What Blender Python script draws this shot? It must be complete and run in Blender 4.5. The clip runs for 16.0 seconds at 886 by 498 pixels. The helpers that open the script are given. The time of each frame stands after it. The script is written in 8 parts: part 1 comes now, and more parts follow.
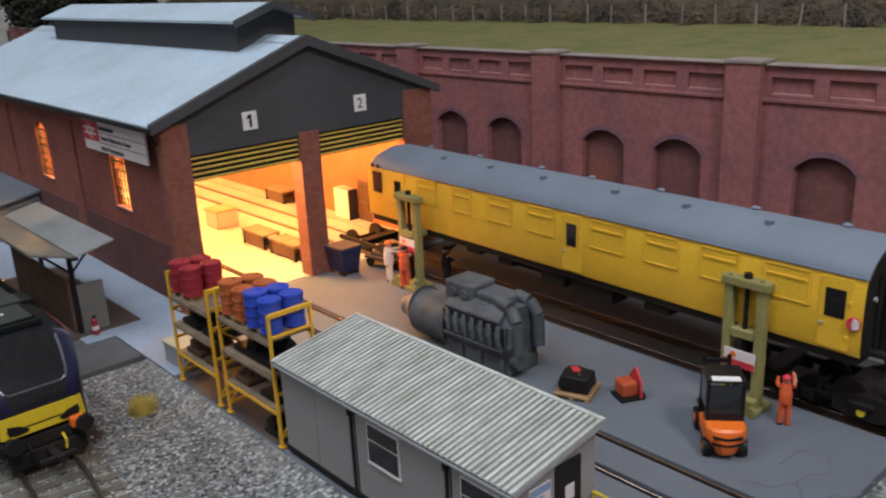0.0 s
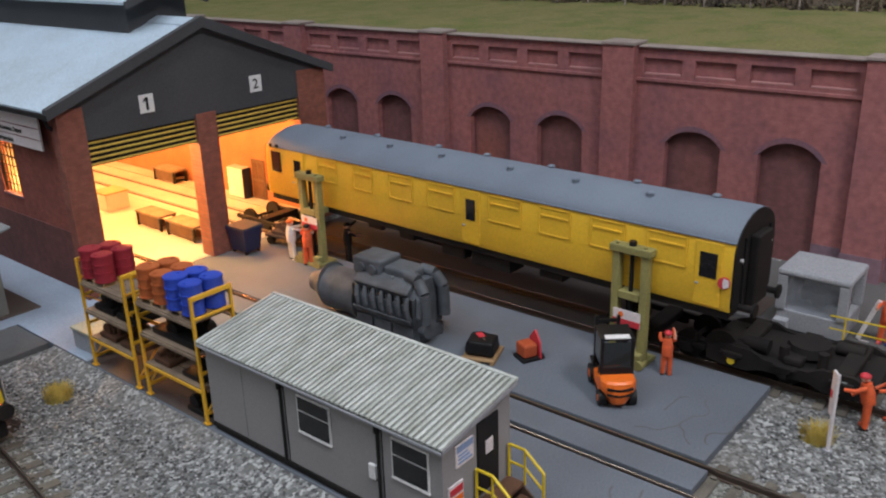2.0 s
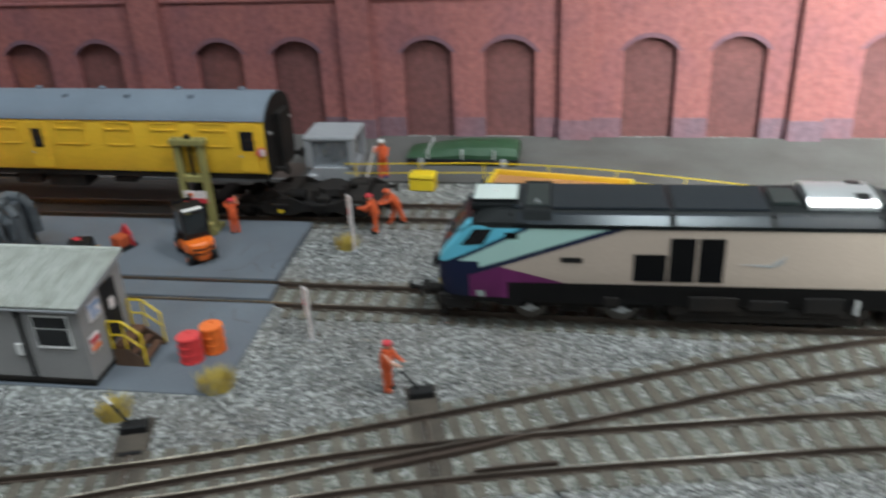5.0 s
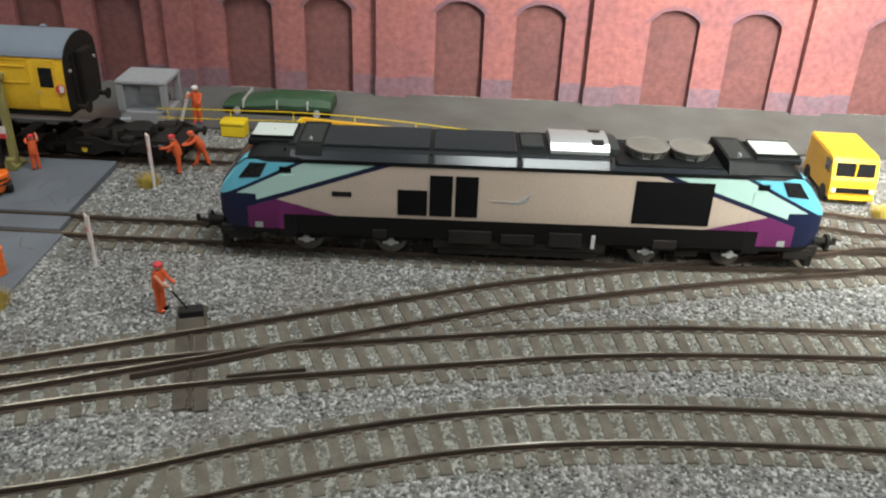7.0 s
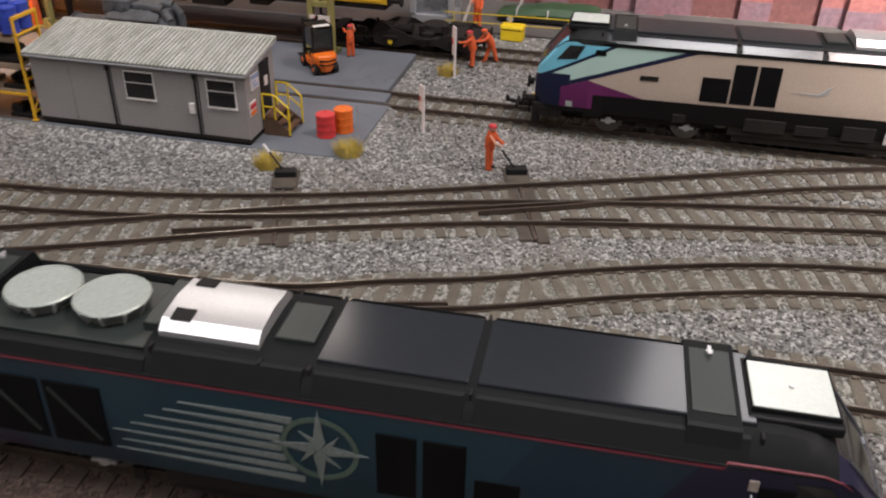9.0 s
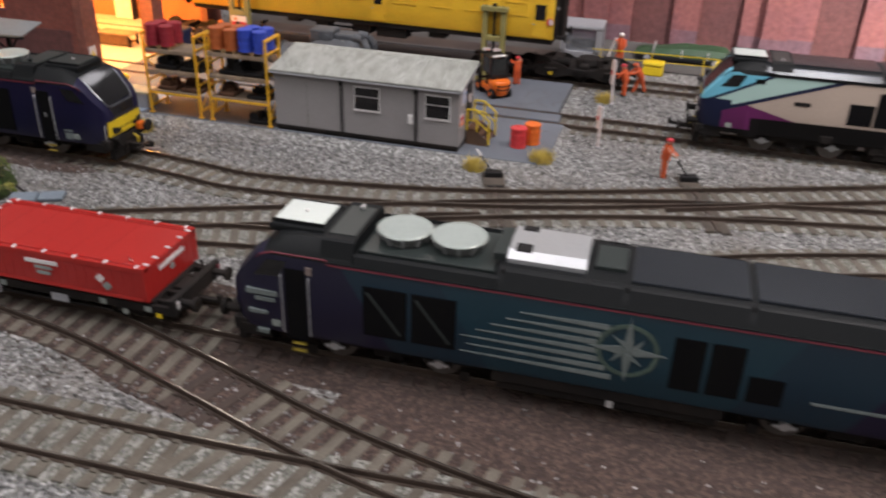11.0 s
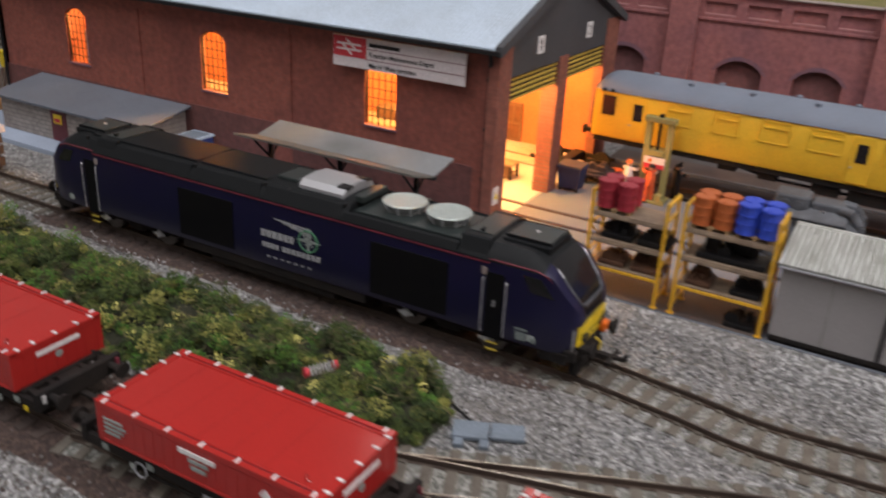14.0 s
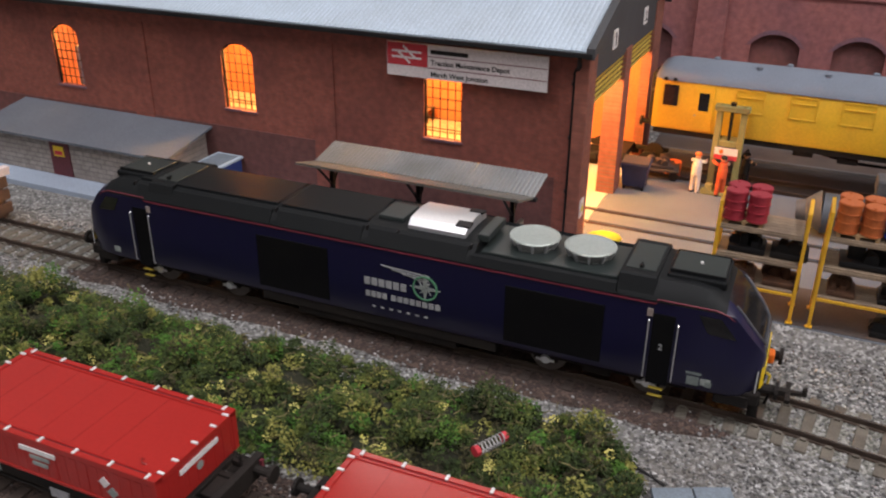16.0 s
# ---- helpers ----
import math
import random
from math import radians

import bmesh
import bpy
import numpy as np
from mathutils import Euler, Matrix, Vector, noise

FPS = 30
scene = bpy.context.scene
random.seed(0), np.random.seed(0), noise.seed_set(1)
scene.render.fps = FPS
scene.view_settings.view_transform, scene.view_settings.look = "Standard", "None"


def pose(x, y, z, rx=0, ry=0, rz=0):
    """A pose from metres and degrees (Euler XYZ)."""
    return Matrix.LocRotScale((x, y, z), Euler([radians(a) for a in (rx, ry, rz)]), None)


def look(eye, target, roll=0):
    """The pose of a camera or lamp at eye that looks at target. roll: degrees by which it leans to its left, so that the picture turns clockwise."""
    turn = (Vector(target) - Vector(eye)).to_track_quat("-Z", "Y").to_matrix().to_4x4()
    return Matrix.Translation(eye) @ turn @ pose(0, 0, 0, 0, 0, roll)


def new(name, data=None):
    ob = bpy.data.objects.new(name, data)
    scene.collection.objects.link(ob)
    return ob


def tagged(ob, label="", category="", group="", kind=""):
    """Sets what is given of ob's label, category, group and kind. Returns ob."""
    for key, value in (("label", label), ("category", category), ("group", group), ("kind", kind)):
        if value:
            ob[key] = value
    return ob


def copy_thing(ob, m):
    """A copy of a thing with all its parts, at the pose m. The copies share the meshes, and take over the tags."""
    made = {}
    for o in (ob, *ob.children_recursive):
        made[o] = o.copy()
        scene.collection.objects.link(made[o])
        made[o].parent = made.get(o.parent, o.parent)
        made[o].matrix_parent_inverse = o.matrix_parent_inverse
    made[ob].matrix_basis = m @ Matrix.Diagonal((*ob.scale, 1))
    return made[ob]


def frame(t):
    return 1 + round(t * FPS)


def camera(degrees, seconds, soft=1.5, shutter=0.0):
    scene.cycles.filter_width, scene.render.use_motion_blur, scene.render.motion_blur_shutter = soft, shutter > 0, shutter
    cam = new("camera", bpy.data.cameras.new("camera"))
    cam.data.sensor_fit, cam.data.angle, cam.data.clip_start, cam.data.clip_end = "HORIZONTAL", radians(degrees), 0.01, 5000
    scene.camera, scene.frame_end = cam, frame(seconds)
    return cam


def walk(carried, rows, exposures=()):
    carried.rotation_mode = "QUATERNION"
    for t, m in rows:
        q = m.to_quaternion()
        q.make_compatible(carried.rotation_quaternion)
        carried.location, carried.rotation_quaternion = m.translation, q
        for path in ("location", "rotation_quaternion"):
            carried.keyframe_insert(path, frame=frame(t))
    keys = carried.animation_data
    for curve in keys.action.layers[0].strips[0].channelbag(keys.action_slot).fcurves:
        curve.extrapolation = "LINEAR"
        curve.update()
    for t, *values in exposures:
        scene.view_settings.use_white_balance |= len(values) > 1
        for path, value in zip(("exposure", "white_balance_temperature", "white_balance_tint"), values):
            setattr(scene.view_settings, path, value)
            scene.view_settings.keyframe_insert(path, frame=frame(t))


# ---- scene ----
cam = camera(55.00, 16.0, 2.1, 0.45)
PATH = [
    (0, (0.01370, 0.01315, 0.15447), (0.24013, 0.27000, 0.04332), -2.67),
    (0.5, (0.00962, 0.01430, 0.15737), (0.25042, 0.25522, 0.04088), -2.45),
    (1, (0.00390, 0.01332, 0.15970), (0.25569, 0.24021, 0.03838), -1.98),
    (1.5, (0.00023, 0.01398, 0.16309), (0.25588, 0.23550, 0.03990), -1.78),
    (2, (-0.00718, 0.00996, 0.16401), (0.25173, 0.22638, 0.03861), -1.72),
    (2.5, (-0.01415, 0.00675, 0.17252), (0.24958, 0.21649, 0.04579), -1.62),
    (3, (-0.01973, 0.00813, 0.17313), (0.25149, 0.20599, 0.04314), -1.61),
    (3.5, (-0.03877, 0.01267, 0.17552), (0.23983, 0.19412, 0.03744), -3.42),
    (4, (-0.06288, 0.00751, 0.18401), (0.23141, 0.15367, 0.03694), -4.14),
    (4.5, (-0.07953, -0.01322, 0.18939), (0.22966, 0.08426, 0.03285), -3.55),
    (5, (-0.09317, -0.03593, 0.18314), (0.22286, 0.01855, 0.01956), -2.96),
    (5.2, (-0.09834, -0.05276, 0.18875), (0.21690, -0.01002, 0.02025), -2.97),
    (7.3, (-0.12703, -0.08399, 0.17443), (0.18918, -0.07880, 0.00244), 2.37),
    (7.5, (-0.13201, -0.07312, 0.17042), (0.18242, -0.05772, -0.00422), 1.87),
    (8, (-0.14278, -0.04373, 0.16332), (0.16638, -0.00641, -0.01731), 1.33),
    (8.5, (-0.16330, -0.01977, 0.15564), (0.14109, 0.03596, -0.02832), 1.02),
    (8.7, (-0.17082, -0.02417, 0.15859), (0.12931, 0.03889, -0.02995), 0.76),
    (10.8, (-0.27453, 0.01555, 0.17303), (0.03188, 0.09297, 0.00062), 2.46),
    (11, (-0.27161, 0.02875, 0.17144), (0.03366, 0.11367, 0.00055), 1.66),
    (11.5, (-0.25725, 0.06254, 0.17098), (0.04541, 0.16149, 0.00304), 1.27),
    (12, (-0.24084, 0.10140, 0.16805), (0.06109, 0.21232, 0.00639), 0.98),
    (12.5, (-0.22277, 0.13137, 0.16355), (0.07974, 0.24842, 0.00739), 1.65),
    (13, (-0.20233, 0.15589, 0.15799), (0.09759, 0.28534, 0.00669), 2.99),
    (13.5, (-0.19706, 0.17503, 0.16500), (0.09489, 0.32694, 0.01908), 3.33),
    (14, (-0.18875, 0.21041, 0.16509), (0.09919, 0.37210, 0.02175), 3.00),
    (14.5, (-0.17487, 0.26620, 0.16454), (0.11218, 0.42966, 0.02142), 1.41),
    (15, (-0.16550, 0.28636, 0.16509), (0.12432, 0.43968, 0.01644), 0.81),
    (15.5, (-0.17355, 0.29276, 0.16665), (0.12338, 0.42712, 0.01375), 0.71),
    (16, (-0.18428, 0.29820, 0.17302), (0.11267, 0.42985, 0.01780), 0.47),
]
walk(cam, [(t, look(eye, target, roll)) for t, eye, target, roll in PATH],
     [(0.0, 0.10, 6150, 11), (3.0, 0.10, 6050, 11), (5.0, 0.14, 6000, 0), (7.5, 0.06, 6850, 7), (8.5, 0.18, 7050, 18), (11.0, 0.36, 6750, 18), (13.0, 0.28, 6750, 18), (16.0, 0.42, 6750, 18)])

# ---- world and lights: an exhibition hall lit from its ceiling, with added fill ----
MM = 0.001
world = bpy.data.worlds.new("hall_air")
world.use_nodes = True
world.node_tree.nodes["Background"].inputs[0].default_value = (0.82, 0.88, 1.0, 1)
world.node_tree.nodes["Background"].inputs[1].default_value = 0.40
scene.world = world


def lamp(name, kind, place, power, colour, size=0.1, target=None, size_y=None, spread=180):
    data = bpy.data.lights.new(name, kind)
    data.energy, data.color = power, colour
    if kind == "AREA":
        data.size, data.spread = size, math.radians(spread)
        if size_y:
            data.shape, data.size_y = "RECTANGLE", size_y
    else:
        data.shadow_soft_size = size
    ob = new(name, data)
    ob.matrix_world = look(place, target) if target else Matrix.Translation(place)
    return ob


lamp("ceiling_light_west", "AREA", (-0.55, 0.75, 1.75), 16.0, (0.95, 0.97, 1.0), 0.7, (0.15, 0.4, 0), 1.6)
lamp("ceiling_light_east", "AREA", (-0.32, -0.30, 1.75), 8.5, (0.90, 0.96, 1.0), 0.36, (0.15, -0.1, 0), 0.36)
# added frontal fill for west-facing sides; no fitting is known here
lamp("front_fill_light", "AREA", (-1.5, -0.44, 1.62), 4.5, (0.93, 0.97, 1.0), 0.4, (0.15, 0.0, 0), 0.45)
lamp("ceiling_light_north", "AREA", (2.15, 1.25, 1.75), 4.5, (1.0, 0.95, 0.90), 0.8, (0.1, 0.3, 0), 0.4)
lamp("ceiling_light_far", "AREA", (2.05, -0.45, 1.75), 3.5, (0.92, 0.96, 1.0), 0.5, (0.1, 0.1, 0), 0.4)
lamp("layout_light", "AREA", (0.04, -0.34, 0.34), 2.0, (0.96, 0.95, 0.90), 0.12, (0.424, -0.29, 0.12), 0.30, 75)
# invented fill that brightens the south yard, not a fitting of the layout
lamp("yard_fill_light", "AREA", (0.05, -0.38, 0.76), 4.1, (1.0, 0.94, 0.91), 0.16, (0.08, -0.20, 0), 0.16)
for lamp_y in (0.432, 0.55, 0.68):
    lamp("shed_lamp", "POINT", (0.222, lamp_y, 0.080), 0.84, (1.0, 0.48, 0.12), 0.008)
    lamp("shed_lamp", "POINT", (0.292, lamp_y, 0.080), 0.36, (1.0, 0.30, 0.045), 0.008)


# ---- materials ----
def material(name, colour, rough=0.6, metal=0.0, second=None, scale=60.0, mix=0.35, grain=900.0, bump=0.15, spec=None, tone_by=0.15):
    """Paint, plastic, stone: two colours mixed by a broad noise, a fine grain in tone and relief. Scales are per metre."""
    m = bpy.data.materials.new(name)
    m.use_nodes = True
    nodes, links = m.node_tree.nodes, m.node_tree.links
    bsdf = nodes["Principled BSDF"]
    bsdf.inputs["Roughness"].default_value, bsdf.inputs["Metallic"].default_value = rough, metal
    if spec is not None:
        bsdf.inputs["Specular IOR Level"].default_value = spec
    co = nodes.new("ShaderNodeTexCoord").outputs["Object"]
    broad, fine = nodes.new("ShaderNodeTexNoise"), nodes.new("ShaderNodeTexNoise")
    broad.inputs["Scale"].default_value, broad.inputs["Detail"].default_value = scale, 5.0
    fine.inputs["Scale"].default_value, fine.inputs["Detail"].default_value = grain, 3.0
    links.new(co, broad.inputs["Vector"])
    links.new(co, fine.inputs["Vector"])
    second = second or tuple(c * 0.6 for c in colour)
    ramp = nodes.new("ShaderNodeMapRange")
    ramp.inputs[1].default_value, ramp.inputs[2].default_value = 0.35, 0.7
    ramp.inputs[3].default_value, ramp.inputs[4].default_value = 0.0, mix * 2
    links.new(broad.outputs[0], ramp.inputs[0])
    blend = nodes.new("ShaderNodeMix")
    blend.data_type = "RGBA"
    blend.inputs[6].default_value, blend.inputs[7].default_value = (*colour, 1), (*second, 1)
    links.new(ramp.outputs[0], blend.inputs[0])
    tone = nodes.new("ShaderNodeMix")
    tone.data_type, tone.blend_type = "RGBA", "MULTIPLY"
    tone.inputs[0].default_value = 1.0
    grey = nodes.new("ShaderNodeMapRange")
    grey.inputs[1].default_value, grey.inputs[2].default_value = 0.3, 0.7
    grey.inputs[3].default_value, grey.inputs[4].default_value = 1.0 - tone_by * 1.2, 1.0 + tone_by * 0.8
    links.new(fine.outputs[0], grey.inputs[0])
    links.new(blend.outputs[2], tone.inputs[6])
    links.new(grey.outputs[0], tone.inputs[7])
    links.new(tone.outputs[2], bsdf.inputs["Base Color"])
    if bump:
        b = nodes.new("ShaderNodeBump")
        b.inputs["Strength"].default_value, b.inputs["Distance"].default_value = bump, 0.0003
        links.new(fine.outputs[0], b.inputs["Height"])
        links.new(b.outputs[0], bsdf.inputs["Normal"])
    return m


def base_input(m):
    return m.node_tree.nodes["Principled BSDF"].inputs["Base Color"]


def brickwork(name, brick, brick_b, mortar, course=0.0011, length=0.0032, axis="x", dirt=(0.12, 0.05, 0.04), rough=0.85):
    """Small brick courses; axis is the wall's normal."""
    m = material(name, brick, rough)
    nodes, links = m.node_tree.nodes, m.node_tree.links
    co = nodes.new("ShaderNodeTexCoord").outputs["Object"]
    sep, comb = nodes.new("ShaderNodeSeparateXYZ"), nodes.new("ShaderNodeCombineXYZ")
    links.new(co, sep.inputs[0])
    links.new(sep.outputs["Y" if axis == "x" else "X"], comb.inputs[0])
    links.new(sep.outputs["Z"], comb.inputs[1])
    tex = nodes.new("ShaderNodeTexBrick")
    tex.inputs["Scale"].default_value = 1.0
    tex.inputs["Brick Width"].default_value, tex.inputs["Row Height"].default_value = length, course
    tex.inputs["Mortar Size"].default_value = course * 0.11
    tex.inputs["Color1"].default_value, tex.inputs["Color2"].default_value = (*brick, 1), (*brick_b, 1)
    tex.inputs["Mortar"].default_value = (*mortar, 1)
    links.new(comb.outputs[0], tex.inputs["Vector"])
    stain = nodes.new("ShaderNodeTexNoise")
    stain.inputs["Scale"].default_value, stain.inputs["Detail"].default_value = 30.0, 6.0
    links.new(co, stain.inputs["Vector"])
    rng = nodes.new("ShaderNodeMapRange")
    rng.inputs[1].default_value, rng.inputs[2].default_value = 0.42, 0.72
    rng.inputs[3].default_value, rng.inputs[4].default_value = 0.0, 0.75
    links.new(stain.outputs[0], rng.inputs[0])
    mixed = nodes.new("ShaderNodeMix")
    mixed.data_type = "RGBA"
    mixed.inputs[7].default_value = (*dirt, 1)
    links.new(rng.outputs[0], mixed.inputs[0])
    links.new(tex.outputs["Color"], mixed.inputs[6])
    mottle = nodes.new("ShaderNodeTexNoise")
    mottle.inputs["Scale"].default_value, mottle.inputs["Detail"].default_value = 260.0, 7.0
    links.new(co, mottle.inputs["Vector"])
    tone = nodes.new("ShaderNodeMapRange")
    tone.inputs[1].default_value, tone.inputs[2].default_value = 0.3, 0.7
    tone.inputs[3].default_value, tone.inputs[4].default_value = 0.82, 1.2
    links.new(mottle.outputs[0], tone.inputs[0])
    dappled = nodes.new("ShaderNodeMix")
    dappled.data_type, dappled.blend_type = "RGBA", "MULTIPLY"
    dappled.inputs[0].default_value = 1.0
    links.new(mixed.outputs[2], dappled.inputs[6])
    links.new(tone.outputs[0], dappled.inputs[7])
    links.new(dappled.outputs[2], base_input(m))
    bump = nodes.new("ShaderNodeBump")
    bump.inputs["Strength"].default_value, bump.inputs["Distance"].default_value = 0.5, 0.0002
    bump.invert = True
    links.new(tex.outputs["Fac"], bump.inputs["Height"])
    links.new(bump.outputs[0], nodes["Principled BSDF"].inputs["Normal"])
    return m


def granules(name, colours, scale, rough=0.9, relief=0.0007, broad=None):
    """Loose stones: each cell its own tone, rounded in relief."""
    m = material(name, colours[0], rough)
    nodes, links = m.node_tree.nodes, m.node_tree.links
    co = nodes.new("ShaderNodeTexCoord").outputs["Object"]
    cells = nodes.new("ShaderNodeTexVoronoi")
    cells.inputs["Scale"].default_value = scale
    links.new(co, cells.inputs["Vector"])
    sep = nodes.new("ShaderNodeSeparateColor")
    links.new(cells.outputs["Color"], sep.inputs[0])
    ramp = nodes.new("ShaderNodeValToRGB")
    ramp.color_ramp.interpolation = "CONSTANT"
    while len(ramp.color_ramp.elements) < len(colours):
        ramp.color_ramp.elements.new(0.5)
    for n, c in enumerate(colours):
        ramp.color_ramp.elements[n].position = n / len(colours)
        ramp.color_ramp.elements[n].color = (*c, 1)
    links.new(sep.outputs[0], ramp.inputs[0])
    last = ramp.outputs[0]
    if broad:
        noise_b = nodes.new("ShaderNodeTexNoise")
        noise_b.inputs["Scale"].default_value, noise_b.inputs["Detail"].default_value = 18.0, 5.0
        links.new(co, noise_b.inputs["Vector"])
        rng = nodes.new("ShaderNodeMapRange")
        rng.inputs[1].default_value, rng.inputs[2].default_value = 0.45, 0.75
        rng.inputs[3].default_value, rng.inputs[4].default_value = 0.0, 0.6
        links.new(noise_b.outputs[0], rng.inputs[0])
        stain = nodes.new("ShaderNodeMix")
        stain.data_type = "RGBA"
        stain.inputs[7].default_value = (*broad, 1)
        links.new(rng.outputs[0], stain.inputs[0])
        links.new(last, stain.inputs[6])
        last = stain.outputs[2]
    links.new(last, base_input(m))
    bump = nodes.new("ShaderNodeBump")
    bump.inputs["Strength"].default_value, bump.inputs["Distance"].default_value = 1.0, relief
    bump.invert = True
    links.new(cells.outputs["Distance"], bump.inputs["Height"])
    links.new(bump.outputs[0], nodes["Principled BSDF"].inputs["Normal"])
    return m


def glow(name, colour, strength):
    m = bpy.data.materials.new(name)
    m.use_nodes = True
    b = m.node_tree.nodes["Principled BSDF"]
    b.inputs["Base Color"].default_value = (*colour, 1)
    b.inputs["Emission Color"].default_value, b.inputs["Emission Strength"].default_value = (*colour, 1), strength
    return m


def glass(name, tint, rough=0.05, alpha=0.25):
    m = bpy.data.materials.new(name)
    m.use_nodes = True
    b = m.node_tree.nodes["Principled BSDF"]
    b.inputs["Base Color"].default_value, b.inputs["Roughness"].default_value = (*tint, 1), rough
    b.inputs["Transmission Weight"].default_value = alpha
    return m


BALLAST = granules("ballast", [(0.072, 0.072, 0.072), (0.132, 0.134, 0.133), (0.186, 0.190, 0.187), (0.252, 0.257, 0.253), (0.150, 0.149, 0.138), (0.390, 0.396, 0.386)], 820.0, broad=(0.150, 0.130, 0.114))
# brown stain, lowered in tone so the trains' shade is part of it
BALLAST_BROWN = granules("rusty_shaded_ballast", [(0.034, 0.022, 0.018), (0.062, 0.039, 0.031), (0.092, 0.060, 0.048), (0.047, 0.030, 0.026)], 900.0)
BALLAST_WORN = granules("worn_ballast", [(0.081, 0.083, 0.071), (0.138, 0.139, 0.122), (0.206, 0.208, 0.185), (0.294, 0.294, 0.269)], 950.0, broad=(0.106, 0.100, 0.080))
CONCRETE = material("concrete", (0.128, 0.145, 0.172), 0.8, 0, (0.094, 0.104, 0.122), 22.0, 0.45, 1500.0, 0.2)
PAVING = material("paving", (0.34, 0.41, 0.51), 0.65, 0, (0.24, 0.285, 0.35), 18.0, 0.4, 1500.0, 0.2)
SHED_FLOOR = material("shed_floor", (0.42, 0.40, 0.36), 0.75, 0, (0.30, 0.28, 0.25), 22.0, 0.4, 1500.0, 0.2)
# dark pit floor, taken darker still to include shade below the carriage
PIT = material("oily_shaded_pit", (0.024, 0.021, 0.021), 0.8, 0, (0.045, 0.038, 0.035), 25.0, 0.5, 1500.0, 0.3)
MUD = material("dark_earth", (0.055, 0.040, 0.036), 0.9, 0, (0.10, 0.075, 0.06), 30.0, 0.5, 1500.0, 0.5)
KERB = material("kerb_grey", (0.11, 0.11, 0.115), 0.85, 0, (0.07, 0.07, 0.07), 40.0, 0.4, 1500.0, 0.3)
RAIL_STEEL = material("rail_steel", (0.50, 0.47, 0.42), 0.25, 0.9, (0.17, 0.14, 0.11), 30.0, 0.55, 1500.0, 0.06)
RAIL_RUST = material("rail_rust", (0.072, 0.050, 0.038), 0.6, 0.2, (0.045, 0.031, 0.024), 60.0, 0.5, 1500.0, 0.2)
SLEEPER = material("weathered_sleeper", (0.140, 0.124, 0.100), 0.9, 0, (0.080, 0.069, 0.055), 120.0, 0.5, 1500.0, 0.4)
# dark brown sleeper colour that also carries shade from the trains
SLEEPER_BROWN = material("brown_shaded_sleeper", (0.060, 0.042, 0.034), 0.85, 0, (0.038, 0.026, 0.022), 120.0, 0.5, 1500.0, 0.4)
SHED_BRICK = brickwork("shed_brick", (0.300, 0.080, 0.053), (0.240, 0.063, 0.045), (0.205, 0.090, 0.066), axis="x", dirt=(0.160, 0.046, 0.037))
# plinth brick: its stain plus the shade low on the wall, both painted in
SHED_PLINTH = brickwork("stained_shaded_plinth", (0.160, 0.054, 0.046), (0.135, 0.046, 0.040), (0.12, 0.056, 0.048), axis="x", dirt=(0.085, 0.034, 0.032))
SHED_BRICK_FRONT = brickwork("shed_brick_front", (0.265, 0.085, 0.055), (0.215, 0.065, 0.045), (0.18, 0.09, 0.065), axis="y", dirt=(0.16, 0.05, 0.035))
WALL_BRICK = brickwork("retaining_brick", (0.300, 0.104, 0.098), (0.262, 0.090, 0.088), (0.25, 0.113, 0.108), axis="x", dirt=(0.185, 0.075, 0.088))
# wall brick at about half tone: recess shade put into the colour
NICHE_SHADE_BRICK = brickwork("niche_shade_brick", (0.165, 0.060, 0.058), (0.145, 0.053, 0.051), (0.13, 0.060, 0.058), axis="x", dirt=(0.105, 0.044, 0.046))
ARCH_BRICK = material("blue_arch_brick", (0.150, 0.084, 0.115), 0.85, 0, (0.205, 0.088, 0.100), 90.0, 0.5, 900.0, 0.3)
SILL_PINK = material("pale_pink_sill", (0.40, 0.21, 0.20), 0.8, 0, (0.30, 0.14, 0.135), 60.0, 0.5)
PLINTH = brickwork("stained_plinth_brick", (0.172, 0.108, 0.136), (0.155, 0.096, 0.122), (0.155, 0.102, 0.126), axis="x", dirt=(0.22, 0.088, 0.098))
COPING = material("stone_coping", (0.30, 0.25, 0.225), 0.85, 0, (0.19, 0.14, 0.125), 60.0, 0.4, 900.0, 0.3)
ROOF_BLUE = material("blue_grey_roofing", (0.45, 0.55, 0.645), 0.5, 0, (0.37, 0.44, 0.50), 25.0, 0.4, 1200.0, 0.08)
DARK_BOARD = material("charcoal_boarding", (0.0562, 0.0585, 0.0638), 0.75, 0, (0.0413, 0.042, 0.045), 30.0, 0.4, 1200.0, 0.15)
BLACK = material("black_paint", (0.009, 0.009, 0.010), 0.5, 0, (0.016, 0.0145, 0.0145), 60.0, 0.4, 1200.0, 0.12, 0.25)
WHITE = material("white_paint", (0.74, 0.73, 0.72), 0.6, 0, (0.60, 0.58, 0.57), 40.0, 0.3, 1200.0, 0.05)
OFF_WHITE = material("sign_white", (0.70, 0.64, 0.64), 0.6, 0, (0.62, 0.57, 0.57), 30.0, 0.3, 1200.0, 0.05)
SIGN_RED = material("sign_red", (0.55, 0.035, 0.05), 0.6, 0, (0.45, 0.03, 0.04), 30.0, 0.3, 1200.0, 0.05)
YELLOW = material("safety_yellow", (0.72, 0.40, 0.02), 0.55, 0, (0.60, 0.30, 0.02), 90.0, 0.3, 1200.0, 0.1)
STRIPE_YELLOW = material("shutter_yellow", (0.60, 0.43, 0.07), 0.6, 0, (0.48, 0.33, 0.06), 90.0, 0.4, 1200.0, 0.15)
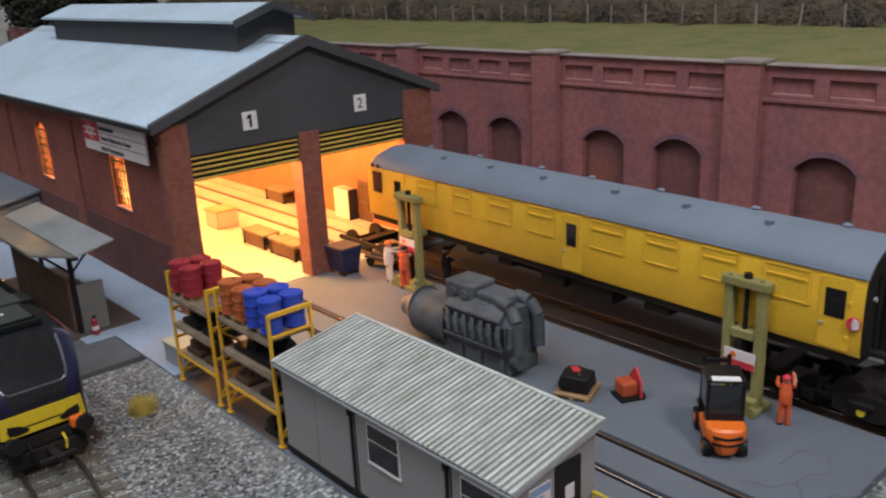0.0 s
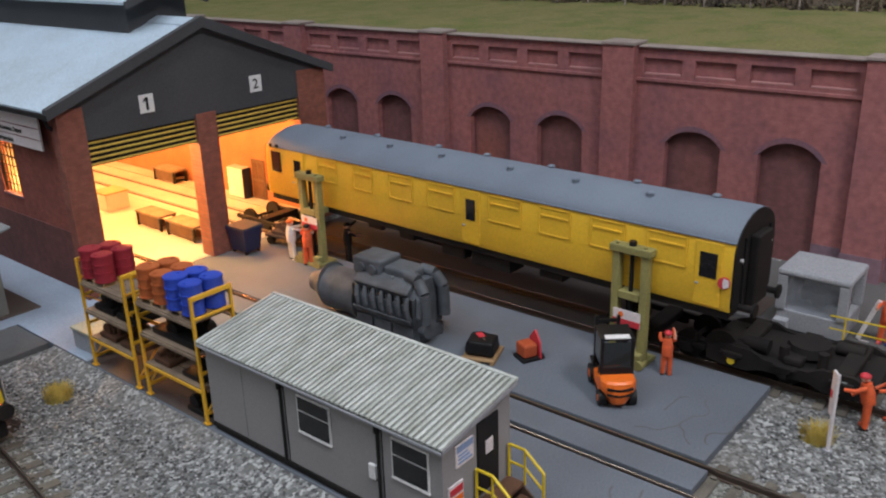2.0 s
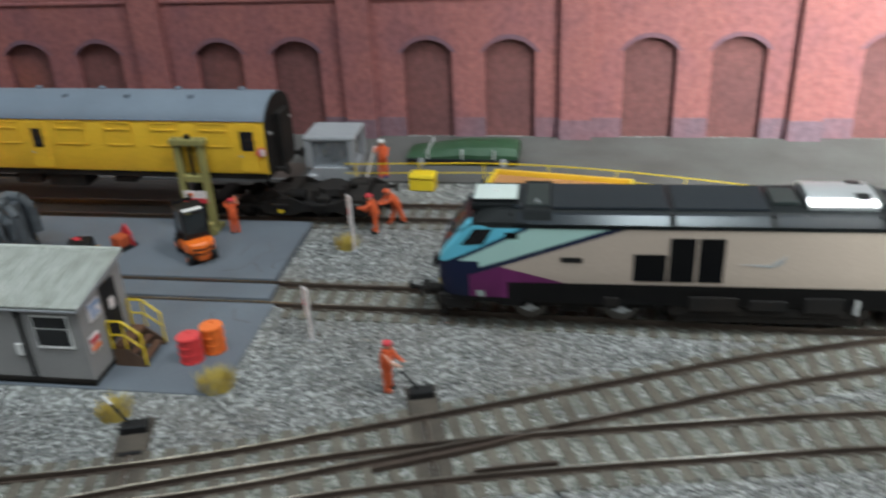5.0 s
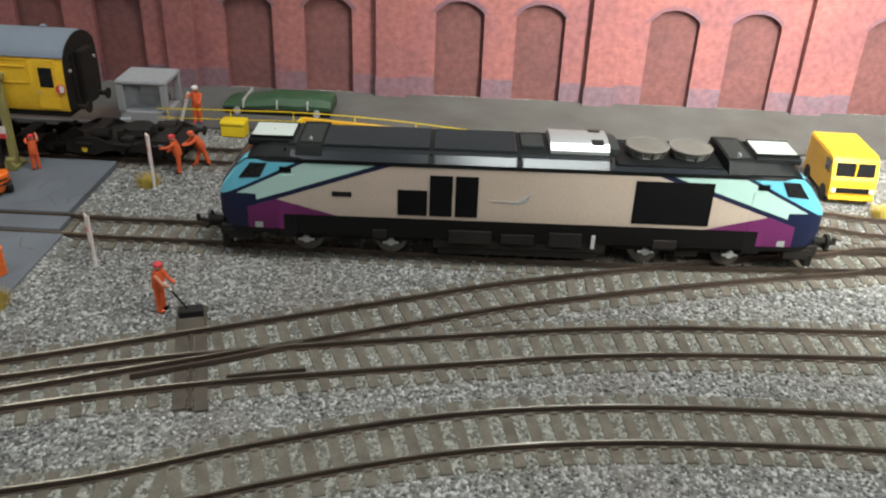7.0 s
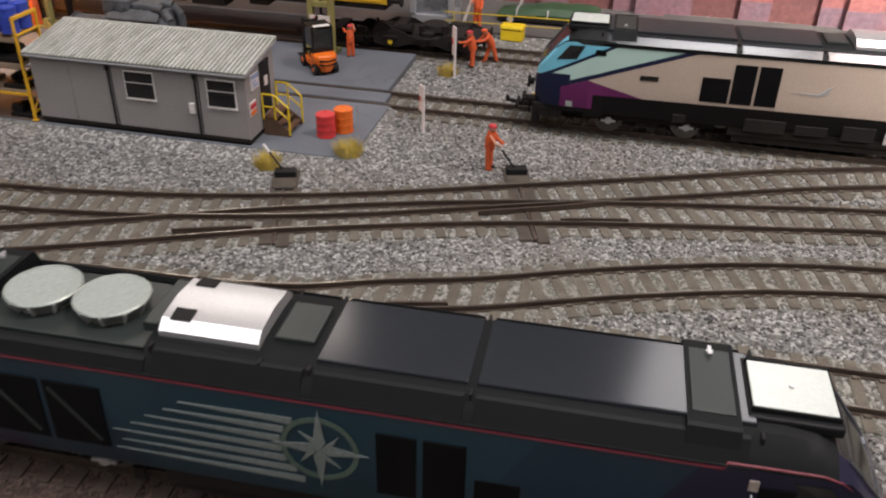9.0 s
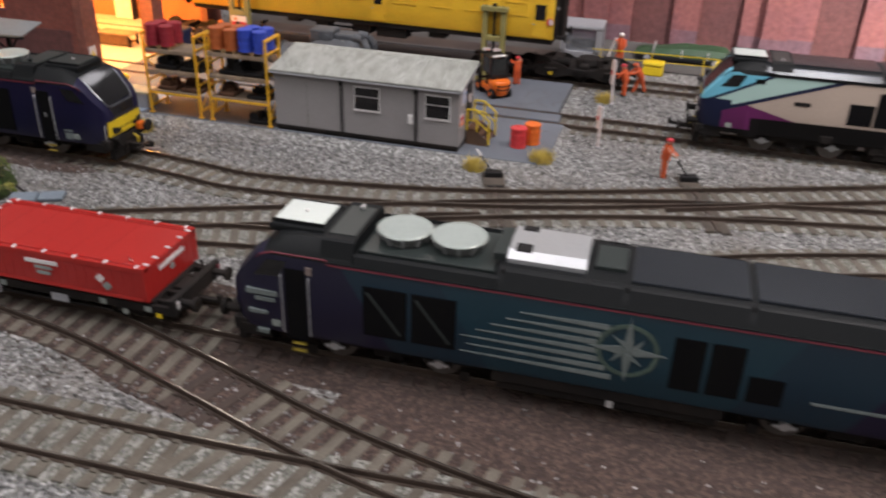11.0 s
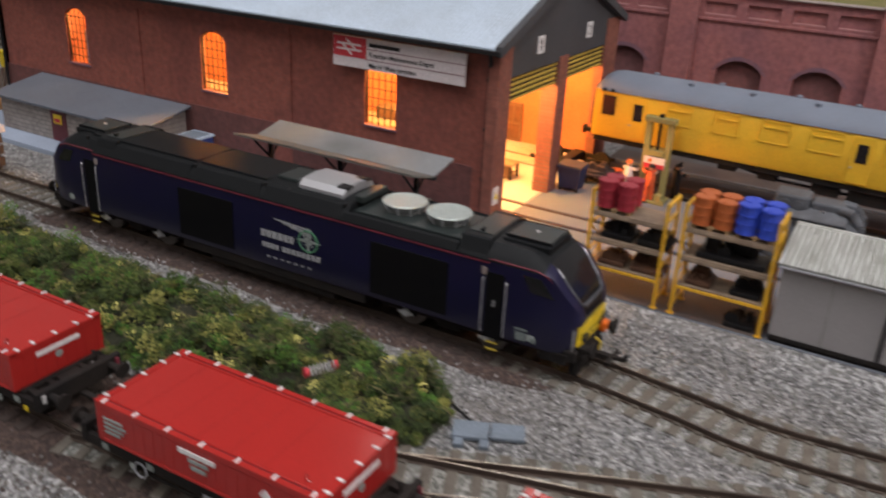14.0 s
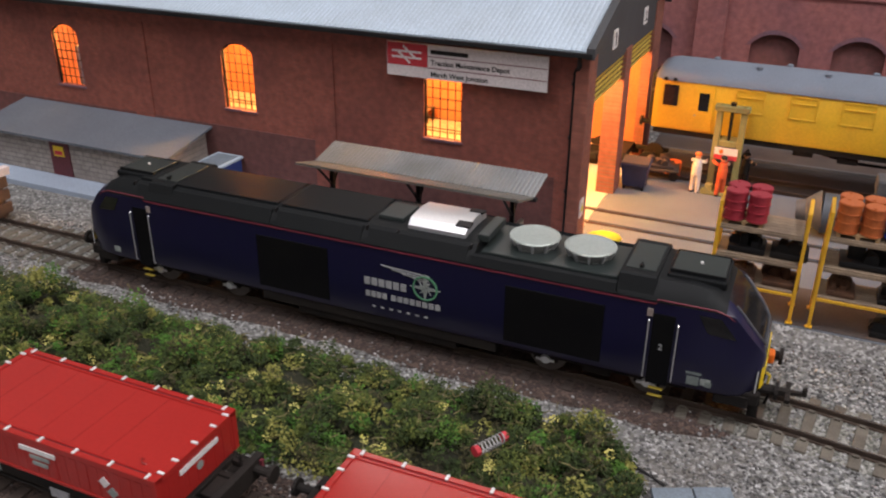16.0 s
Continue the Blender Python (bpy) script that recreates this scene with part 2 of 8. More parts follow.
COACH_YELLOW = material("coach_yellow", (0.76, 0.46, 0.028), 0.45, 0, (0.64, 0.375, 0.03), 45.0, 0.45, 900.0, 0.04, tone_by=0.07)
COACH_GREY = material("coach_roof_grey", (0.155, 0.185, 0.232), 0.65, 0, (0.125, 0.15, 0.19), 30.0, 0.4, 1200.0, 0.04, tone_by=0.06)
DARK_GLASS = material("dark_glazing", (0.012, 0.012, 0.014), 0.12, 0, (0.02, 0.02, 0.02), 30.0, 0.2, 1200.0, 0.0)
HUT_GREY = material("hut_grey", (0.28, 0.267, 0.267), 0.7, 0, (0.227, 0.215, 0.215), 25.0, 0.4, 1200.0, 0.05, tone_by=0.06)
HUT_ROOF = material("weathered_sheeting", (0.20, 0.210, 0.196), 0.75, 0, (0.12, 0.126, 0.112), 45.0, 0.7, 1200.0, 0.15)
TAN_ROOF = material("moss_grey_sheeting", (0.160, 0.156, 0.138), 0.34, 0, (0.110, 0.107, 0.095), 40.0, 0.4, 1200.0, 0.1)
# inner shelter sheet: paler, bluer base holds part of its reflected sheen
SHEET_GREY = material("sheen_grey_sheet", (0.24, 0.255, 0.262), 0.3, 0.1, (0.165, 0.172, 0.165), 40.0, 0.5, 1200.0, 0.05)
BLOCKWORK = brickwork("pale_blockwork", (0.31, 0.275, 0.25), (0.27, 0.24, 0.22), (0.18, 0.16, 0.15), 0.0028, 0.0062, "x", (0.22, 0.185, 0.17))
MAROON = material("maroon_paint", (0.11, 0.016, 0.022), 0.5)
OLIVE = material("jack_olive", (0.27, 0.245, 0.085), 0.65, 0, (0.19, 0.17, 0.06), 70.0, 0.4, 1200.0, 0.15)
ORANGE = material("machine_orange", (0.80, 0.165, 0.015), 0.4, 0, (0.70, 0.13, 0.015), 50.0, 0.3, 1200.0, 0.05, tone_by=0.05)
ENGINE_GREY = material("engine_grey", (0.090, 0.100, 0.113), 0.6, 0, (0.055, 0.06, 0.068), 110.0, 0.6, 1200.0, 0.25)
DRUM_RED = material("drum_dark_red", (0.30, 0.022, 0.035), 0.5, 0, (0.24, 0.018, 0.03), 60.0, 0.4, 1200.0, 0.06)
DRUM_BRIGHT = material("drum_red", (0.62, 0.045, 0.05), 0.5, 0, (0.5, 0.04, 0.04), 60.0, 0.4, 1200.0, 0.06)
DRUM_ORANGE = material("drum_rust_orange", (0.42, 0.105, 0.025), 0.55, 0, (0.34, 0.08, 0.02), 60.0, 0.4, 1200.0, 0.06)
DRUM_VIVID = material("drum_orange", (0.75, 0.16, 0.02), 0.5, 0, (0.62, 0.12, 0.02), 60.0, 0.4, 1200.0, 0.06)
DRUM_BLUE = material("drum_blue", (0.03, 0.07, 0.46), 0.45, 0, (0.025, 0.055, 0.36), 60.0, 0.4, 1200.0, 0.05)
WOOD = material("pallet_wood", (0.36, 0.23, 0.11), 0.8, 0, (0.25, 0.15, 0.07), 120.0, 0.5, 1500.0, 0.3)
BROWN_WOOD = material("brown_timber", (0.13, 0.075, 0.045), 0.8, 0, (0.08, 0.045, 0.03), 120.0, 0.5, 1500.0, 0.3)
RUST = material("rusty_metal", (0.12, 0.055, 0.028), 0.85, 0, (0.07, 0.032, 0.018), 150.0, 0.5, 1500.0, 0.3)
CONTAINER_RED = material("container_red", (0.375, 0.024, 0.020), 0.17, 0, (0.32, 0.021, 0.018), 20.0, 0.3, 900.0, 0.012, 0.36, 0.04)
SEAM_RED = material("lid_seam_red", (0.31, 0.021, 0.018), 0.25)
SILVER = material("silver_metal", (0.56, 0.58, 0.60), 0.30, 0.6, (0.56, 0.56, 0.57), 60.0, 0.3, 1200.0, 0.03, tone_by=0.05)
PALE_METAL = material("pale_grille", (0.40, 0.45, 0.425), 0.42, 0.35, (0.33, 0.37, 0.35), 60.0, 0.3, 1200.0, 0.04)
ROOF_BLACK = material("loco_roof_charcoal", (0.009, 0.0105, 0.0112), 0.5, 0, (0.007, 0.008, 0.009), 40.0, 0.3, 1200.0, 0.02, 0.14, 0.06)
ROOF_GREEN = material("loco_hatch_grey_green", (0.026, 0.034, 0.033), 0.36, 0, (0.020, 0.026, 0.025), 40.0, 0.3, 1200.0, 0.015, 0.4, 0.06)
UNDER = material("underframe_black", (0.013, 0.012, 0.012), 0.7, 0, (0.026, 0.021, 0.018), 70.0, 0.4, 1200.0, 0.15, 0.15)
LINE_RED = material("cantrail_red", (0.20, 0.03, 0.048), 0.5)
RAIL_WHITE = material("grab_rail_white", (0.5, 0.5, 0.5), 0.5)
LOGO_GREY = material("lettering_grey", (0.34, 0.35, 0.36), 0.6)
LOGO_GREEN = material("emblem_green", (0.10, 0.30, 0.17), 0.6)
LOGO_PALE = material("emblem_pale", (0.30, 0.34, 0.32), 0.6)
WARN_YELLOW = material("warning_yellow", (0.72, 0.52, 0.015), 0.5, 0, (0.6, 0.42, 0.015), 60.0, 0.3, 1200.0, 0.03, tone_by=0.06)
CAB_GREY = material("primer_grey", (0.31, 0.315, 0.335), 0.7, 0, (0.25, 0.255, 0.272), 60.0, 0.3, 1200.0, 0.06)
GRILLE = material("grille_black", (0.004, 0.004, 0.005), 0.6, 0, (0.006, 0.006, 0.006), 60.0, 0.4, 1200.0, 0.1, 0.1)
STREAK = material("streak_grey", (0.17, 0.20, 0.195), 0.6, 0, (0.12, 0.15, 0.145), 60.0, 0.4, 1200.0, 0.0)
EMBLEM_DIM = material("emblem_dim_green", (0.075, 0.115, 0.095), 0.6)
YARD_GREY = material("hard_ground", (0.100, 0.097, 0.094), 0.85, 0, (0.070, 0.066, 0.062), 30.0, 0.5, 1500.0, 0.3)
RIB_WHITE = material("pale_roof_rib", (0.52, 0.54, 0.515), 0.7, 0, (0.30, 0.318, 0.275), 90.0, 0.5, 1500.0, 0.15)
ROD_GREY = material("pale_rod_grey", (0.24, 0.25, 0.26), 0.5, 0.2)
STEP_YELLOW = material("worn_step_yellow", (0.34, 0.25, 0.03), 0.6)
FELT = material("roofing_felt", (0.120, 0.136, 0.162), 0.8, 0, (0.100, 0.113, 0.134), 30.0, 0.4, 1200.0, 0.1)
RACK_WOOD = material("grey_shelf_timber", (0.235, 0.172, 0.115), 0.85, 0, (0.14, 0.10, 0.07), 120.0, 0.5, 1500.0, 0.2)
GENSET = material("generator_rust_orange", (0.42, 0.075, 0.02), 0.6, 0, (0.30, 0.05, 0.02), 90.0, 0.4, 1500.0, 0.1)
FAN_GREY = material("dull_fan_grey", (0.17, 0.155, 0.14), 0.6, 0, (0.12, 0.11, 0.10), 90.0, 0.4, 1500.0, 0.1)
SEAL = material("windscreen_seal", (0.15, 0.16, 0.18), 0.3, 0.7)
FAN_DISH = granules("fan_dish_mesh", [(0.30, 0.345, 0.325), (0.36, 0.41, 0.39), (0.33, 0.38, 0.36), (0.29, 0.335, 0.315)], 2600.0, 0.36, 0.00015)
LINING = material("tan_limewash", (0.40, 0.150, 0.065), 0.85, 0, (0.32, 0.115, 0.05), 40.0, 0.5, 900.0, 0.1)
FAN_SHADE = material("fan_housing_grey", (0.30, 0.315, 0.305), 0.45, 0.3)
LOAD_TAN = material("tan_wagon_floor", (0.42, 0.21, 0.075), 0.8, 0, (0.33, 0.15, 0.055), 60.0, 0.4, 1500.0, 0.1)
GREEN = material("wagon_green", (0.0186, 0.0589, 0.0236), 0.6, 0, (0.0372, 0.0744, 0.0403), 70.0, 0.5, 1200.0, 0.08)
BLUE_SKIP = material("skip_blue", (0.018, 0.04, 0.17), 0.6, 0, (0.015, 0.03, 0.11), 60.0, 0.4, 1200.0, 0.06)
HIVIS = material("figure_orange", (0.70, 0.115, 0.03), 0.7, 0, (0.5, 0.08, 0.025), 200.0, 0.4, 1500.0, 0.1)
FIG_WHITE = material("figure_white", (0.72, 0.68, 0.64), 0.7)
TUFT = material("straw_tuft", (0.60, 0.46, 0.10), 0.9, 0, (0.50, 0.38, 0.08), 300.0, 0.5, 1500.0, 0.0)
GRASS = material("static_grass", (0.112, 0.124, 0.024), 0.95, 0, (0.165, 0.146, 0.046), 45.0, 0.8, 420.0, 1.0, tone_by=0.22)
SCRUB = material("winter_scrub", (0.10, 0.075, 0.05), 0.95, 0, (0.06, 0.05, 0.035), 60.0, 0.5, 600.0, 0.6)
SLATE = material("slate_blue_slab", (0.16, 0.2, 0.24), 0.8, 0, (0.112, 0.136, 0.16), 60.0, 0.4, 1200.0, 0.2)
CREAM = material("cream_card", (0.55, 0.52, 0.36), 0.8)
PALE_BLUE = material("faded_notice_blue", (0.24, 0.33, 0.52), 0.6)
HALL_WALL = material("hall_wall", (0.62, 0.60, 0.57), 0.9, 0, (0.58, 0.56, 0.53), 0.5, 0.3, 40.0, 0.05)
HALL_FLOOR = material("hall_floor", (0.22, 0.19, 0.16), 0.6, 0, (0.18, 0.155, 0.13), 1.0, 0.4, 40.0, 0.05)


def scatter(m):
    """Shift a material's texture by a random step for each object."""
    nodes, links = m.node_tree.nodes, m.node_tree.links
    info, step = nodes.new("ShaderNodeObjectInfo"), nodes.new("ShaderNodeVectorMath")
    step.operation = "MULTIPLY_ADD"
    step.inputs[1].default_value = (3.1, 1.7, 2.3)
    links.new(info.outputs["Random"], step.inputs[0])
    source = [n for n in nodes if n.type == "TEX_COORD"][0].outputs["Object"]
    for wire in list(source.links):
        links.new(step.outputs[0], wire.to_socket)
    links.new(source, step.inputs[2])


for m in (RIB_WHITE, SLEEPER, SLEEPER_BROWN):
    scatter(m)


# ---- building kit: all lengths in millimetres ----
class Form:
    """A bmesh in millimetres."""

    def __init__(self):
        self.bm = bmesh.new()

    def box(self, x0, x1, y0, y1, z0, z1, bev=0.0, turn=None):
        made = bmesh.ops.create_cube(self.bm, size=1.0)["verts"]
        m = Matrix.Translation(((x0 + x1) / 2, (y0 + y1) / 2, (z0 + z1) / 2)) @ Matrix.Diagonal((x1 - x0, y1 - y0, z1 - z0, 1))
        bmesh.ops.transform(self.bm, matrix=(turn or Matrix()) @ m, verts=made)
        if bev:
            edges = list({e for v in made for e in v.link_edges})
            bmesh.ops.bevel(self.bm, geom=edges, offset=bev, segments=2, affect="EDGES", profile=0.5)
        return self

    def cyl(self, p, q, r, r2=None, seg=12):
        p, q = Vector(p), Vector(q)
        d = q - p
        m = Matrix.Translation((p + q) / 2) @ d.to_track_quat("Z", "Y").to_matrix().to_4x4()
        bmesh.ops.create_cone(self.bm, cap_ends=True, segments=seg, radius1=r, radius2=r if r2 is None else r2, depth=d.length, matrix=m)
        return self

    def ball(self, p, r, seg=8, squash=(1, 1, 1)):
        m = Matrix.Translation(p) @ Matrix.Diagonal((*squash, 1))
        bmesh.ops.create_icosphere(self.bm, subdivisions=2 if seg > 7 else 1, radius=r, matrix=m)
        return self

    def prism(self, pts, axis, a, b):
        """A polygon in the plane across axis, drawn out from a to b. Points are (y,z), (x,z) or (x,y)."""
        def place(p, v):
            return {"x": (v, p[0], p[1]), "y": (p[0], v, p[1]), "z": (p[0], p[1], v)}[axis]
        rows = [[self.bm.verts.new(place(p, v)) for p in pts] for v in (a, b)]
        n = len(pts)
        self.bm.faces.new(rows[0])
        self.bm.faces.new(rows[1][::-1])
        for i in range(n):
            self.bm.faces.new((rows[0][i], rows[1][i], rows[1][(i + 1) % n], rows[0][(i + 1) % n]))
        return self

    def loft(self, rings, caps=True, closed=True):
        rows = [[self.bm.verts.new(p) for p in ring] for ring in rings]
        n = len(rows[0])
        for a, b in zip(rows, rows[1:]):
            for i in range(n if closed else n - 1):
                self.bm.faces.new((a[i], a[(i + 1) % n], b[(i + 1) % n], b[i]))
        if caps and closed:
            self.bm.faces.new(rows[0][::-1])
            self.bm.faces.new(rows[-1])
        return self

    def sheet(self, x0, x1, y0, y1, z, nx=1, ny=1, height=None):
        rows = [[self.bm.verts.new((x0 + (x1 - x0) * i / nx, y0 + (y1 - y0) * j / ny, z + (height(x0 + (x1 - x0) * i / nx, y0 + (y1 - y0) * j / ny) if height else 0))) for i in range(nx + 1)] for j in range(ny + 1)]
        for a, b in zip(rows, rows[1:]):
            for i in range(nx):
                self.bm.faces.new((a[i], a[i + 1], b[i + 1], b[i]))
        return self

    def hoop(self, x, y, z, r, thick):
        """A ring across x."""
        rings = []
        for k in range(16):
            a = k * math.pi / 8
            rings.append([(x + thick * math.cos(b), y + (r + thick * math.sin(b)) * math.cos(a), z + (r + thick * math.sin(b)) * math.sin(a)) for b in (0.0, 1.26, 2.51, 3.77, 5.03)])
        return self.loft(rings + rings[:1], caps=False)

    def path(self, pts, r, seg=6):
        for p, q in zip(pts, pts[1:]):
            self.cyl(p, q, r, seg=seg)
        return self


def at(x, y, z=0.0, rz=0.0, rx=0.0, ry=0.0):
    return pose(x * MM, y * MM, z * MM, rx, ry, rz)


def mesh_of(name, form, *mats, smooth=None):
    bm = form.bm
    bmesh.ops.recalc_face_normals(bm, faces=bm.faces)
    bmesh.ops.scale(bm, vec=(MM, MM, MM), verts=bm.verts)
    me = bpy.data.meshes.new(name)
    bm.to_mesh(me)
    bm.free()
    for m in mats:
        me.materials.append(m)
    if smooth:
        me.polygons.foreach_set("use_smooth", [True] * len(me.polygons))
        me.set_sharp_from_angle(angle=radians(smooth))
    return me


def part(name, form, mat, parent, label="", smooth=None):
    """Links a form as one mesh under a thing or a part, in the thing's own frame."""
    ob = new(name, mesh_of(name, form, mat, smooth=smooth))
    ob.parent = parent
    return tagged(ob, label)


def thing(name, label, category, m=Matrix(), group="", kind=""):
    ob = new(name)
    ob.empty_display_size = 0.01
    ob.matrix_basis = m
    return tagged(ob, label, category, group, kind)


def solid(name, form, mat, label, category, m=Matrix(), group="", kind="", smooth=None):
    ob = new(name, mesh_of(name, form, mat, smooth=smooth))
    ob.matrix_basis = m
    return tagged(ob, label, category, group, kind)


def words(name, text, size, mat, parent, m, label=""):
    """Lettering from the built-in font, turned to a mesh; size in millimetres."""
    curve = bpy.data.curves.new(name, "FONT")
    curve.body, curve.size, curve.extrude, curve.offset = text, size * MM, 0.05 * MM, 0.07 * MM
    holder = bpy.data.objects.new(name, curve)
    me = bpy.data.meshes.new_from_object(holder)
    bpy.data.objects.remove(holder)
    me.transform(m)
    me.materials.clear()
    me.materials.append(mat)
    ob = new(name, me)
    ob.parent = parent
    return tagged(ob, label)


def glide(pts, step=2.0):
    """A smooth line through plan points, sampled evenly."""
    p = [Vector((*q, 0)) if len(q) == 2 else Vector(q) for q in pts]
    p = [2 * p[0] - p[1], *p, 2 * p[-1] - p[-2]]
    dense = []
    for a, b, c, d in zip(p, p[1:], p[2:], p[3:]):
        for i in range(40):
            t = i / 40
            dense.append(0.5 * (2 * b + (c - a) * t + (2 * a - 5 * b + 4 * c - d) * t * t + (3 * b - a - 3 * c + d) * t ** 3))
    dense.append(p[-2])
    out, need = [dense[0]], step
    for a, b in zip(dense, dense[1:]):
        length = (b - a).length
        while need <= length:
            out.append(a + (b - a) * (need / length))
            need += step
        need -= length
    return out


def sweep(line, profile):
    """A profile of (offset to the side, z), swept along a plan line."""
    form, rings = Form(), []
    for i, p in enumerate(line):
        d = (line[min(i + 1, len(line) - 1)] - line[max(i - 1, 0)]).normalized()
        side = Vector((d.y, -d.x, 0))
        rings.append([p + side * u + Vector((0, 0, v)) for u, v in profile])
    return form.loft(rings)


# ---- the hall round the layout ----
solid("floor", Form().box(-1600, 2700, -1500, 2300, -920, -900), HALL_FLOOR, "brown hall floor below the layout table", "floor", kind="structure")
solid("ceiling", Form().box(-1600, 2700, -1500, 2300, 2000, 2030), HALL_WALL, "off-white hall ceiling", "ceiling", kind="structure")
solid("wall_west", Form().box(-1640, -1600, -1500, 2300, -900, 2000), HALL_WALL, "plain off-white hall wall", "wall", kind="structure")
solid("wall_east", Form().box(2700, 2740, -1500, 2300, -900, 2000), HALL_WALL, "plain off-white hall wall", "wall", kind="structure")
solid("wall_south", Form().box(-1640, 2740, -1540, -1500, -900, 2000), HALL_WALL, "plain off-white hall wall", "wall", kind="structure")
solid("wall_north", Form().box(-1640, 2740, 2300, 2340, -900, 2000), HALL_WALL, "plain off-white hall wall", "wall", kind="structure")
for place_x in (-250, 550):
    for place_y in (-800, 1300):
        solid("table_leg", Form().box(place_x - 30, place_x + 30, place_y - 30, place_y + 30, -900, -60, 4), BROWN_WOOD, "square timber leg carrying the baseboard", "table leg", group="table legs")
solid("baseboard", Form().box(-420, 900, -1000, 1500, -60, -12), BROWN_WOOD, "timber baseboard that carries the model railway", "baseboard", kind="structure")

# ---- ground ----
GROUND_Z = -3.2


def bumps(x, y):
    return 0.5 * noise.noise((x * 0.03, y * 0.03, 0)) + 0.25 * noise.noise((x * 0.11, y * 0.11, 3))


solid("ground", Form().sheet(-420, 900, -1000, 1500, GROUND_Z, 110, 200, bumps), BALLAST, "grey granite-chip ballast over the whole yard", "ballast ground", kind="structure")
pad = thing("pavement", "blue-grey concrete depot apron with cracks and inset rails", "concrete apron", kind="structure")
for x0, x1, y0 in ((141, 205.6, 90), (209.8, 222.6, 94), (226.8, 287.5, 97)):
    part("slab", Form().box(x0, x1, y0, 392, -6, 0, 0.3), CONCRETE, pad)
    part("shed_slab", Form().box(x0 if x0 > 150 else 183, x1, 392.3, 780, -6, 0.05), SHED_FLOOR, pad, "pale shed floor slab")
for x0, x1 in ((287.8, 292.4), (296.6, 309.6), (313.8, 324.4), (325.8, 338)):
    part("shed_slab", Form().box(x0, x1, 392.3, 780, -6, 0.05), SHED_FLOOR, pad, "pale shed floor slab")
part("groove", Form().box(290, 327, 391, 780, -6.2, -2.7), PIT, pad, "dark rail groove")
part("ballast_shoulder", Form().prism([(140.9, -0.5), (130, GROUND_Z - 0.3), (140.9, GROUND_Z - 0.6)], "y", 86, 357).prism([(89.9, -0.7), (82, GROUND_Z - 0.3), (89.9, GROUND_Z - 0.6)], "x", 134, 205), BALLAST, pad, "ballast banked against the apron edge")
part("groove", Form().box(205, 228, 90, 780, -6.2, -2.6), PIT, pad, "dark rail groove")
part("earth_strip", Form().box(141.5, 176, 246, 328, 0.0, 0.35), MUD, pad, "brown dirt under the storage rack")


def crack(rng, p, heading, length):
    pts = [p]
    for _ in range(length):
        heading += rng.uniform(-0.7, 0.7)
        p = (p[0] + 2.2 * math.cos(heading), p[1] + 2.2 * math.sin(heading))
        pts.append(p)
    return pts


rng = random.Random(4)
cracks = Form()
for start, heading, length in (((236, 100), 1.2, 12), ((247, 112), 0.4, 9), ((247, 112), 2.6, 8), ((232, 125), -0.6, 8), ((262, 118), 2.0, 7), ((190, 95), 1.9, 8), ((186, 108), 0.6, 6)):
    line = crack(rng, start, heading, length)
    for (ax, ay), (bx, by) in zip(line, line[1:]):
        n = Vector((by - ay, ax - bx, 0)).normalized() * 0.34
        cracks.bm.faces.new([cracks.bm.verts.new(v) for v in ((ax - n.x, ay - n.y, 0.06), (ax + n.x, ay + n.y, 0.06), (bx + n.x, by + n.y, 0.06), (bx - n.x, by - n.y, 0.06))])
part("crack", cracks, KERB, pad, "dark crack in the concrete")

pit = thing("inspection_pit", "dark oily strip below the lifted carriage, its shade in the colour too", "pit floor", kind="structure")
part("pit_floor", Form().box(287.9, 345, 97, 388, -6, -2.6), PIT, pit)
part("pit_edge", Form().box(345, 347.5, 97, 388, -6, -0.8, 0.3), KERB, pit)
# dark strip laid on the hard ground where the carriage's shade falls
part("carriage_shade_strip", Form().box(347.5, 374, 124, 388, -6, -2.0, 0.2), MUD, pit, "strip of ground darkened in colour for the carriage's shade")
yard = thing("pavement", "grey strip of hard ground along the foot of the retaining wall", "hard ground", kind="structure")
part("slab", Form().box(347.7, 424, -1000, 388, -6, -2.2), YARD_GREY, yard)
walk_way = thing("pavement", "blue-grey paved walkway beside the engine shed", "walkway", kind="structure")
part("slab", Form().box(128, 181, 392.4, 790, -6, -0.2, 0.4), PAVING, walk_way)
part("slab", Form().box(141, 178, 330, 392, 0.05, 0.3), PAVING, walk_way)
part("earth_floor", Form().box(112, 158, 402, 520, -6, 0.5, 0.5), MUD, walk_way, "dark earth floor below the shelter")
part("slab_edge", Form().box(108, 141, 362, 401.8, -6, -0.4, 0.5), KERB, walk_way, "dark grey slab edge")

# ---- tracks ----
sleeper_form = Form().box(-16.5, 16.5, -1.9, 1.9, -1.6, 0, 0.25)
for c in (-10.4, -7.1, 7.1, 10.4):
    sleeper_form.box(c - 0.6, c + 0.6, -1.0, 1.0, -0.1, 0.75)  # rail chairs
sleeper_mesh = mesh_of("sleeper", sleeper_form, SLEEPER)
brown_mesh = sleeper_mesh.copy()
brown_mesh.materials[0] = SLEEPER_BROWN
timber_mesh = mesh_of("sleeper", Form().box(-16.5, 16.5, -1.9, 1.9, -1.6, 0, 0.25), SLEEPER)
TIES = []


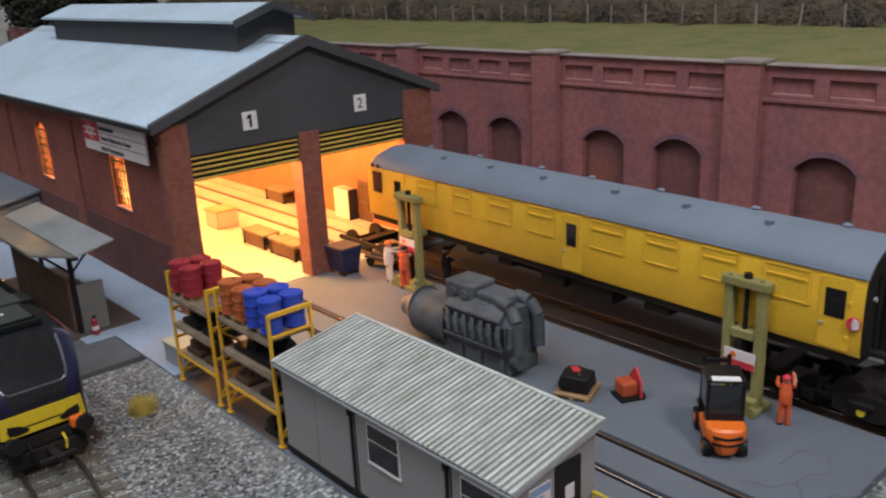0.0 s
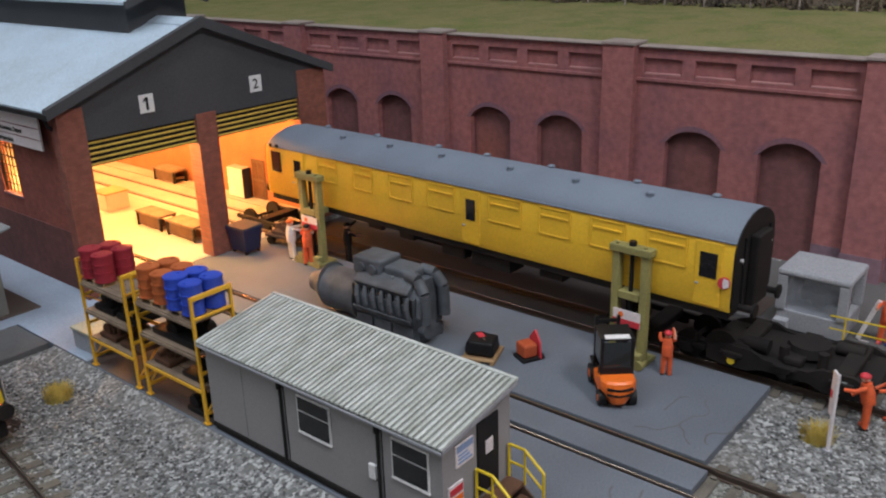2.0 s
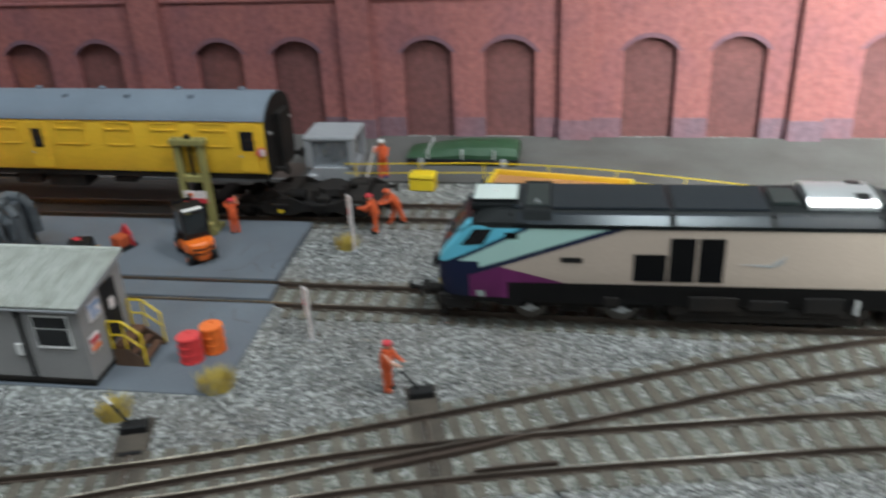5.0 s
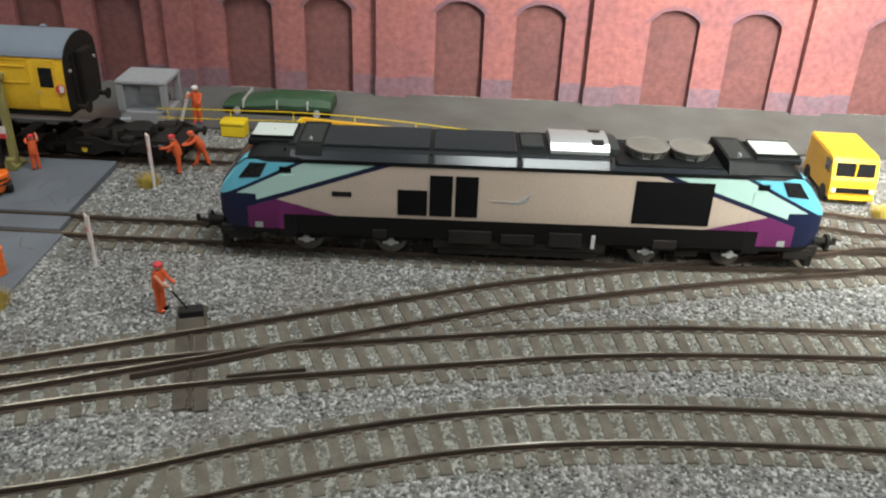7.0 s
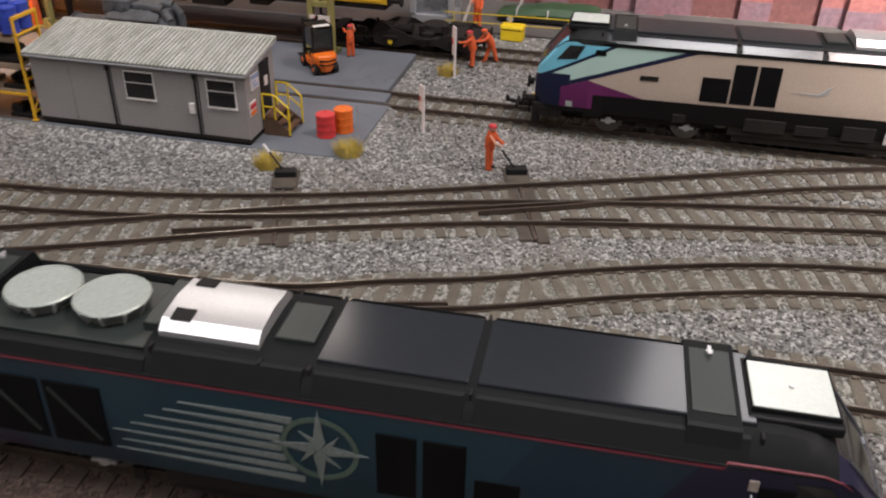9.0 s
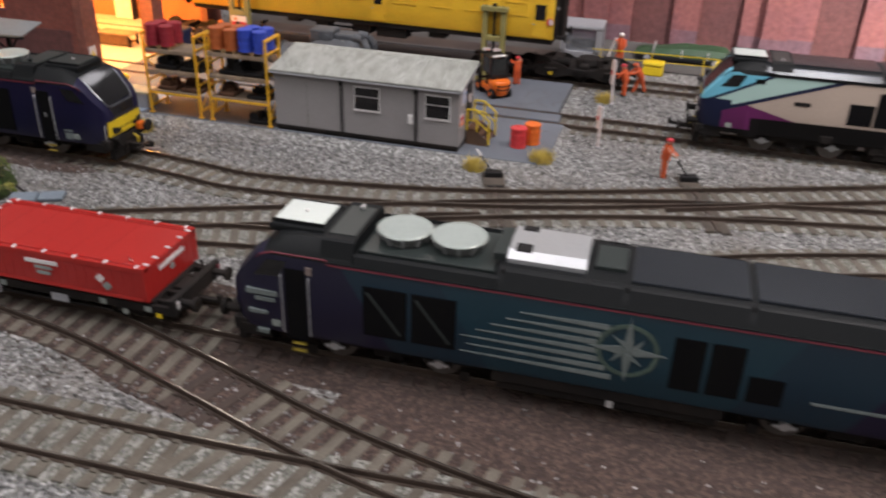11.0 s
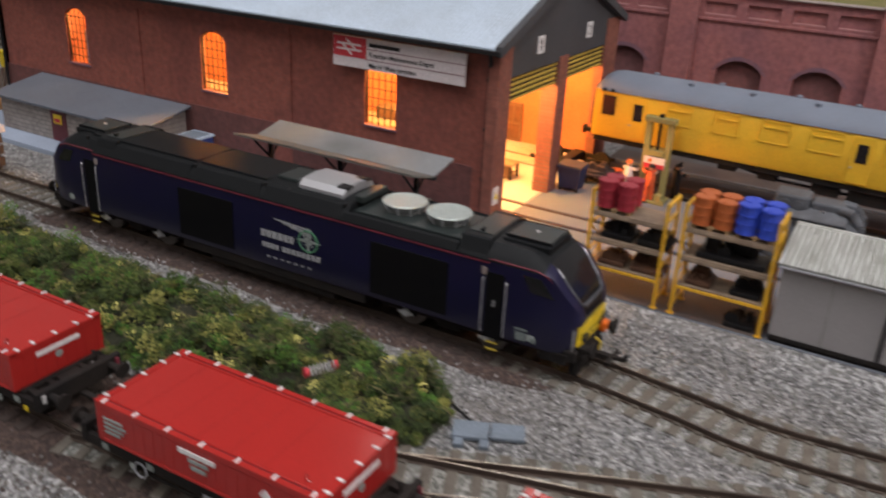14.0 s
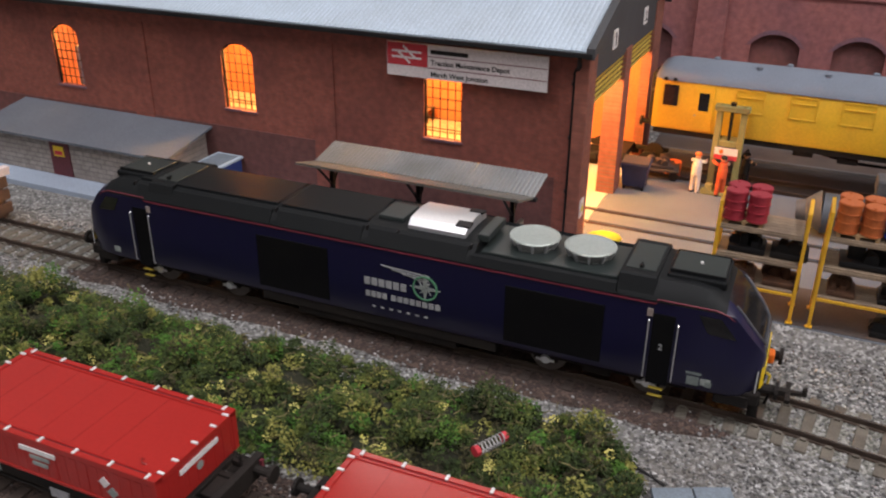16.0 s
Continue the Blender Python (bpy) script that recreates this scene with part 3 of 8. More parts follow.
class Tie:
    """One sleeper; at the points it is drawn out to carry both tracks."""

    def __init__(self, p, d, z, owner, mesh):
        self.mesh = mesh
        self.p, self.z, self.owner, self.low, self.high = p, z, owner, -16.5, 16.5
        self.along = d.normalized()
        self.side = Vector((self.along.y, -self.along.x, 0))

    def takes(self, q):
        gap = q - self.p
        across = gap.dot(self.side)
        if abs(gap.dot(self.along)) > 4.6 or abs(across) > 31:
            return False
        self.low, self.high = min(self.low, across - 16.5), max(self.high, across + 16.5)
        return True

    def lay(self):
        wide = self.high - self.low
        s = new("sleeper", self.mesh if wide < 33.1 else timber_mesh)
        s.parent = self.owner
        c = self.p + self.side * ((self.low + self.high) / 2)
        s.matrix_basis = at(c.x, c.y, self.z, math.degrees(math.atan2(self.along.y, self.along.x)) - 90) @ Matrix.Diagonal((wide / 33, 1, 1, 1))


def track(label, pts, bed=BALLAST_WORN, lift=0.0, sleepers=True, bed_width=15.0, top=0.0):
    ob = thing("railway_track", label, "railway track", kind="structure")
    line = glide(pts, 3.0)
    for side in (-1, 1):
        c = side * 8.75
        rail = part("rail", sweep(line, [(c - 0.46, top - 0.7), (c - 0.42, top - 0.08), (c - 0.30, top), (c + 0.30, top), (c + 0.42, top - 0.08), (c + 0.46, top - 0.7)]), RAIL_RUST, ob)
        part("running_surface", sweep(line, [(c - 0.27, top - 0.04), (c - 0.24, top + 0.05), (c + 0.24, top + 0.05), (c + 0.27, top - 0.04)]), RAIL_STEEL, rail, "worn shiny rail top")
        part("rail_web", sweep(line, [(c - 0.3, top - 2.5), (c - 0.3, top - 0.76), (c + 0.3, top - 0.76), (c + 0.3, top - 2.5)]), RAIL_RUST, rail)
        part("rail_foot", sweep(line, [(c - 1.1, top - 2.55), (c - 0.9, top - 2.05), (c + 0.9, top - 2.05), (c + 1.1, top - 2.55)]), RAIL_RUST, rail)
    if bed:
        part("track_bed", sweep(line, [(-bed_width - 4, GROUND_Z - 0.6), (-bed_width, GROUND_Z + 0.28 + lift * 6), (bed_width, GROUND_Z + 0.28 + lift * 6), (bed_width + 4, GROUND_Z - 0.6)]), bed, ob)
    if sleepers:
        ties = glide(pts, 8.0)
        for i, p in enumerate(ties[:290]):
            d = ties[min(i + 1, len(ties) - 1)] - ties[max(i - 1, 0)]
            if not any([tie.takes(p) for tie in TIES if tie.owner is not ob and (tie.p - p).length < 34]):
                # darker sleepers along the running line and beside the siding locomotive
                TIES.append(Tie(p, d, top - 2.25 + lift, ob, brown_mesh if "running" in label or ("siding track" in label and 330 < p.y < 592) else sleeper_mesh))
    return ob


track("rails set into the concrete apron, leading out to the yard", [(215.8, 780), (215.8, 300), (215.8, 96), (214.8, 20), (211.5, -110), (213, -190), (216, -250), (222, -400), (230, -800)], None, 0.0, False)
track("sidings track with weathered sleepers in grey ballast", [(215.2, 92), (214.8, 20), (211.5, -110), (213, -190), (216, -250), (222, -400), (230, -800)])
track("lift road rails in an oily pit", [(303, 780), (303, 390), (302, 240), (302, 96)], None, 0.0, False, top=-0.2)
track("lift road track on weathered sleepers", [(302, 96), (303.5, 40), (303, -5), (298, -62), (287, -120), (272, -185), (258, -260), (250, -340), (244, -800)], None, 0.0, True, top=-0.2)
track("siding track beside the shed, stained brown", [(77, 672), (78, 600), (79.3, 440), (80.3, 310), (76.5, 262), (72.5, 225), (82, 155), (100, 86), (124, 22), (157, -62), (175, -108), (197, -181), (212, -245), (226, -340), (240, -800)], BALLAST_WORN, 0.02)
def front_stain(x, y):
    """Slightly raised in the middle of the strip, dipping under the grey ballast along its edges."""
    edge = min(x + 112 - 6 * noise.noise((y * 0.03, 1, 0)), -52 - x, 118 + 8 * noise.noise((x * 0.05, 3, 0)) - y, y + 330)
    return 0.2 * noise.noise((x * 0.1, y * 0.1, 6)) - max(0.0, 8 - edge) * 0.1


solid("stained_ballast", Form().sheet(-114, -52, -330, 122, GROUND_Z + 0.5, 30, 180, front_stain), BALLAST_BROWN, "rust-brown ballast in front of the running line, the train's shade in its tone", "ballast", kind="structure")
solid("stained_ballast", Form().sheet(54, 104, 300, 600, GROUND_Z + 0.55, 25, 100, lambda x, y: 0.25 * noise.noise((x * 0.1, y * 0.1, 2)) - max(0.0, 60 + 3 * noise.noise((y * 0.05, 2, 4)) - x) * 0.12 - max(0.0, x - 99) * 0.12 - max(0.0, 312 - y) * 0.08 - max(0.0, y - 585) * 0.08), BALLAST_BROWN, "brown oil-stained ballast under the siding, darkened for the locomotive's shade", "ballast", kind="structure")
track("diverging yard track with weathered sleepers", [(-44, 420), (-30, 366), (-11, 323), (23, 244), (57, 163), (86, 95), (113, 12), (134, -85), (145, -150), (150, -230), (151, -330), (150, -800)], BALLAST_WORN, 0.04)
track("through yard track with weathered sleepers", [(-11, 323), (7, 258), (20, 200), (25.5, 160), (28, 110), (28.5, 45), (29, -20), (31, -109), (32, -200), (30, -800)], BALLAST_WORN, 0.06)
track("curving yard track with weathered sleepers", [(28, 110), (33, 75), (44, 45), (54, 13), (72, -32), (88.5, -85), (97, -140), (99.5, -208), (98, -300), (90, -800)], BALLAST_WORN, 0.08)
track("running line on dark brown stained ballast", [(-30, 900), (-40, 620), (-42, 450), (-41.5, 300), (-41.5, 190), (-40, 100), (-36, -30), (-34, -90), (-28, -240), (0, -800)], BALLAST_BROWN, 0.0, True, 24.0)
track("crossover track in front of the running line", [(-46, 290), (-58, 222), (-72.6, 172), (-90, 119), (-98.7, 83), (-105, 45), (-107, 0), (-104, -120), (-90, -500)], BALLAST_BROWN, 0.03)
track("front track with weathered sleepers", [(-118, 420), (-113, 212), (-110, 120), (-106, 40), (-102, -100), (-80, -500)], BALLAST_WORN, 0.05)

for tie in TIES:
    tie.lay()

check_rails = thing("check_rails", "short worn check rails beside the point frogs", "check rails", kind="structure")
for pts in ([(108.8, 25.6), (120.6, -2.9), (134.4, -31.4)], [(37.1, 46.3), (36.3, 32.9), (34.6, 18.7)], [(65, 136), (70.5, 121), (75.5, 107)], [(111, -7), (114.6, -20), (117.6, -34)], [(39, 44), (42, 32), (44.4, 21)]):
    part("check_rail", sweep(glide(pts, 3.0), [(-0.45, -2.4), (-0.45, -0.05), (0.45, -0.05), (0.45, -2.4)]), RAIL_RUST, check_rails)

# ---- retaining wall ----
WALL_X = 424.0
PILLARS = [1436, 1303, 1170, 1037, 904, 771, 638, 505, 371, 237, 101, -35, -171, -307, -443, -579]
back_wall = thing("wall_back", "long red-brick retaining wall with pillars and blind arches", "retaining wall", kind="structure")


def arch_top(y0, y1, spring, rise, n=10):
    """Points of a segmental arch from y0 to y1."""
    half, mid = (y1 - y0) / 2, (y0 + y1) / 2
    r = (half * half + rise * rise) / (2 * rise)
    out = []
    for i in range(n + 1):
        u = -half + 2 * half * i / n
        out.append((mid + u, spring + math.sqrt(r * r - u * u) - (r - rise)))
    return out


for upper, lower in zip(PILLARS, PILLARS[1:]):
    mid = (upper + lower) / 2 - 1.5
    arches = [(mid - 25.7 - 15.6, mid - 25.7 + 15.6), (mid + 25.7 - 15.6, mid + 25.7 + 15.6)]
    outline = [(lower, -6)]
    for a, b in arches:
        outline += [(a, -6), *arch_top(a, b, 52.6, 7.6), (b, -6)]
    outline += [(upper, -6), (upper, 86), (lower, 86)]
    part("wall_panel", Form().prism(outline, "x", WALL_X, WALL_X + 5), WALL_BRICK, back_wall)
    part("parapet_back", Form().box(WALL_X + 1.9, WALL_X + 4.2, lower, upper, 86.4, 103.2), WALL_BRICK, back_wall)
    part("niche_back", Form().box(WALL_X + 4.2, WALL_X + 6, lower, upper, -6, 86), NICHE_SHADE_BRICK, back_wall, "brick infill of the blind arches, recess shade in its colour")
    for a, b in arches:
        ring = arch_top(a - 3.2, b + 3.2, 51.8, 11.2) + arch_top(a, b, 52.6, 7.6)[::-1]
        part("arch", Form().prism(ring, "x", WALL_X - 0.08, WALL_X + 0.8), ARCH_BRICK, back_wall, "blue-grey brick arch ring")
    part("string_course", Form().box(WALL_X - 1.3, WALL_X + 2, lower + 9, upper - 9, 85.0, 86.8, 0.3), WALL_BRICK, back_wall)
    parapet = Form().box(WALL_X, WALL_X + 4, lower, upper, 97.5, 103).box(WALL_X, WALL_X + 4, lower, upper, 86.6, 88.6)
    span = upper - lower - 19
    for i in range(5):
        y = lower + 9.5 + span * i / 4
        parapet.box(WALL_X, WALL_X + 4, y - 3.6, y + 3.6, 88.6, 97.5)
    part("parapet", parapet, WALL_BRICK, back_wall)
    for i in range(4):
        y = lower + 9.5 + span * (i + 0.5) / 4
        part("panel_sill", Form().box(WALL_X + 0.1, WALL_X + 3.9, y - span / 8 + 4.2, y + span / 8 - 4.2, 88.6, 89.5, 0.2), SILL_PINK, back_wall, "sill in a parapet panel")
    part("coping", Form().box(WALL_X - 1.9, WALL_X + 9, lower + 10.5, upper - 10.5, 103, 104.0, 0.3), COPING, back_wall, "weathered stone coping")
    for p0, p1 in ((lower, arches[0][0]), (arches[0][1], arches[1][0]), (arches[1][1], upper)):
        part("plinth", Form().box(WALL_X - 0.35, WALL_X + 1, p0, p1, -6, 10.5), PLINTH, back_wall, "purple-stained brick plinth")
for y in PILLARS:
    pillar = part("pillar", Form().box(WALL_X - 5.5, WALL_X + 4.5, y - 9.5, y + 9.5, -6, 104, 0.3), WALL_BRICK, back_wall)
    part("pillar_cap", Form().box(WALL_X - 6.4, WALL_X + 9, y - 10.4, y + 10.4, 104, 105.8, 0.4), COPING, pillar, "stone pillar cap")
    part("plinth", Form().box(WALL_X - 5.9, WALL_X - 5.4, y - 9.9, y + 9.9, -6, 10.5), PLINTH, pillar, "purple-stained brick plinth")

# ---- the bank above the wall ----
solid("grass_bank", Form().sheet(430, 900, -1000, 1500, 101.5, 40, 160, lambda x, y: 0.018 * (x - 430) + 1.2 * noise.noise((x * 0.03, y * 0.03, 7))), GRASS, "short green and straw grass field above the wall", "grass bank", kind="structure")
solid("bank_fill", Form().box(430, 895, -1000, 1500, -12, 98), MUD, "earth fill of the bank", "earth bank", kind="structure")


def leaf_cloud(name, boxes, per, size, mat, label, category, seed, lift=0.0):
    """Many small leaf faces, scattered in lumpy clumps."""
    rng = random.Random(seed)
    verts, faces = [], []
    for cx, cy, cz, rx, ry, rz in boxes:
        for _ in range(per):
            v = Vector((rng.gauss(0, 1), rng.gauss(0, 1), rng.gauss(0, 1))).normalized() * (0.55 + 0.5 * rng.random())
            c = Vector((cx + v.x * rx, cy + v.y * ry, cz + v.z * rz))
            if c.z < lift:
                c.z = lift + rng.random() * 1.5
            a = Vector((rng.gauss(0, 1), rng.gauss(0, 1), rng.gauss(0, 1))).normalized()
            b = a.orthogonal().normalized()
            s = size * rng.uniform(0.5, 1.3)
            n = len(verts)
            verts += [(c + a * s) * MM, (c + b * s * 0.6) * MM, (c - a * s) * MM, (c - b * s * 0.6) * MM]
            faces.append((n, n + 1, n + 2, n + 3))
    me = bpy.data.meshes.new(name)
    me.from_pydata(verts, [], faces)
    me.materials.append(mat)
    return tagged(new(name, me), label, category, kind="stuff")


def leafy(name, colours, rough=0.9, patch_scale=60.0, own=0.45, shared=0.55):
    """Leaves: a tone of its own for each leaf, over broad patches."""
    m = bpy.data.materials.new(name)
    m.use_nodes = True
    nodes, links = m.node_tree.nodes, m.node_tree.links
    geo = nodes.new("ShaderNodeNewGeometry")
    patch = nodes.new("ShaderNodeTexNoise")
    patch.inputs["Scale"].default_value = patch_scale
    links.new(nodes.new("ShaderNodeTexCoord").outputs["Object"], patch.inputs["Vector"])
    mixer = nodes.new("ShaderNodeMath")
    mixer.operation = "MULTIPLY_ADD"
    mixer.inputs[1].default_value = own
    scaled = nodes.new("ShaderNodeMapRange")
    scaled.inputs[1].default_value, scaled.inputs[2].default_value = 0.3, 0.7
    scaled.inputs[3].default_value, scaled.inputs[4].default_value = 0.0, shared
    links.new(patch.outputs[0], scaled.inputs[0])
    links.new(geo.outputs["Random Per Island"], mixer.inputs[0])
    links.new(scaled.outputs[0], mixer.inputs[2])
    ramp = nodes.new("ShaderNodeValToRGB")
    while len(ramp.color_ramp.elements) < len(colours):
        ramp.color_ramp.elements.new(0.5)
    for n, c in enumerate(colours):
        ramp.color_ramp.elements[n].position = n / (len(colours) - 1)
        ramp.color_ramp.elements[n].color = (*c, 1)
    links.new(mixer.outputs[0], ramp.inputs[0])
    links.new(ramp.outputs[0], base_input(m))
    nodes["Principled BSDF"].inputs["Roughness"].default_value = rough
    return m


SCRUB_LEAF = leafy("scrub_twigs", [(0.020, 0.016, 0.014), (0.075, 0.055, 0.038), (0.125, 0.092, 0.058), (0.11, 0.092, 0.05)], 0.9, 17.0, 0.2, 0.8)
LEAF_DARK = leafy("leaf_dark", [(0.010, 0.018, 0.006), (0.033, 0.056, 0.012), (0.080, 0.112, 0.024)], 0.9, 150.0, 0.5, 0.5)
LEAF_OLIVE = leafy("leaf_olive", [(0.022, 0.034, 0.008), (0.072, 0.100, 0.018), (0.165, 0.195, 0.038)], 0.9, 150.0, 0.5, 0.5)
LEAF_BRIGHT = leafy("leaf_bright", [(0.025, 0.06, 0.010), (0.055, 0.15, 0.018), (0.13, 0.24, 0.035)], 0.9, 150.0, 0.5, 0.5)
LEAF_BROWN = leafy("leaf_brown", [(0.018, 0.015, 0.008), (0.048, 0.045, 0.018), (0.10, 0.095, 0.036)], 0.9, 150.0, 0.5, 0.5)
LEAF_PALE = leafy("leaf_pale", [(0.09, 0.095, 0.02), (0.22, 0.22, 0.05), (0.38, 0.37, 0.11)], 0.9, 150.0, 0.5, 0.5)
TWIG = leafy("dry_twigs", [(0.06, 0.05, 0.02), (0.13, 0.11, 0.045), (0.24, 0.21, 0.09)], 0.9)
THICKET = leafy("dark_thicket_twigs", [(0.008, 0.009, 0.007), (0.018, 0.019, 0.013), (0.035, 0.033, 0.022), (0.08, 0.07, 0.05)])
BLOOM = leafy("yellow_blossom", [(0.5, 0.45, 0.08), (0.65, 0.6, 0.2), (0.45, 0.45, 0.06)])
rng = random.Random(8)
solid("scrub_bank", Form().sheet(660, 900, -1000, 1500, 104, 24, 120, lambda x, y: min(46, 0.55 * (x - 660)) + 4 * noise.noise((x * 0.02, y * 0.02, 2))), SCRUB, "brown winter undergrowth rising behind the field", "undergrowth", kind="structure")
leaf_cloud("winter_scrub", [(rng.uniform(655, 690), y + rng.uniform(-8, 8), 110 + rng.uniform(0, 16), 9, 12, 12) for y in range(-600, 1400, 9)] + [(rng.uniform(640, 656), y + rng.uniform(-8, 8), 106 + rng.uniform(0, 7), 7, 10, 8) for y in range(-600, 1400, 11)], 130, 1.7, SCRUB_LEAF, "tangled brown leafless scrub along the field edge", "scrub", 3, 104)
leaf_cloud("dark_thicket", [(rng.uniform(425, 640), rng.uniform(1330, 1490), 112 + rng.uniform(0, 62), 16, 16, 18) for _ in range(150)], 110, 4.2, THICKET, "dark leafless thicket at the far end of the field", "thicket", 9, 103)
field_fence = thing("field_fence", "row of weathered pale fence posts at the field edge", "fence")
post_form = mesh_of("fence_post", Form().box(-0.6, 0.6, -0.6, 0.6, 0, 17, 0.15), COPING)
for i, y in enumerate(range(-500, 1400, 34)):
    p = new("fence_post", post_form)
    p.parent = field_fence
    p.matrix_basis = at(640 + rng.uniform(-4, 4), y + rng.uniform(-7, 7), 104.5, 0, rng.uniform(-5, 5), rng.uniform(-4, 4))

# ---- engine shed ----
SX0, SX1, SY0, SY1, EAVE, RIDGE, RIDGE_X = 181.0, 341.0, 389.0, 782.0, 93.0, 124.5, 258.0
shed = thing("engine_shed", "red-brick two-road engine shed with blue-grey roof and lit interior", "engine shed")
near = part("wall_near", Form().box(SX0, SX0 + 4, SY0 + 1, SY1, 0, 5), SHED_BRICK, shed, "red-brick side wall with arched windows")
WINDOWS = (461.0, 580.5, 701.5)
bay_edges = [SY0 + 1, 521, 641, SY1]
for y, lo, hi in zip(WINDOWS, bay_edges, bay_edges[1:]):
    hole = arch_top(y - 10, y + 10, 72.5, 4.8)
    part("wall_bay", Form().prism([(lo, 5), (y - 10, 5), *hole, (y + 10, 5), (hi, 5), (hi, EAVE + 1), (lo, EAVE + 1)], "x", SX0, SX0 + 4), SHED_BRICK, near)
    part("wall_bay", Form().box(SX0 + 0.02, SX0 + 3.9, y - 10, y + 10, 5, 41.3), SHED_BRICK, near)
    part("brick_panel_edge", Form().box(SX0 - 1.0, SX0 + 0.5, lo, lo + 13, 0, EAVE - 1, 0.2).box(SX0 - 0.9, SX0 + 0.5, lo + 13, hi, 83, EAVE - 1, 0.2), SHED_BRICK, near, "projecting brick buttress and eaves course")
    part("plinth", Form().box(SX0 - 0.8, SX0 + 0.5, lo + 13, hi, 0, 31), SHED_PLINTH, near, "stained brick plinth, partly darkened for shade")
    win = part("window", Form().prism([(y - 10, 41.3), *hole, (y + 10, 41.3), (y + 9.2, 42.1), *arch_top(y - 9.2, y + 9.2, 72.3, 4.2)[::-1], (y - 9.2, 42.1)], "x", SX0 + 1.2, SX0 + 2.2), BLACK, shed, "arched shed window glowing from the lit interior")
    bars = Form()
    for i in range(1, 5):
        bars.box(SX0 + 1.4, SX0 + 1.9, y - 10 + 4 * i - 0.22, y - 10 + 4 * i + 0.22, 41.5, 75.6)
    for i in range(1, 7):
        bars.box(SX0 + 1.45, SX0 + 1.85, y - 9.8, y + 9.8, 41.3 + 5 * i - 0.22, 41.3 + 5 * i + 0.22)
    part("glazing_bar", bars, BLACK, win)
    part("sill", Form().box(SX0 - 0.8, SX0 + 1.4, y - 10.8, y + 10.8, 40.2, 41.4, 0.2), ARCH_BRICK, win)
part("wall_far", Form().box(SX1 - 4, SX1, SY0 + 1, SY1, 0, EAVE), SHED_BRICK, shed)
part("wall_lining", Form().box(336.7, 337.4, SY0 + 7, SY1 - 4.2, 0.1, EAVE - 1), LINING, shed, "tan limewashed inner wall")
part("wall_end", Form().prism([(SX0, 0), (SX1, 0), (SX1, EAVE), (RIDGE_X, RIDGE), (SX0, EAVE)], "y", SY1 - 4, SY1), SHED_BRICK_FRONT, shed)
part("pier", Form().box(175.5, 189, SY0, SY0 + 6, 0, EAVE, 0.3), SHED_BRICK_FRONT, shed, "brick corner pier")
part("pier", Form().box(320, 341, SY0, SY0 + 6, 0, EAVE - 1, 0.3), SHED_BRICK_FRONT, shed, "brick corner pier")
part("centre_pillar", Form().box(249.5, 262, SY0, SY0 + 10, 0, 79, 0.3), SHED_BRICK_FRONT, shed, "brick pillar between the two roads")
part("pier_top", Form().prism([(175.5, 92.6), (189.2, 92.6), (189.2, 98.6), (175.5, 93.4)], "y", SY0 + 0.6, SY0 + 5.6), DARK_BOARD, shed)
part("pier_top", Form().prism([(319.8, 91.6), (341, 91.6), (341, 92.2), (319.8, 100.2)], "y", SY0 + 0.6, SY0 + 5.6), DARK_BOARD, shed)
gable = part("gable", Form().prism([(189, 77), (320, 77), (320, 98.5), (RIDGE_X, RIDGE - 1), (189, 97.5)], "y", SY0 + 0.8, SY0 + 5), DARK_BOARD, shed, "charcoal boarded gable")
for text, x in (("1", 222.5), ("2", 290.3)):
    plate = part("number_plate", Form().box(x - 4.0, x + 4.0, SY0 + 0.2, SY0 + 0.9, 84.7, 93.7, 0.15), WHITE, gable, "white road number plate")
    if text == "1":
        part("numeral", Form().prism([(x - 0.6, 86), (x + 0.8, 86), (x + 0.8, 92.4), (x - 0.4, 92.4), (x - 2.0, 90.9), (x - 2.0, 89.9), (x - 0.6, 90.8)], "y", SY0 + 0.05, SY0 + 0.25), BLACK, plate)
    else:
        words("numeral", text, 7.6, BLACK, plate, Matrix.Translation(((x - 2.2) * MM, (SY0 + 0.15) * MM, 86.6 * MM)) @ pose(0, 0, 0, 90))
for x0, x1 in ((189, 249.5), (262, 320)):
    shutter = part("roller_shutter", Form().box(x0, x1, SY0 + 2.6, SY0 + 3.8, 64, 77.2), BLACK, shed, "part-rolled black and yellow shutter door")
    for i in range(5):
        part("slat", Form().box(x0 + 0.2, x1 - 0.2, SY0 + 1.6, SY0 + 2.8, 64.4 + 2.6 * i, 65.5 + 2.6 * i, 0.3), STRIPE_YELLOW, shutter, "yellow slat")


def ribbed(x0, z0, x1, z1, y0, y1, pitch, depth, thick=1.0):
    """Ribbed sheeting on a slope from (x0, z0) to (x1, z1), ribs running down the slope."""
    form = Form()
    d = Vector((x1 - x0, 0, z1 - z0)).normalized()
    n = Vector((-d.z, 0, d.x))
    count = int((y1 - y0) / pitch * 4)
    rows = []
    for i in range(count + 1):
        y = y0 + (y1 - y0) * i / count
        h = (0, 0.85, 1.0, 0.85)[i % 4] * depth
        rows.append([form.bm.verts.new((x, y, z) if k else (x, y, z)) for k, (x, z) in enumerate(((x0 + n.x * h, z0 + n.z * h), (x1 + n.x * h, z1 + n.z * h)))])
    for a, b in zip(rows, rows[1:]):
        form.bm.faces.new((a[0], a[1], b[1], b[0]))
    form.prism([(x0, z0 - 0.05), (x1, z1 - 0.05), (x1, z1 - thick), (x0, z0 - thick)], "y", y0, y1)
    return form


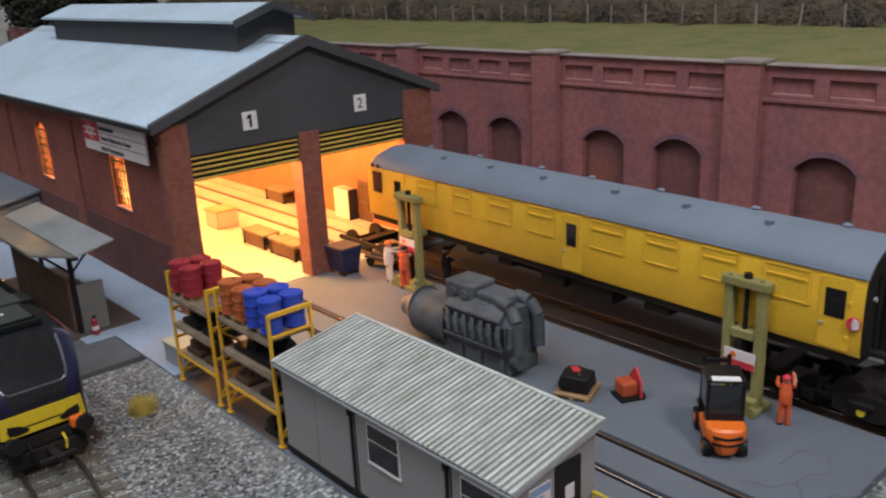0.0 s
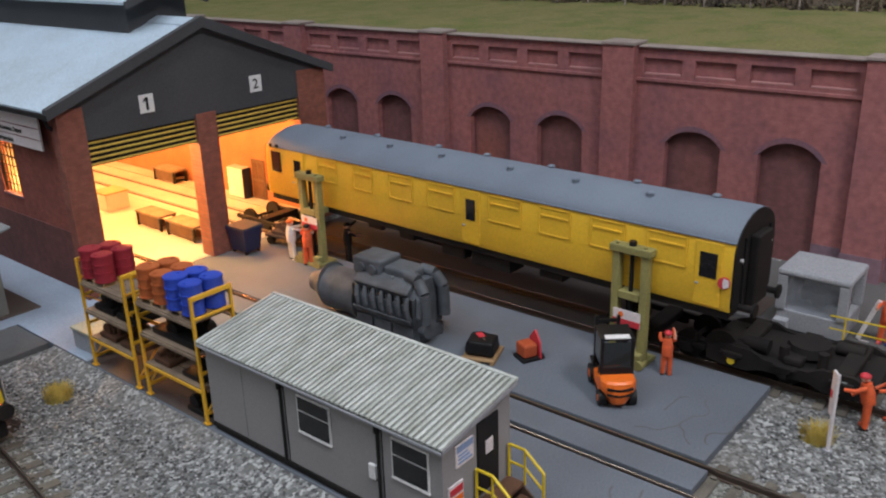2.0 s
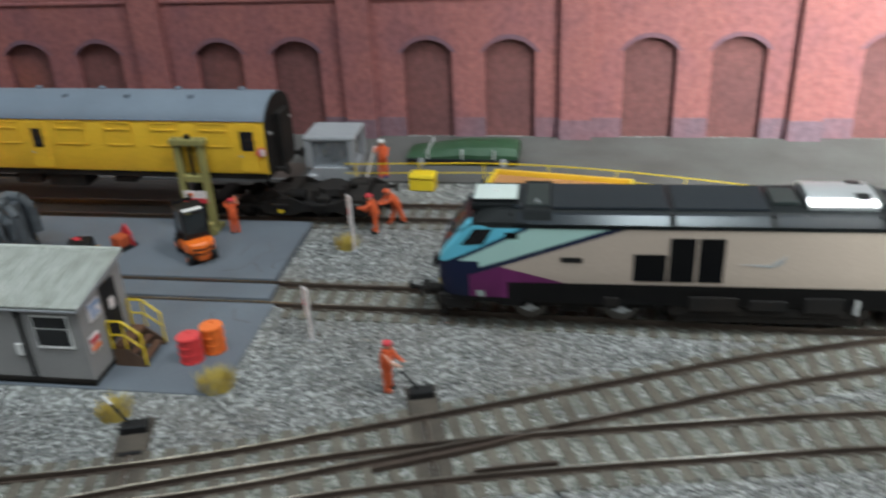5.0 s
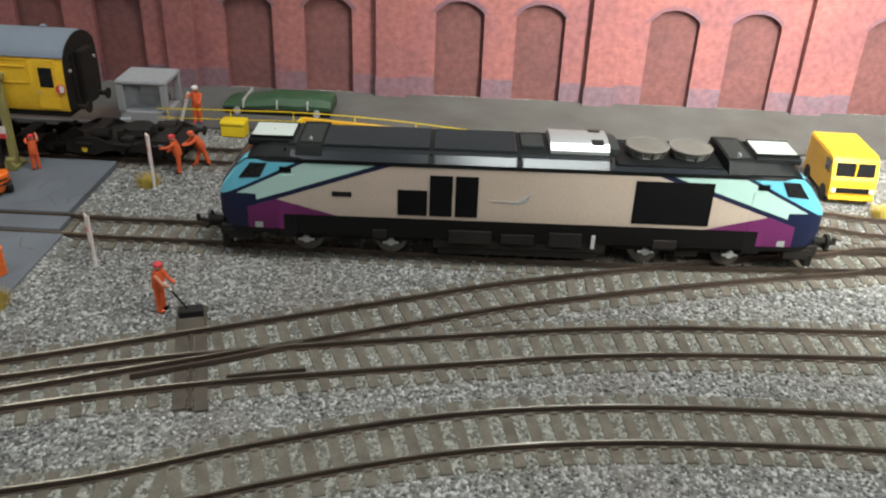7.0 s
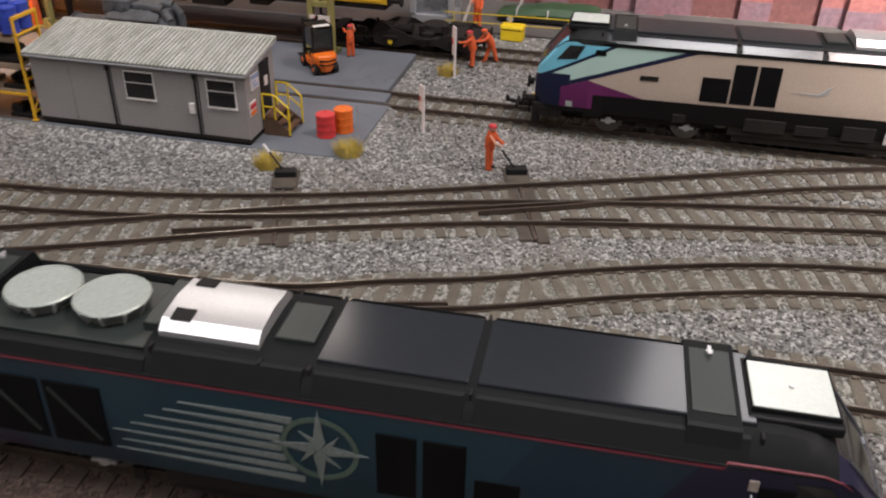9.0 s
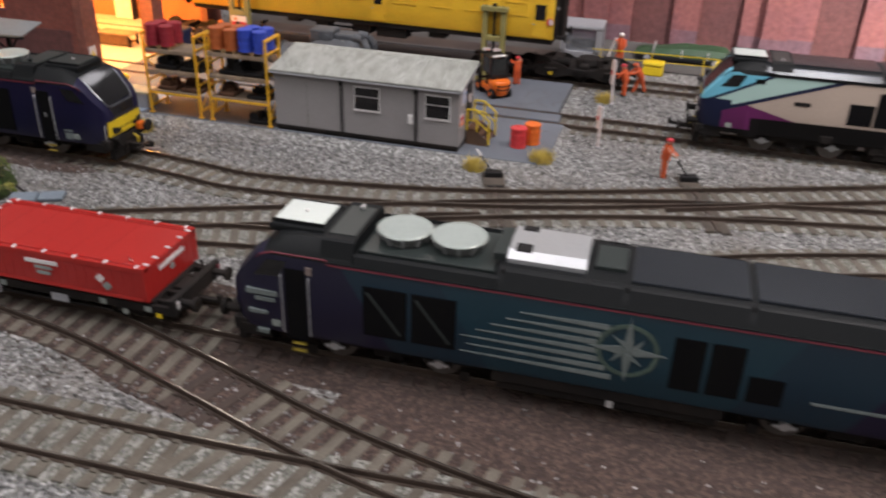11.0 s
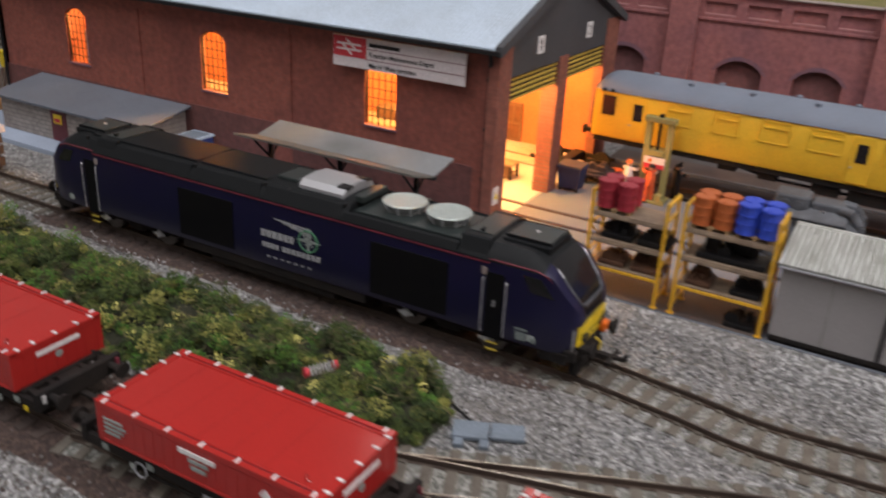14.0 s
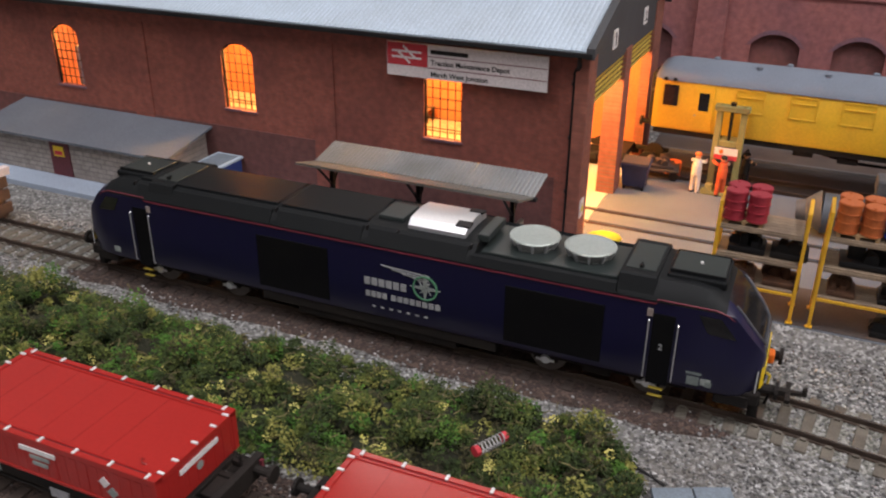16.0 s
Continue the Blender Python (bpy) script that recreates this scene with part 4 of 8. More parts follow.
part("roof_slope", ribbed(171.5, 93.0, RIDGE_X, RIDGE + 1.5, SY0 - 1, SY1 + 3, 2.4, 0.45), ROOF_BLUE, shed, "blue-grey ribbed roof sheeting")
part("roof_slope", ribbed(345.0, 91.0, RIDGE_X, RIDGE + 1.5, SY0 - 1, SY1 + 3, 2.4, 0.45), ROOF_BLUE, shed, "blue-grey ribbed roof sheeting")
part("barge_board", Form().prism([(170.5, 90), (RIDGE_X, 122.5), (RIDGE_X, 128), (170.5, 94.8)], "y", SY0 - 3, SY0 + 0.7), DARK_BOARD, shed, "charcoal barge board")
part("barge_board", Form().prism([(346, 88.5), (RIDGE_X, 122.5), (RIDGE_X, 128), (346, 93)], "y", SY0 - 3, SY0 + 0.7), DARK_BOARD, shed, "charcoal barge board")
part("ridge_cap", Form().prism([(RIDGE_X - 7, RIDGE - 0.4), (RIDGE_X, RIDGE + 2.7), (RIDGE_X + 7, RIDGE - 0.4), (RIDGE_X, RIDGE + 1.5)], "y", SY0 - 1, SY1 + 3), ROOF_BLUE, shed)
vent = part("ridge_ventilator", Form().box(240, 276, 425, 700, 112, 137), DARK_BOARD, shed, "charcoal ridge ventilator")
part("ventilator_roof", ribbed(234.5, 135.2, RIDGE_X, 143.5, 415, 708, 2.4, 0.4), ROOF_BLUE, vent, "blue-grey ribbed sheeting")
part("ventilator_roof", ribbed(281.5, 135.2, RIDGE_X, 143.5, 415, 708, 2.4, 0.4), ROOF_BLUE, vent, "blue-grey ribbed sheeting")
part("barge_board", Form().prism([(233.5, 132.5), (RIDGE_X, 141), (282.5, 132.5), (282.5, 135.5), (RIDGE_X, 145), (233.5, 136)], "y", 412.5, 415.2).prism([(240, 136), (276, 136), (RIDGE_X, 142)], "y", 424, 425), DARK_BOARD, vent)
part("gutter", Form().box(170.0, 172.8, SY0 - 2, SY1 + 3, 90.4, 92.6, 0.3), BLACK, shed, "black gutter")
pipe = Form().path([(172, 393, 91), (173.5, 393, 86), (179, 396, 82), (179, 396, 0.5)], 0.95, 8)
for z in (26, 52, 77):
    pipe.cyl((179, 396, z - 0.8), (179, 396, z + 0.8), 1.5, seg=8)
part("downpipe", pipe, BLACK, shed, "black rainwater downpipe")
part("downpipe", Form().path([(172, 779, 91), (178, 778, 82), (178, 778, 0.5)], 0.95, 8), BLACK, shed, "black rainwater downpipe")
sign = part("depot_sign", Form().box(175.6, 176.6, 407.6, 487.8, 72.3, 88.3, 0.1).box(176.5, 181, 420, 423, 74, 86).box(176.5, 181, 470, 473, 74, 86), OFF_WHITE, shed, "long off-white station name sign with red symbol panel")
part("symbol_panel", Form().box(175.3, 175.7, 466.5, 487.4, 77.6, 88.0), SIGN_RED, sign, "red panel")
for z in (77.4, 82.8):
    part("rule", Form().box(175.4, 175.7, 408.0, 466.5, z - 0.16, z + 0.16), LINE_RED, sign, "thin dark red rule")
symbol = Form().box(175.15, 175.4, 469.5, 485.0, 83.7, 84.7).box(175.15, 175.4, 469.5, 485.0, 80.9, 81.9)
for turn_c in ((476, 84.2, 40), (478.5, 81.4, 40)):
    tm = Matrix.Translation((175.27, turn_c[0], turn_c[1])) @ Matrix.Rotation(radians(turn_c[2]), 4, "X")
    symbol.box(-0.12, 0.12, -4.0, 4.0, -0.5, 0.5, turn=tm)
part("symbol", symbol, OFF_WHITE, sign, "pale railway symbol strokes")
face = Matrix(((0, 0, -1, 0), (-1, 0, 0, 0), (0, 1, 0, 0), (0, 0, 0, 1)))


def on_near(y, z, x=175.5):
    return Matrix.Translation((x * MM, y * MM, z * MM)) @ face


part("lettering", Form().box(175.35, 175.62, 446.0, 464.8, 84.1, 86.0), BLACK, sign, "dark lettering bar")
words("lettering", "Traction Maintenance Depot", 3.35, BLACK, sign, on_near(464.8, 79.0))
words("lettering", "March West Junction", 3.35, BLACK, sign, on_near(464.8, 73.5))
notice = part("notice", Form().box(177, 183, SY0 - 0.5, SY0 + 0.1, 14, 23), OFF_WHITE, shed, "small warning notice on the pier")
part("triangle", Form().prism([(178, 17), (182, 17), (180, 20.5)], "y", SY0 - 0.7, SY0 - 0.45), WARN_YELLOW, notice, "yellow warning triangle")

# shed interior
LAMP = glow("lamp_glow", (1.0, 0.62, 0.22), 6.0)
for lamp_y in (432, 550, 680):
    for lamp_x in (222, 292):
        light = thing("shed_light", "warm strip light below the shed roof", "lamp", at(lamp_x, lamp_y, 88), "shed lights")
        part("tube", Form().cyl((0, -20, 0), (0, 20, 0), 1.2, seg=8), LAMP, light)
        for hang_y in (-14, 13):
            part("hanger", Form().box(-0.4, 0.4, hang_y, hang_y + 1, 1.2, 16), BLACK, light)


def bench(label, m, long_=26.0):
    ob = thing("work_bench", label, "work bench", m, "shed benches")
    part("bench_top", Form().box(-6, 6, -long_ / 2, long_ / 2, 8.2, 9.6, 0.2), RACK_WOOD, ob)
    for sx in (-5, 5):
        for sy in (-long_ / 2 + 1.2, long_ / 2 - 1.2):
            part("leg", Form().box(sx - 0.7, sx + 0.7, sy - 0.7, sy + 0.7, 0, 8.2), BLACK, ob)
    part("lower_shelf", Form().box(-5, 5, -long_ / 2 + 2, long_ / 2 - 2, 2.5, 3.2), BROWN_WOOD, ob)
    part("side_panel", Form().box(-5.2, -4.4, -long_ / 2 + 2, long_ / 2 - 2, 1, 8), BROWN_WOOD, ob)
    return ob


bench("dark wooden work bench with pale top in the lit shed", at(262, 463, 0.1, 0))
bench("dark wooden work bench with pale top near the pillar", at(262, 430, 0.1, 0), 28)
bench("wooden work bench against the far shed wall", at(329, 548, 0.1), 26)
crate = thing("crate", "pale wooden crate standing in the lit shed", "crate", at(267, 522, 0.1))
part("crate_body", Form().box(-8, 8, -8, 8, 0, 11, 0.4), SHED_FLOOR, crate)
part("crate_lid", Form().box(-8.4, 8.4, -8.4, 8.4, 11, 12.2, 0.3), WOOD, crate)
NAVY_PANEL = material("locker_navy", (0.008, 0.010, 0.03), 0.6)
locker = thing("locker", "white and dark blue steel locker against the shed wall", "locker", at(332.5, 471, 0.1) @ Matrix.Diagonal((0.7, 1.0, 0.9, 1)))
part("locker_body", Form().box(-5, 5, -8, 8, 0, 23, 0.4), CAB_GREY, locker)
part("locker_door", Form().box(-5.5, -5, -7.6, 7.6, 1, 22.5, 0.1), WHITE, locker, "white door")
part("locker_side", Form().box(-5, 5, -8.4, -8, 0, 23, 0.1), NAVY_PANEL, locker, "dark blue side panel")
cabinet = thing("cabinet", "tall grey-brown steel cabinet standing behind the end window", "cabinet", at(195, 704, 0.1))
part("cabinet_body", Form().box(-4, 4, -16, 2, 0, 62, 0.5), CAB_GREY, cabinet)
part("cabinet_door", Form().box(-4.4, -4, -15.4, -7.2, 2, 60, 0.1), CAB_GREY, cabinet)
part("cabinet_door", Form().box(-4.4, -4, -6.8, 1.4, 2, 60, 0.1), CAB_GREY, cabinet)
part("handle", Form().box(-4.9, -4.3, -8.4, -7.7, 36, 42), SILVER, cabinet, "steel handle")
part("notice", Form().box(-4.7, -4.3, -11, -2.5, 50, 58), WARN_YELLOW, cabinet, "yellow notice")
door = thing("shed_door", "brown panelled door in the far shed wall", "door", at(336.4, 454.5, 0.1))
part("door_leaf", Form().box(-0.8, 0, -6.5, 6.5, 0, 27, 0.1), BROWN_WOOD, door)
part("door_panel", Form().box(-1.1, -0.7, -5, -0.8, 14, 25, 0.1).box(-1.1, -0.7, 0.8, 5, 14, 25, 0.1).box(-1.1, -0.7, -5, 5, 2, 12, 0.1), RUST, door)

# ---- locomotives ----


def lerp(table, v):
    for (a, fa), (b, fb) in zip(table, table[1:]):
        if v <= b:
            return fa + (fb - fa) * max(0.0, (v - a) / (b - a))
    return table[-1][1]


TOP = [(0, 23.5), (0.8, 27.6), (3, 31.4), (6, 34.8), (10, 40.0), (14, 43.4), (18, 45.6), (24, 46.6)]
WIDE = [(0, 12.0), (1.0, 14.0), (4, 15.9), (9, 17.0), (18, 17.6), (24, 17.7)]


def emblem(parent, y, z, r, x, mat_a, mat_b):
    """A compass rose on the near side."""
    ring = Form()
    outer = [(y + r * math.cos(a), z + r * math.sin(a)) for a in np.linspace(0, 2 * math.pi, 29)]
    inner = [(y + r * 0.86 * math.cos(a), z + r * 0.86 * math.sin(a)) for a in np.linspace(2 * math.pi, 0, 29)]
    ring.prism(outer + inner, "x", x - 0.12, x + 0.1)
    part("emblem_ring", ring, mat_a, parent, "compass emblem ring")
    for k in range(8):
        a, long_ = k * math.pi / 4, r * (1.25 if k % 2 == 0 else 0.72)
        tip = (y + long_ * math.cos(a), z + long_ * math.sin(a))
        for s, keep in ((1, True), (-1, k % 2 == 0)):
            if keep:
                b = a + s * 0.62
                part("emblem_point", Form().prism([(y, z), tip, (y + r * 0.28 * math.cos(b), z + r * 0.28 * math.sin(b))], "x", x - 0.16 - 0.03 * s, x + 0.05), mat_b, parent)


WHEEL_GREY = material("wheel_steel_grey", (0.17, 0.16, 0.15), 0.4, 0.5, (0.10, 0.085, 0.075), 80.0, 0.4, 1500.0, 0.1)


def loco(label, m, length, body_mat, nose_mat, hatch_mat, fan_mat, line_mat, roof_mat, panel_mat, door_mat=GRILLE, rib_mat=SILVER, steps=True, cant=40.0, door_d=29.0):
    """A modern diesel locomotive; its fans are at the +y end."""
    half = length / 2
    ob = thing("diesel_locomotive", label, "locomotive", m)
    stops = [0, 0.5, 1.0, 2.5, 4, 6.5, 9, 11.5, 14, 16, 18, 21, 24, 30]
    ratio = length / 269.0

    def off(d):
        return half - d * ratio

    well = (off(95.5), off(47))
    ys = [-half + d for d in stops] + [well[0] - 0.3, well[0], well[1], well[1] + 0.3] + [half - d for d in stops[::-1]]
    rings = []
    for y in ys:
        d = half - abs(y)
        w, top = lerp(WIDE, d), lerp(TOP, d)
        zc = min(cant, 8 + (top - 8) * (0.955 if d < 14 else 0.955 - 0.10 * min(1.0, (d - 14) / 8)))
        if well[0] - 0.01 <= y <= well[1] + 0.01:
            top = 43.0  # the sunk deck that carries the fans
        k = top - zc
        right = [(w * 0.965, 10.6), (w, 12.2), (w, 8 + (zc - 8) * 0.55), (w * 0.985, zc), (w * 0.90, zc + k * 0.42), (w * 0.70, top - k * 0.10), (w * 0.36, top)]
        tuck = math.copysign(0.42 * max(0.0, 1 - d / 12), y)
        right = [(x, y - tuck * max(0.0, 17 - z), z) for x, z in right]
        rings.append(right + [(0, y, top + 0.2)] + [(-x, v, z) for x, v, z in right[::-1]])
    groups = {g: Form() for g in ("body", "nose-", "nose+", "screen-", "screen+", "roof")}
    for a, b in zip(rings, rings[1:]):
        y_mid = (a[0][1] + b[0][1]) / 2
        d, end = half - abs(y_mid), "+" if y_mid > 0 else "-"
        for j in range(len(a) - 1):
            jj = min(j, 13 - j)
            kind = "body"
            if jj >= 3 and d > 14.5:
                kind = "roof"
            elif jj >= 5 and d < 14.5:
                kind = "screen" + end
            elif d < 0.8:
                kind = "nose" + end
            f = groups[kind]
            f.bm.faces.new([f.bm.verts.new(p) for p in (a[j], b[j], b[j + 1], a[j + 1])])
    for f in groups.values():
        bmesh.ops.remove_doubles(f.bm, verts=f.bm.verts, dist=0.001)
    groups["nose-"].bm.faces.new([groups["nose-"].bm.verts.new(p) for p in rings[0]])
    groups["nose+"].bm.faces.new([groups["nose+"].bm.verts.new(p) for p in rings[-1]])
    body = part("body_shell", groups["body"], body_mat, ob, smooth=35)
    for end in "-+":
        part("nose", groups["nose" + end], nose_mat, ob, smooth=35)
        part("windscreen", groups["screen" + end], DARK_GLASS, ob, "dark raked windscreen", smooth=35)
    roof = part("roof", groups["roof"], roof_mat, ob, smooth=30)
    part("floor_pan", Form().box(-16, 16, -half + 3, half - 3, 9.8, 10.8).box(-16.6, 16.6, -half + 90, half - 90, 6.2, 10.4, 0.4), UNDER, ob)
    for e in (-1, 1):
        part("valance", Form().box(-15.8, 15.8, min(e * (half - 3), e * (half - 14)), max(e * (half - 3), e * (half - 14)), 6.4, 10.7, 0.5), UNDER, ob)
        # rubber-set bright edge round the windscreen
        edge = [(lerp(WIDE, d) * 0.70, e * (half - d), lerp(TOP, d)) for d in (11.5, 9, 6.5, 4, 2.5)]
        low = Vector(edge[-1])
        bend = [(low.x * 0.96, e * (half - 1.7), low.z - 1.2), (low.x * 0.8, e * (half - 1.15), low.z - 2.0)]
        rim = [(x * 1.01, y, z - 0.05) for x, y, z in edge] + bend
        rim += [(-x, y, z) for x, y, z in rim[::-1]]
        part("windscreen_seal", Form().path(rim, 0.5, 6), SEAL, ob, "glossy windscreen edge")
    for s in (-1, 1):
        part("cantrail_stripe", Form().box(s * 17.6 - 0.15, s * 17.6 + 0.15, -half + 36, half - 36, cant - 0.85, cant - 0.3), line_mat, body)
        for e in (-1, 1):
            rise = [(s * 17.6, e * (half - 35.8), cant - 0.6), (s * 17.3, e * (half - 35.2), cant + 0.9), (s * 17.15, e * (half - 17), cant + 0.9), (s * 16.95, e * (half - 13), cant - 0.4), (s * 16.4, e * (half - 9), cant - 3.6)]
            part("cantrail_stripe", Form().path(rise, 0.26, 6), line_mat, body)
    # roof equipment
    fans = (off(60), off(79.4))
    part("fan_deck", Form().box(-12.5, 12.5, off(94.5), off(48), 42.4, 43.7, 0.3), roof_mat if fan_mat is FAN_GREY else ROOF_GREEN, roof)
    for y in fans:
        fan = part("cooling_fan", Form().cyl((0, y, 43.4), (0, y, 44.0), 6.9, seg=28).cyl((0, y, 44.0), (0, y, 47.2), 6.5, 8.7, seg=28), FAN_SHADE, roof, "flared round cooling fan housing", smooth=30)
        part("fan_rim", Form().loft([[(r * math.cos(a), y + r * math.sin(a), z) for a in np.linspace(0, 2 * math.pi, 33)[:-1]] for r, z in ((8.5, 46.7), (9.0, 46.9), (9.15, 47.4), (8.8, 47.75), (8.3, 47.7), (8.0, 47.2))]), fan_mat, fan, "pale fan rim", smooth=50)
        part("fan_dish", Form().loft([[(r * math.cos(a), y + r * math.sin(a), z) for a in np.linspace(0, 2 * math.pi, 33)[:-1]] for r, z in ((8.3, 47.0), (8.3, 47.5), (7.9, 47.52), (1.0, 47.5))]), FAN_DISH if fan_mat is PALE_METAL else fan_mat, fan, "dished grey-green fan mesh", smooth=50)
        for k in range(10):
            a = k * math.pi / 5 + 0.2
            turned = Matrix.Translation((0, y, 0)) @ Matrix.Rotation(a, 4, "Z")
            fin = Form().prism([(6.2, 43.4), (7.5, 43.4), (9.2, 46.9), (8.3, 46.9)], "y", -0.4, 0.4)
            fin.bm.transform(turned)
            part("fan_rib", fin, rib_mat, fan)
    silencer = Form().prism([(-10.5, 44), (-10.5, 47.6), (-8.0, 49.7), (0, 50.5), (8.0, 49.7), (10.5, 47.6), (10.5, 44)], "y", off(123.5 if length < 270 else 122.5), off(98 if length < 270 else 101))
    box = part("silencer", silencer, SILVER, roof, "bright silver exhaust silencer box", smooth=25)
    for s in (-1, 1):
        part("exhaust_port", Form().box(-1.9, 1.9, off(105.5), off(100.3), -0.4, 0.45, turn=Matrix.Translation((s * 6.6, 0, 49.75)) @ Matrix.Rotation(radians(s * 7), 4, "Y")), BLACK, box, "dark exhaust opening")
        part("bracket", Form().box(s * 10.4 - 0.5, s * 10.4 + 0.5, off(119), off(117), 44, 46).box(s * 10.4 - 0.5, s * 10.4 + 0.5, off(104), off(102), 44, 46), SILVER, box)
    part("roof_hatch", Form().box(-9, 9, off(97), off(93), 45.5, 48.2, 0.3), ROOF_GREEN, roof)
    part("roof_hatch", Form().box(-7, 7, off(136), off(126), 46, 47.8, 0.4), ROOF_GREEN, roof, "raised roof hatch")
    part("roof_panel", Form().box(-11.5, 11.5, off(174), off(138), 45.4, 46.9, 0.35), panel_mat, roof, "flat roof panel")
    part("roof_panel", Form().box(-11.5, 11.5, -half + 30, off(176), 45.4, 47.0, 0.35), panel_mat, roof, "flat roof panel")
    for y in (off(97.5), off(125), off(137), off(175), -half + 29):
        part("roof_joint", Form().box(-14.5, 14.5, y - 0.3, y + 0.3, 44.3, 45.9), BLACK, roof)
    for s in (-1, 1):
        for y0, y1 in ((-half + 31, off(176)), (off(174), off(138)), (off(136), off(98)), (off(97), off(47))):
            brow = [(14.6, 45.3), (13.8, 45.8), (13.4, 44.6)] if y1 < off(60) else [(16.2, 43.2), (15.2, 43.7), (14.6, 42.5)]
            rise = Form().prism([(s * 17.2, cant + 0.4), (s * 17.5, cant + 0.5), *((s * x, z) for x, z in brow)], "y", y0 + 0.4, y1 - 0.4)
            part("roof_side_panel", rise, panel_mat if fan_mat is FAN_GREY else ROOF_BLACK, roof, "angled roof side panel")
        part("roof_lip", Form().box(s * 17.4 - 0.35, s * 17.4 + 0.35, -half + 30, half - 30, cant + 0.1, cant + 0.5, 0.1), roof_mat, roof)
    for s in (-1, 1):
        y = s * off(24)
        part("cab_roof_unit", Form().box(-9.8, 9.8, y - 9.5, y + 9.5, 44.6, 47.2, 0.6), ROOF_BLACK, roof, "raised cab roof unit")
        hatch = part("cab_hatch", Form().box(-7.6, 7.6, y - 8.4, y + 8.4, 47.5, 48.2, 0.25), hatch_mat, roof, "rectangular cab roof hatch")
        for x in (-7.9, 7.9):
            part("hatch_rail", Form().box(x - 0.3, x + 0.3, y - 8.8, y + 8.8, 47.0, 48.4, 0.1), ROOF_BLACK, hatch)
        part("roof_lamp", Form().cyl((0, y, 48.1), (0, y, 48.8), 0.55, seg=8), WHITE, hatch, "tiny white roof lamp")
        y0, y1 = sorted((s * off(47), s * off(35.5)))
        block = part("roof_block", Form().prism([(-17.0, cant + 0.6), (-14.4, 46.6), (-13.6, 47.1), (13.6, 47.1), (14.4, 46.6), (17.0, cant + 0.6)], "y", y0, y1), ROOF_BLACK, roof, "charcoal roof block behind the cab")
        part("block_lid", Form().box(-10.5, 10.5, y0 + 1.0, y1 - 1.0, 47.0, 47.4, 0.15), ROOF_GREEN, block)
        part("horn", Form().cyl((9, (y0 + y1) / 2, 47.1), (9, (y0 + y1) / 2, 48.2), 0.8, seg=10).box(7.6, 10.4, (y0 + y1) / 2 - 0.4, (y0 + y1) / 2 + 0.4, 48.0, 48.6, 0.1), SILVER if hatch_mat is ROOF_WHITE else ROOF_BLACK, block, "small roof horn")
    # sides
    for s in (-1, 1):
        for e in (-1, 1):
            y = e * (half - door_d)
            door = part("cab_door", Form().box(s * 17.66 - 0.25, s * 17.66 + 0.2, y - 3.6, y + 3.6, 9.5, 36.0), door_mat, body, "recessed cab door")
            if steps:
                part("marker_light", Form().box(s * 17.6 - 0.2, s * 17.6 + 0.2, y - e * 4.7 - 1.0, y - e * 4.7 + 1.0, 34.6, 37.4, 0.1), COPING, body, "small tan marker plate")
            for yy in (y - 4.7, y + 4.7) if steps else ():
                part("grab_rail", Form().path([(s * 17.7, yy, 11.5), (s * 18.4, yy, 12), (s * 18.4, yy, 33), (s * 17.7, yy, 33.5)], 0.24, 6), SILVER, body, "silver grab rail")
            if steps:
                part("step", Form().box(s * 16.6, s * 18.0, y - 2.4, y + 2.4, 4.6, 4.9).box(s * 16.6, s * 18.0, y - 2.4, y + 2.4, 7.4, 7.7) if s > 0 else Form().box(-18.0, -16.6, y - 2.4, y + 2.4, 4.6, 4.9).box(-18.0, -16.6, y - 2.4, y + 2.4, 7.4, 7.7), STEP_YELLOW, body, "yellow-edged cab step")
            pane = [(d, z, s * (lerp(WIDE, d) * 0.99 + 0.1)) for d, z in ((9.6, cant - 8.4), (18.6, cant - 7.6), (22.0, cant - 1.6), (15.0, cant - 1.8))]
            part("cab_side_window", Form().loft([[(x - s * k, e * (half - d), z) for d, z, x in pane] for k in (0.6, -0.12)]), DARK_GLASS, body, "dark cab side window")
            part("panel_label", Form().box(s * 17.5, s * 17.72, e * (half - 17) - 1.6, e * (half - 17) + 1.6, 13, 15.4) if s > 0 else Form().box(-17.72, -17.5, e * (half - 17) - 1.6, e * (half - 17) + 1.6, 13, 15.4), LOGO_PALE, body, "small grey data panel")
    # running gear
    tank = part("fuel_tank", Form().prism([(-13, 7.8), (-15.5, 6), (-15.5, 3.2), (-12, 1.8), (12, 1.8), (15.5, 3.2), (15.5, 6), (13, 7.8)], "y", -34, 34), UNDER, ob, "black fuel tank")
    part("tank_filler", Form().box(-16.3, -15.2, -3, -1, 3.5, 8), RAIL_WHITE, tank, "white filler post")
    for by in (-(half - 54), half - 54):
        bogie = part("bogie", Form().box(-12.5, -10.5, by - 31, by + 31, 6.4, 9.4, 0.4).box(10.5, 12.5, by - 31, by + 31, 6.4, 9.4, 0.4).box(-12, 12, by - 5, by + 5, 4, 7.4, 0.4), UNDER, ob, "black bogie frame")
        for wy in (by - 18, by + 18):
            for s in (-1, 1):
                part("wheel", Form().cyl((s * 7.6, wy, 6.9), (s * 9.9, wy, 6.9), 6.9, seg=24), WHEEL_GREY, bogie, "steel wheel", smooth=30)
                part("axle_box", Form().cyl((s * 9.9, wy, 6.9), (s * 14.2, wy, 6.9), 2.4, 1.7, seg=10).box(s * 12.6 - 1.4, s * 12.6 + 1.4, wy - 4.5, wy + 4.5, 6, 9, 0.3), UNDER, bogie)
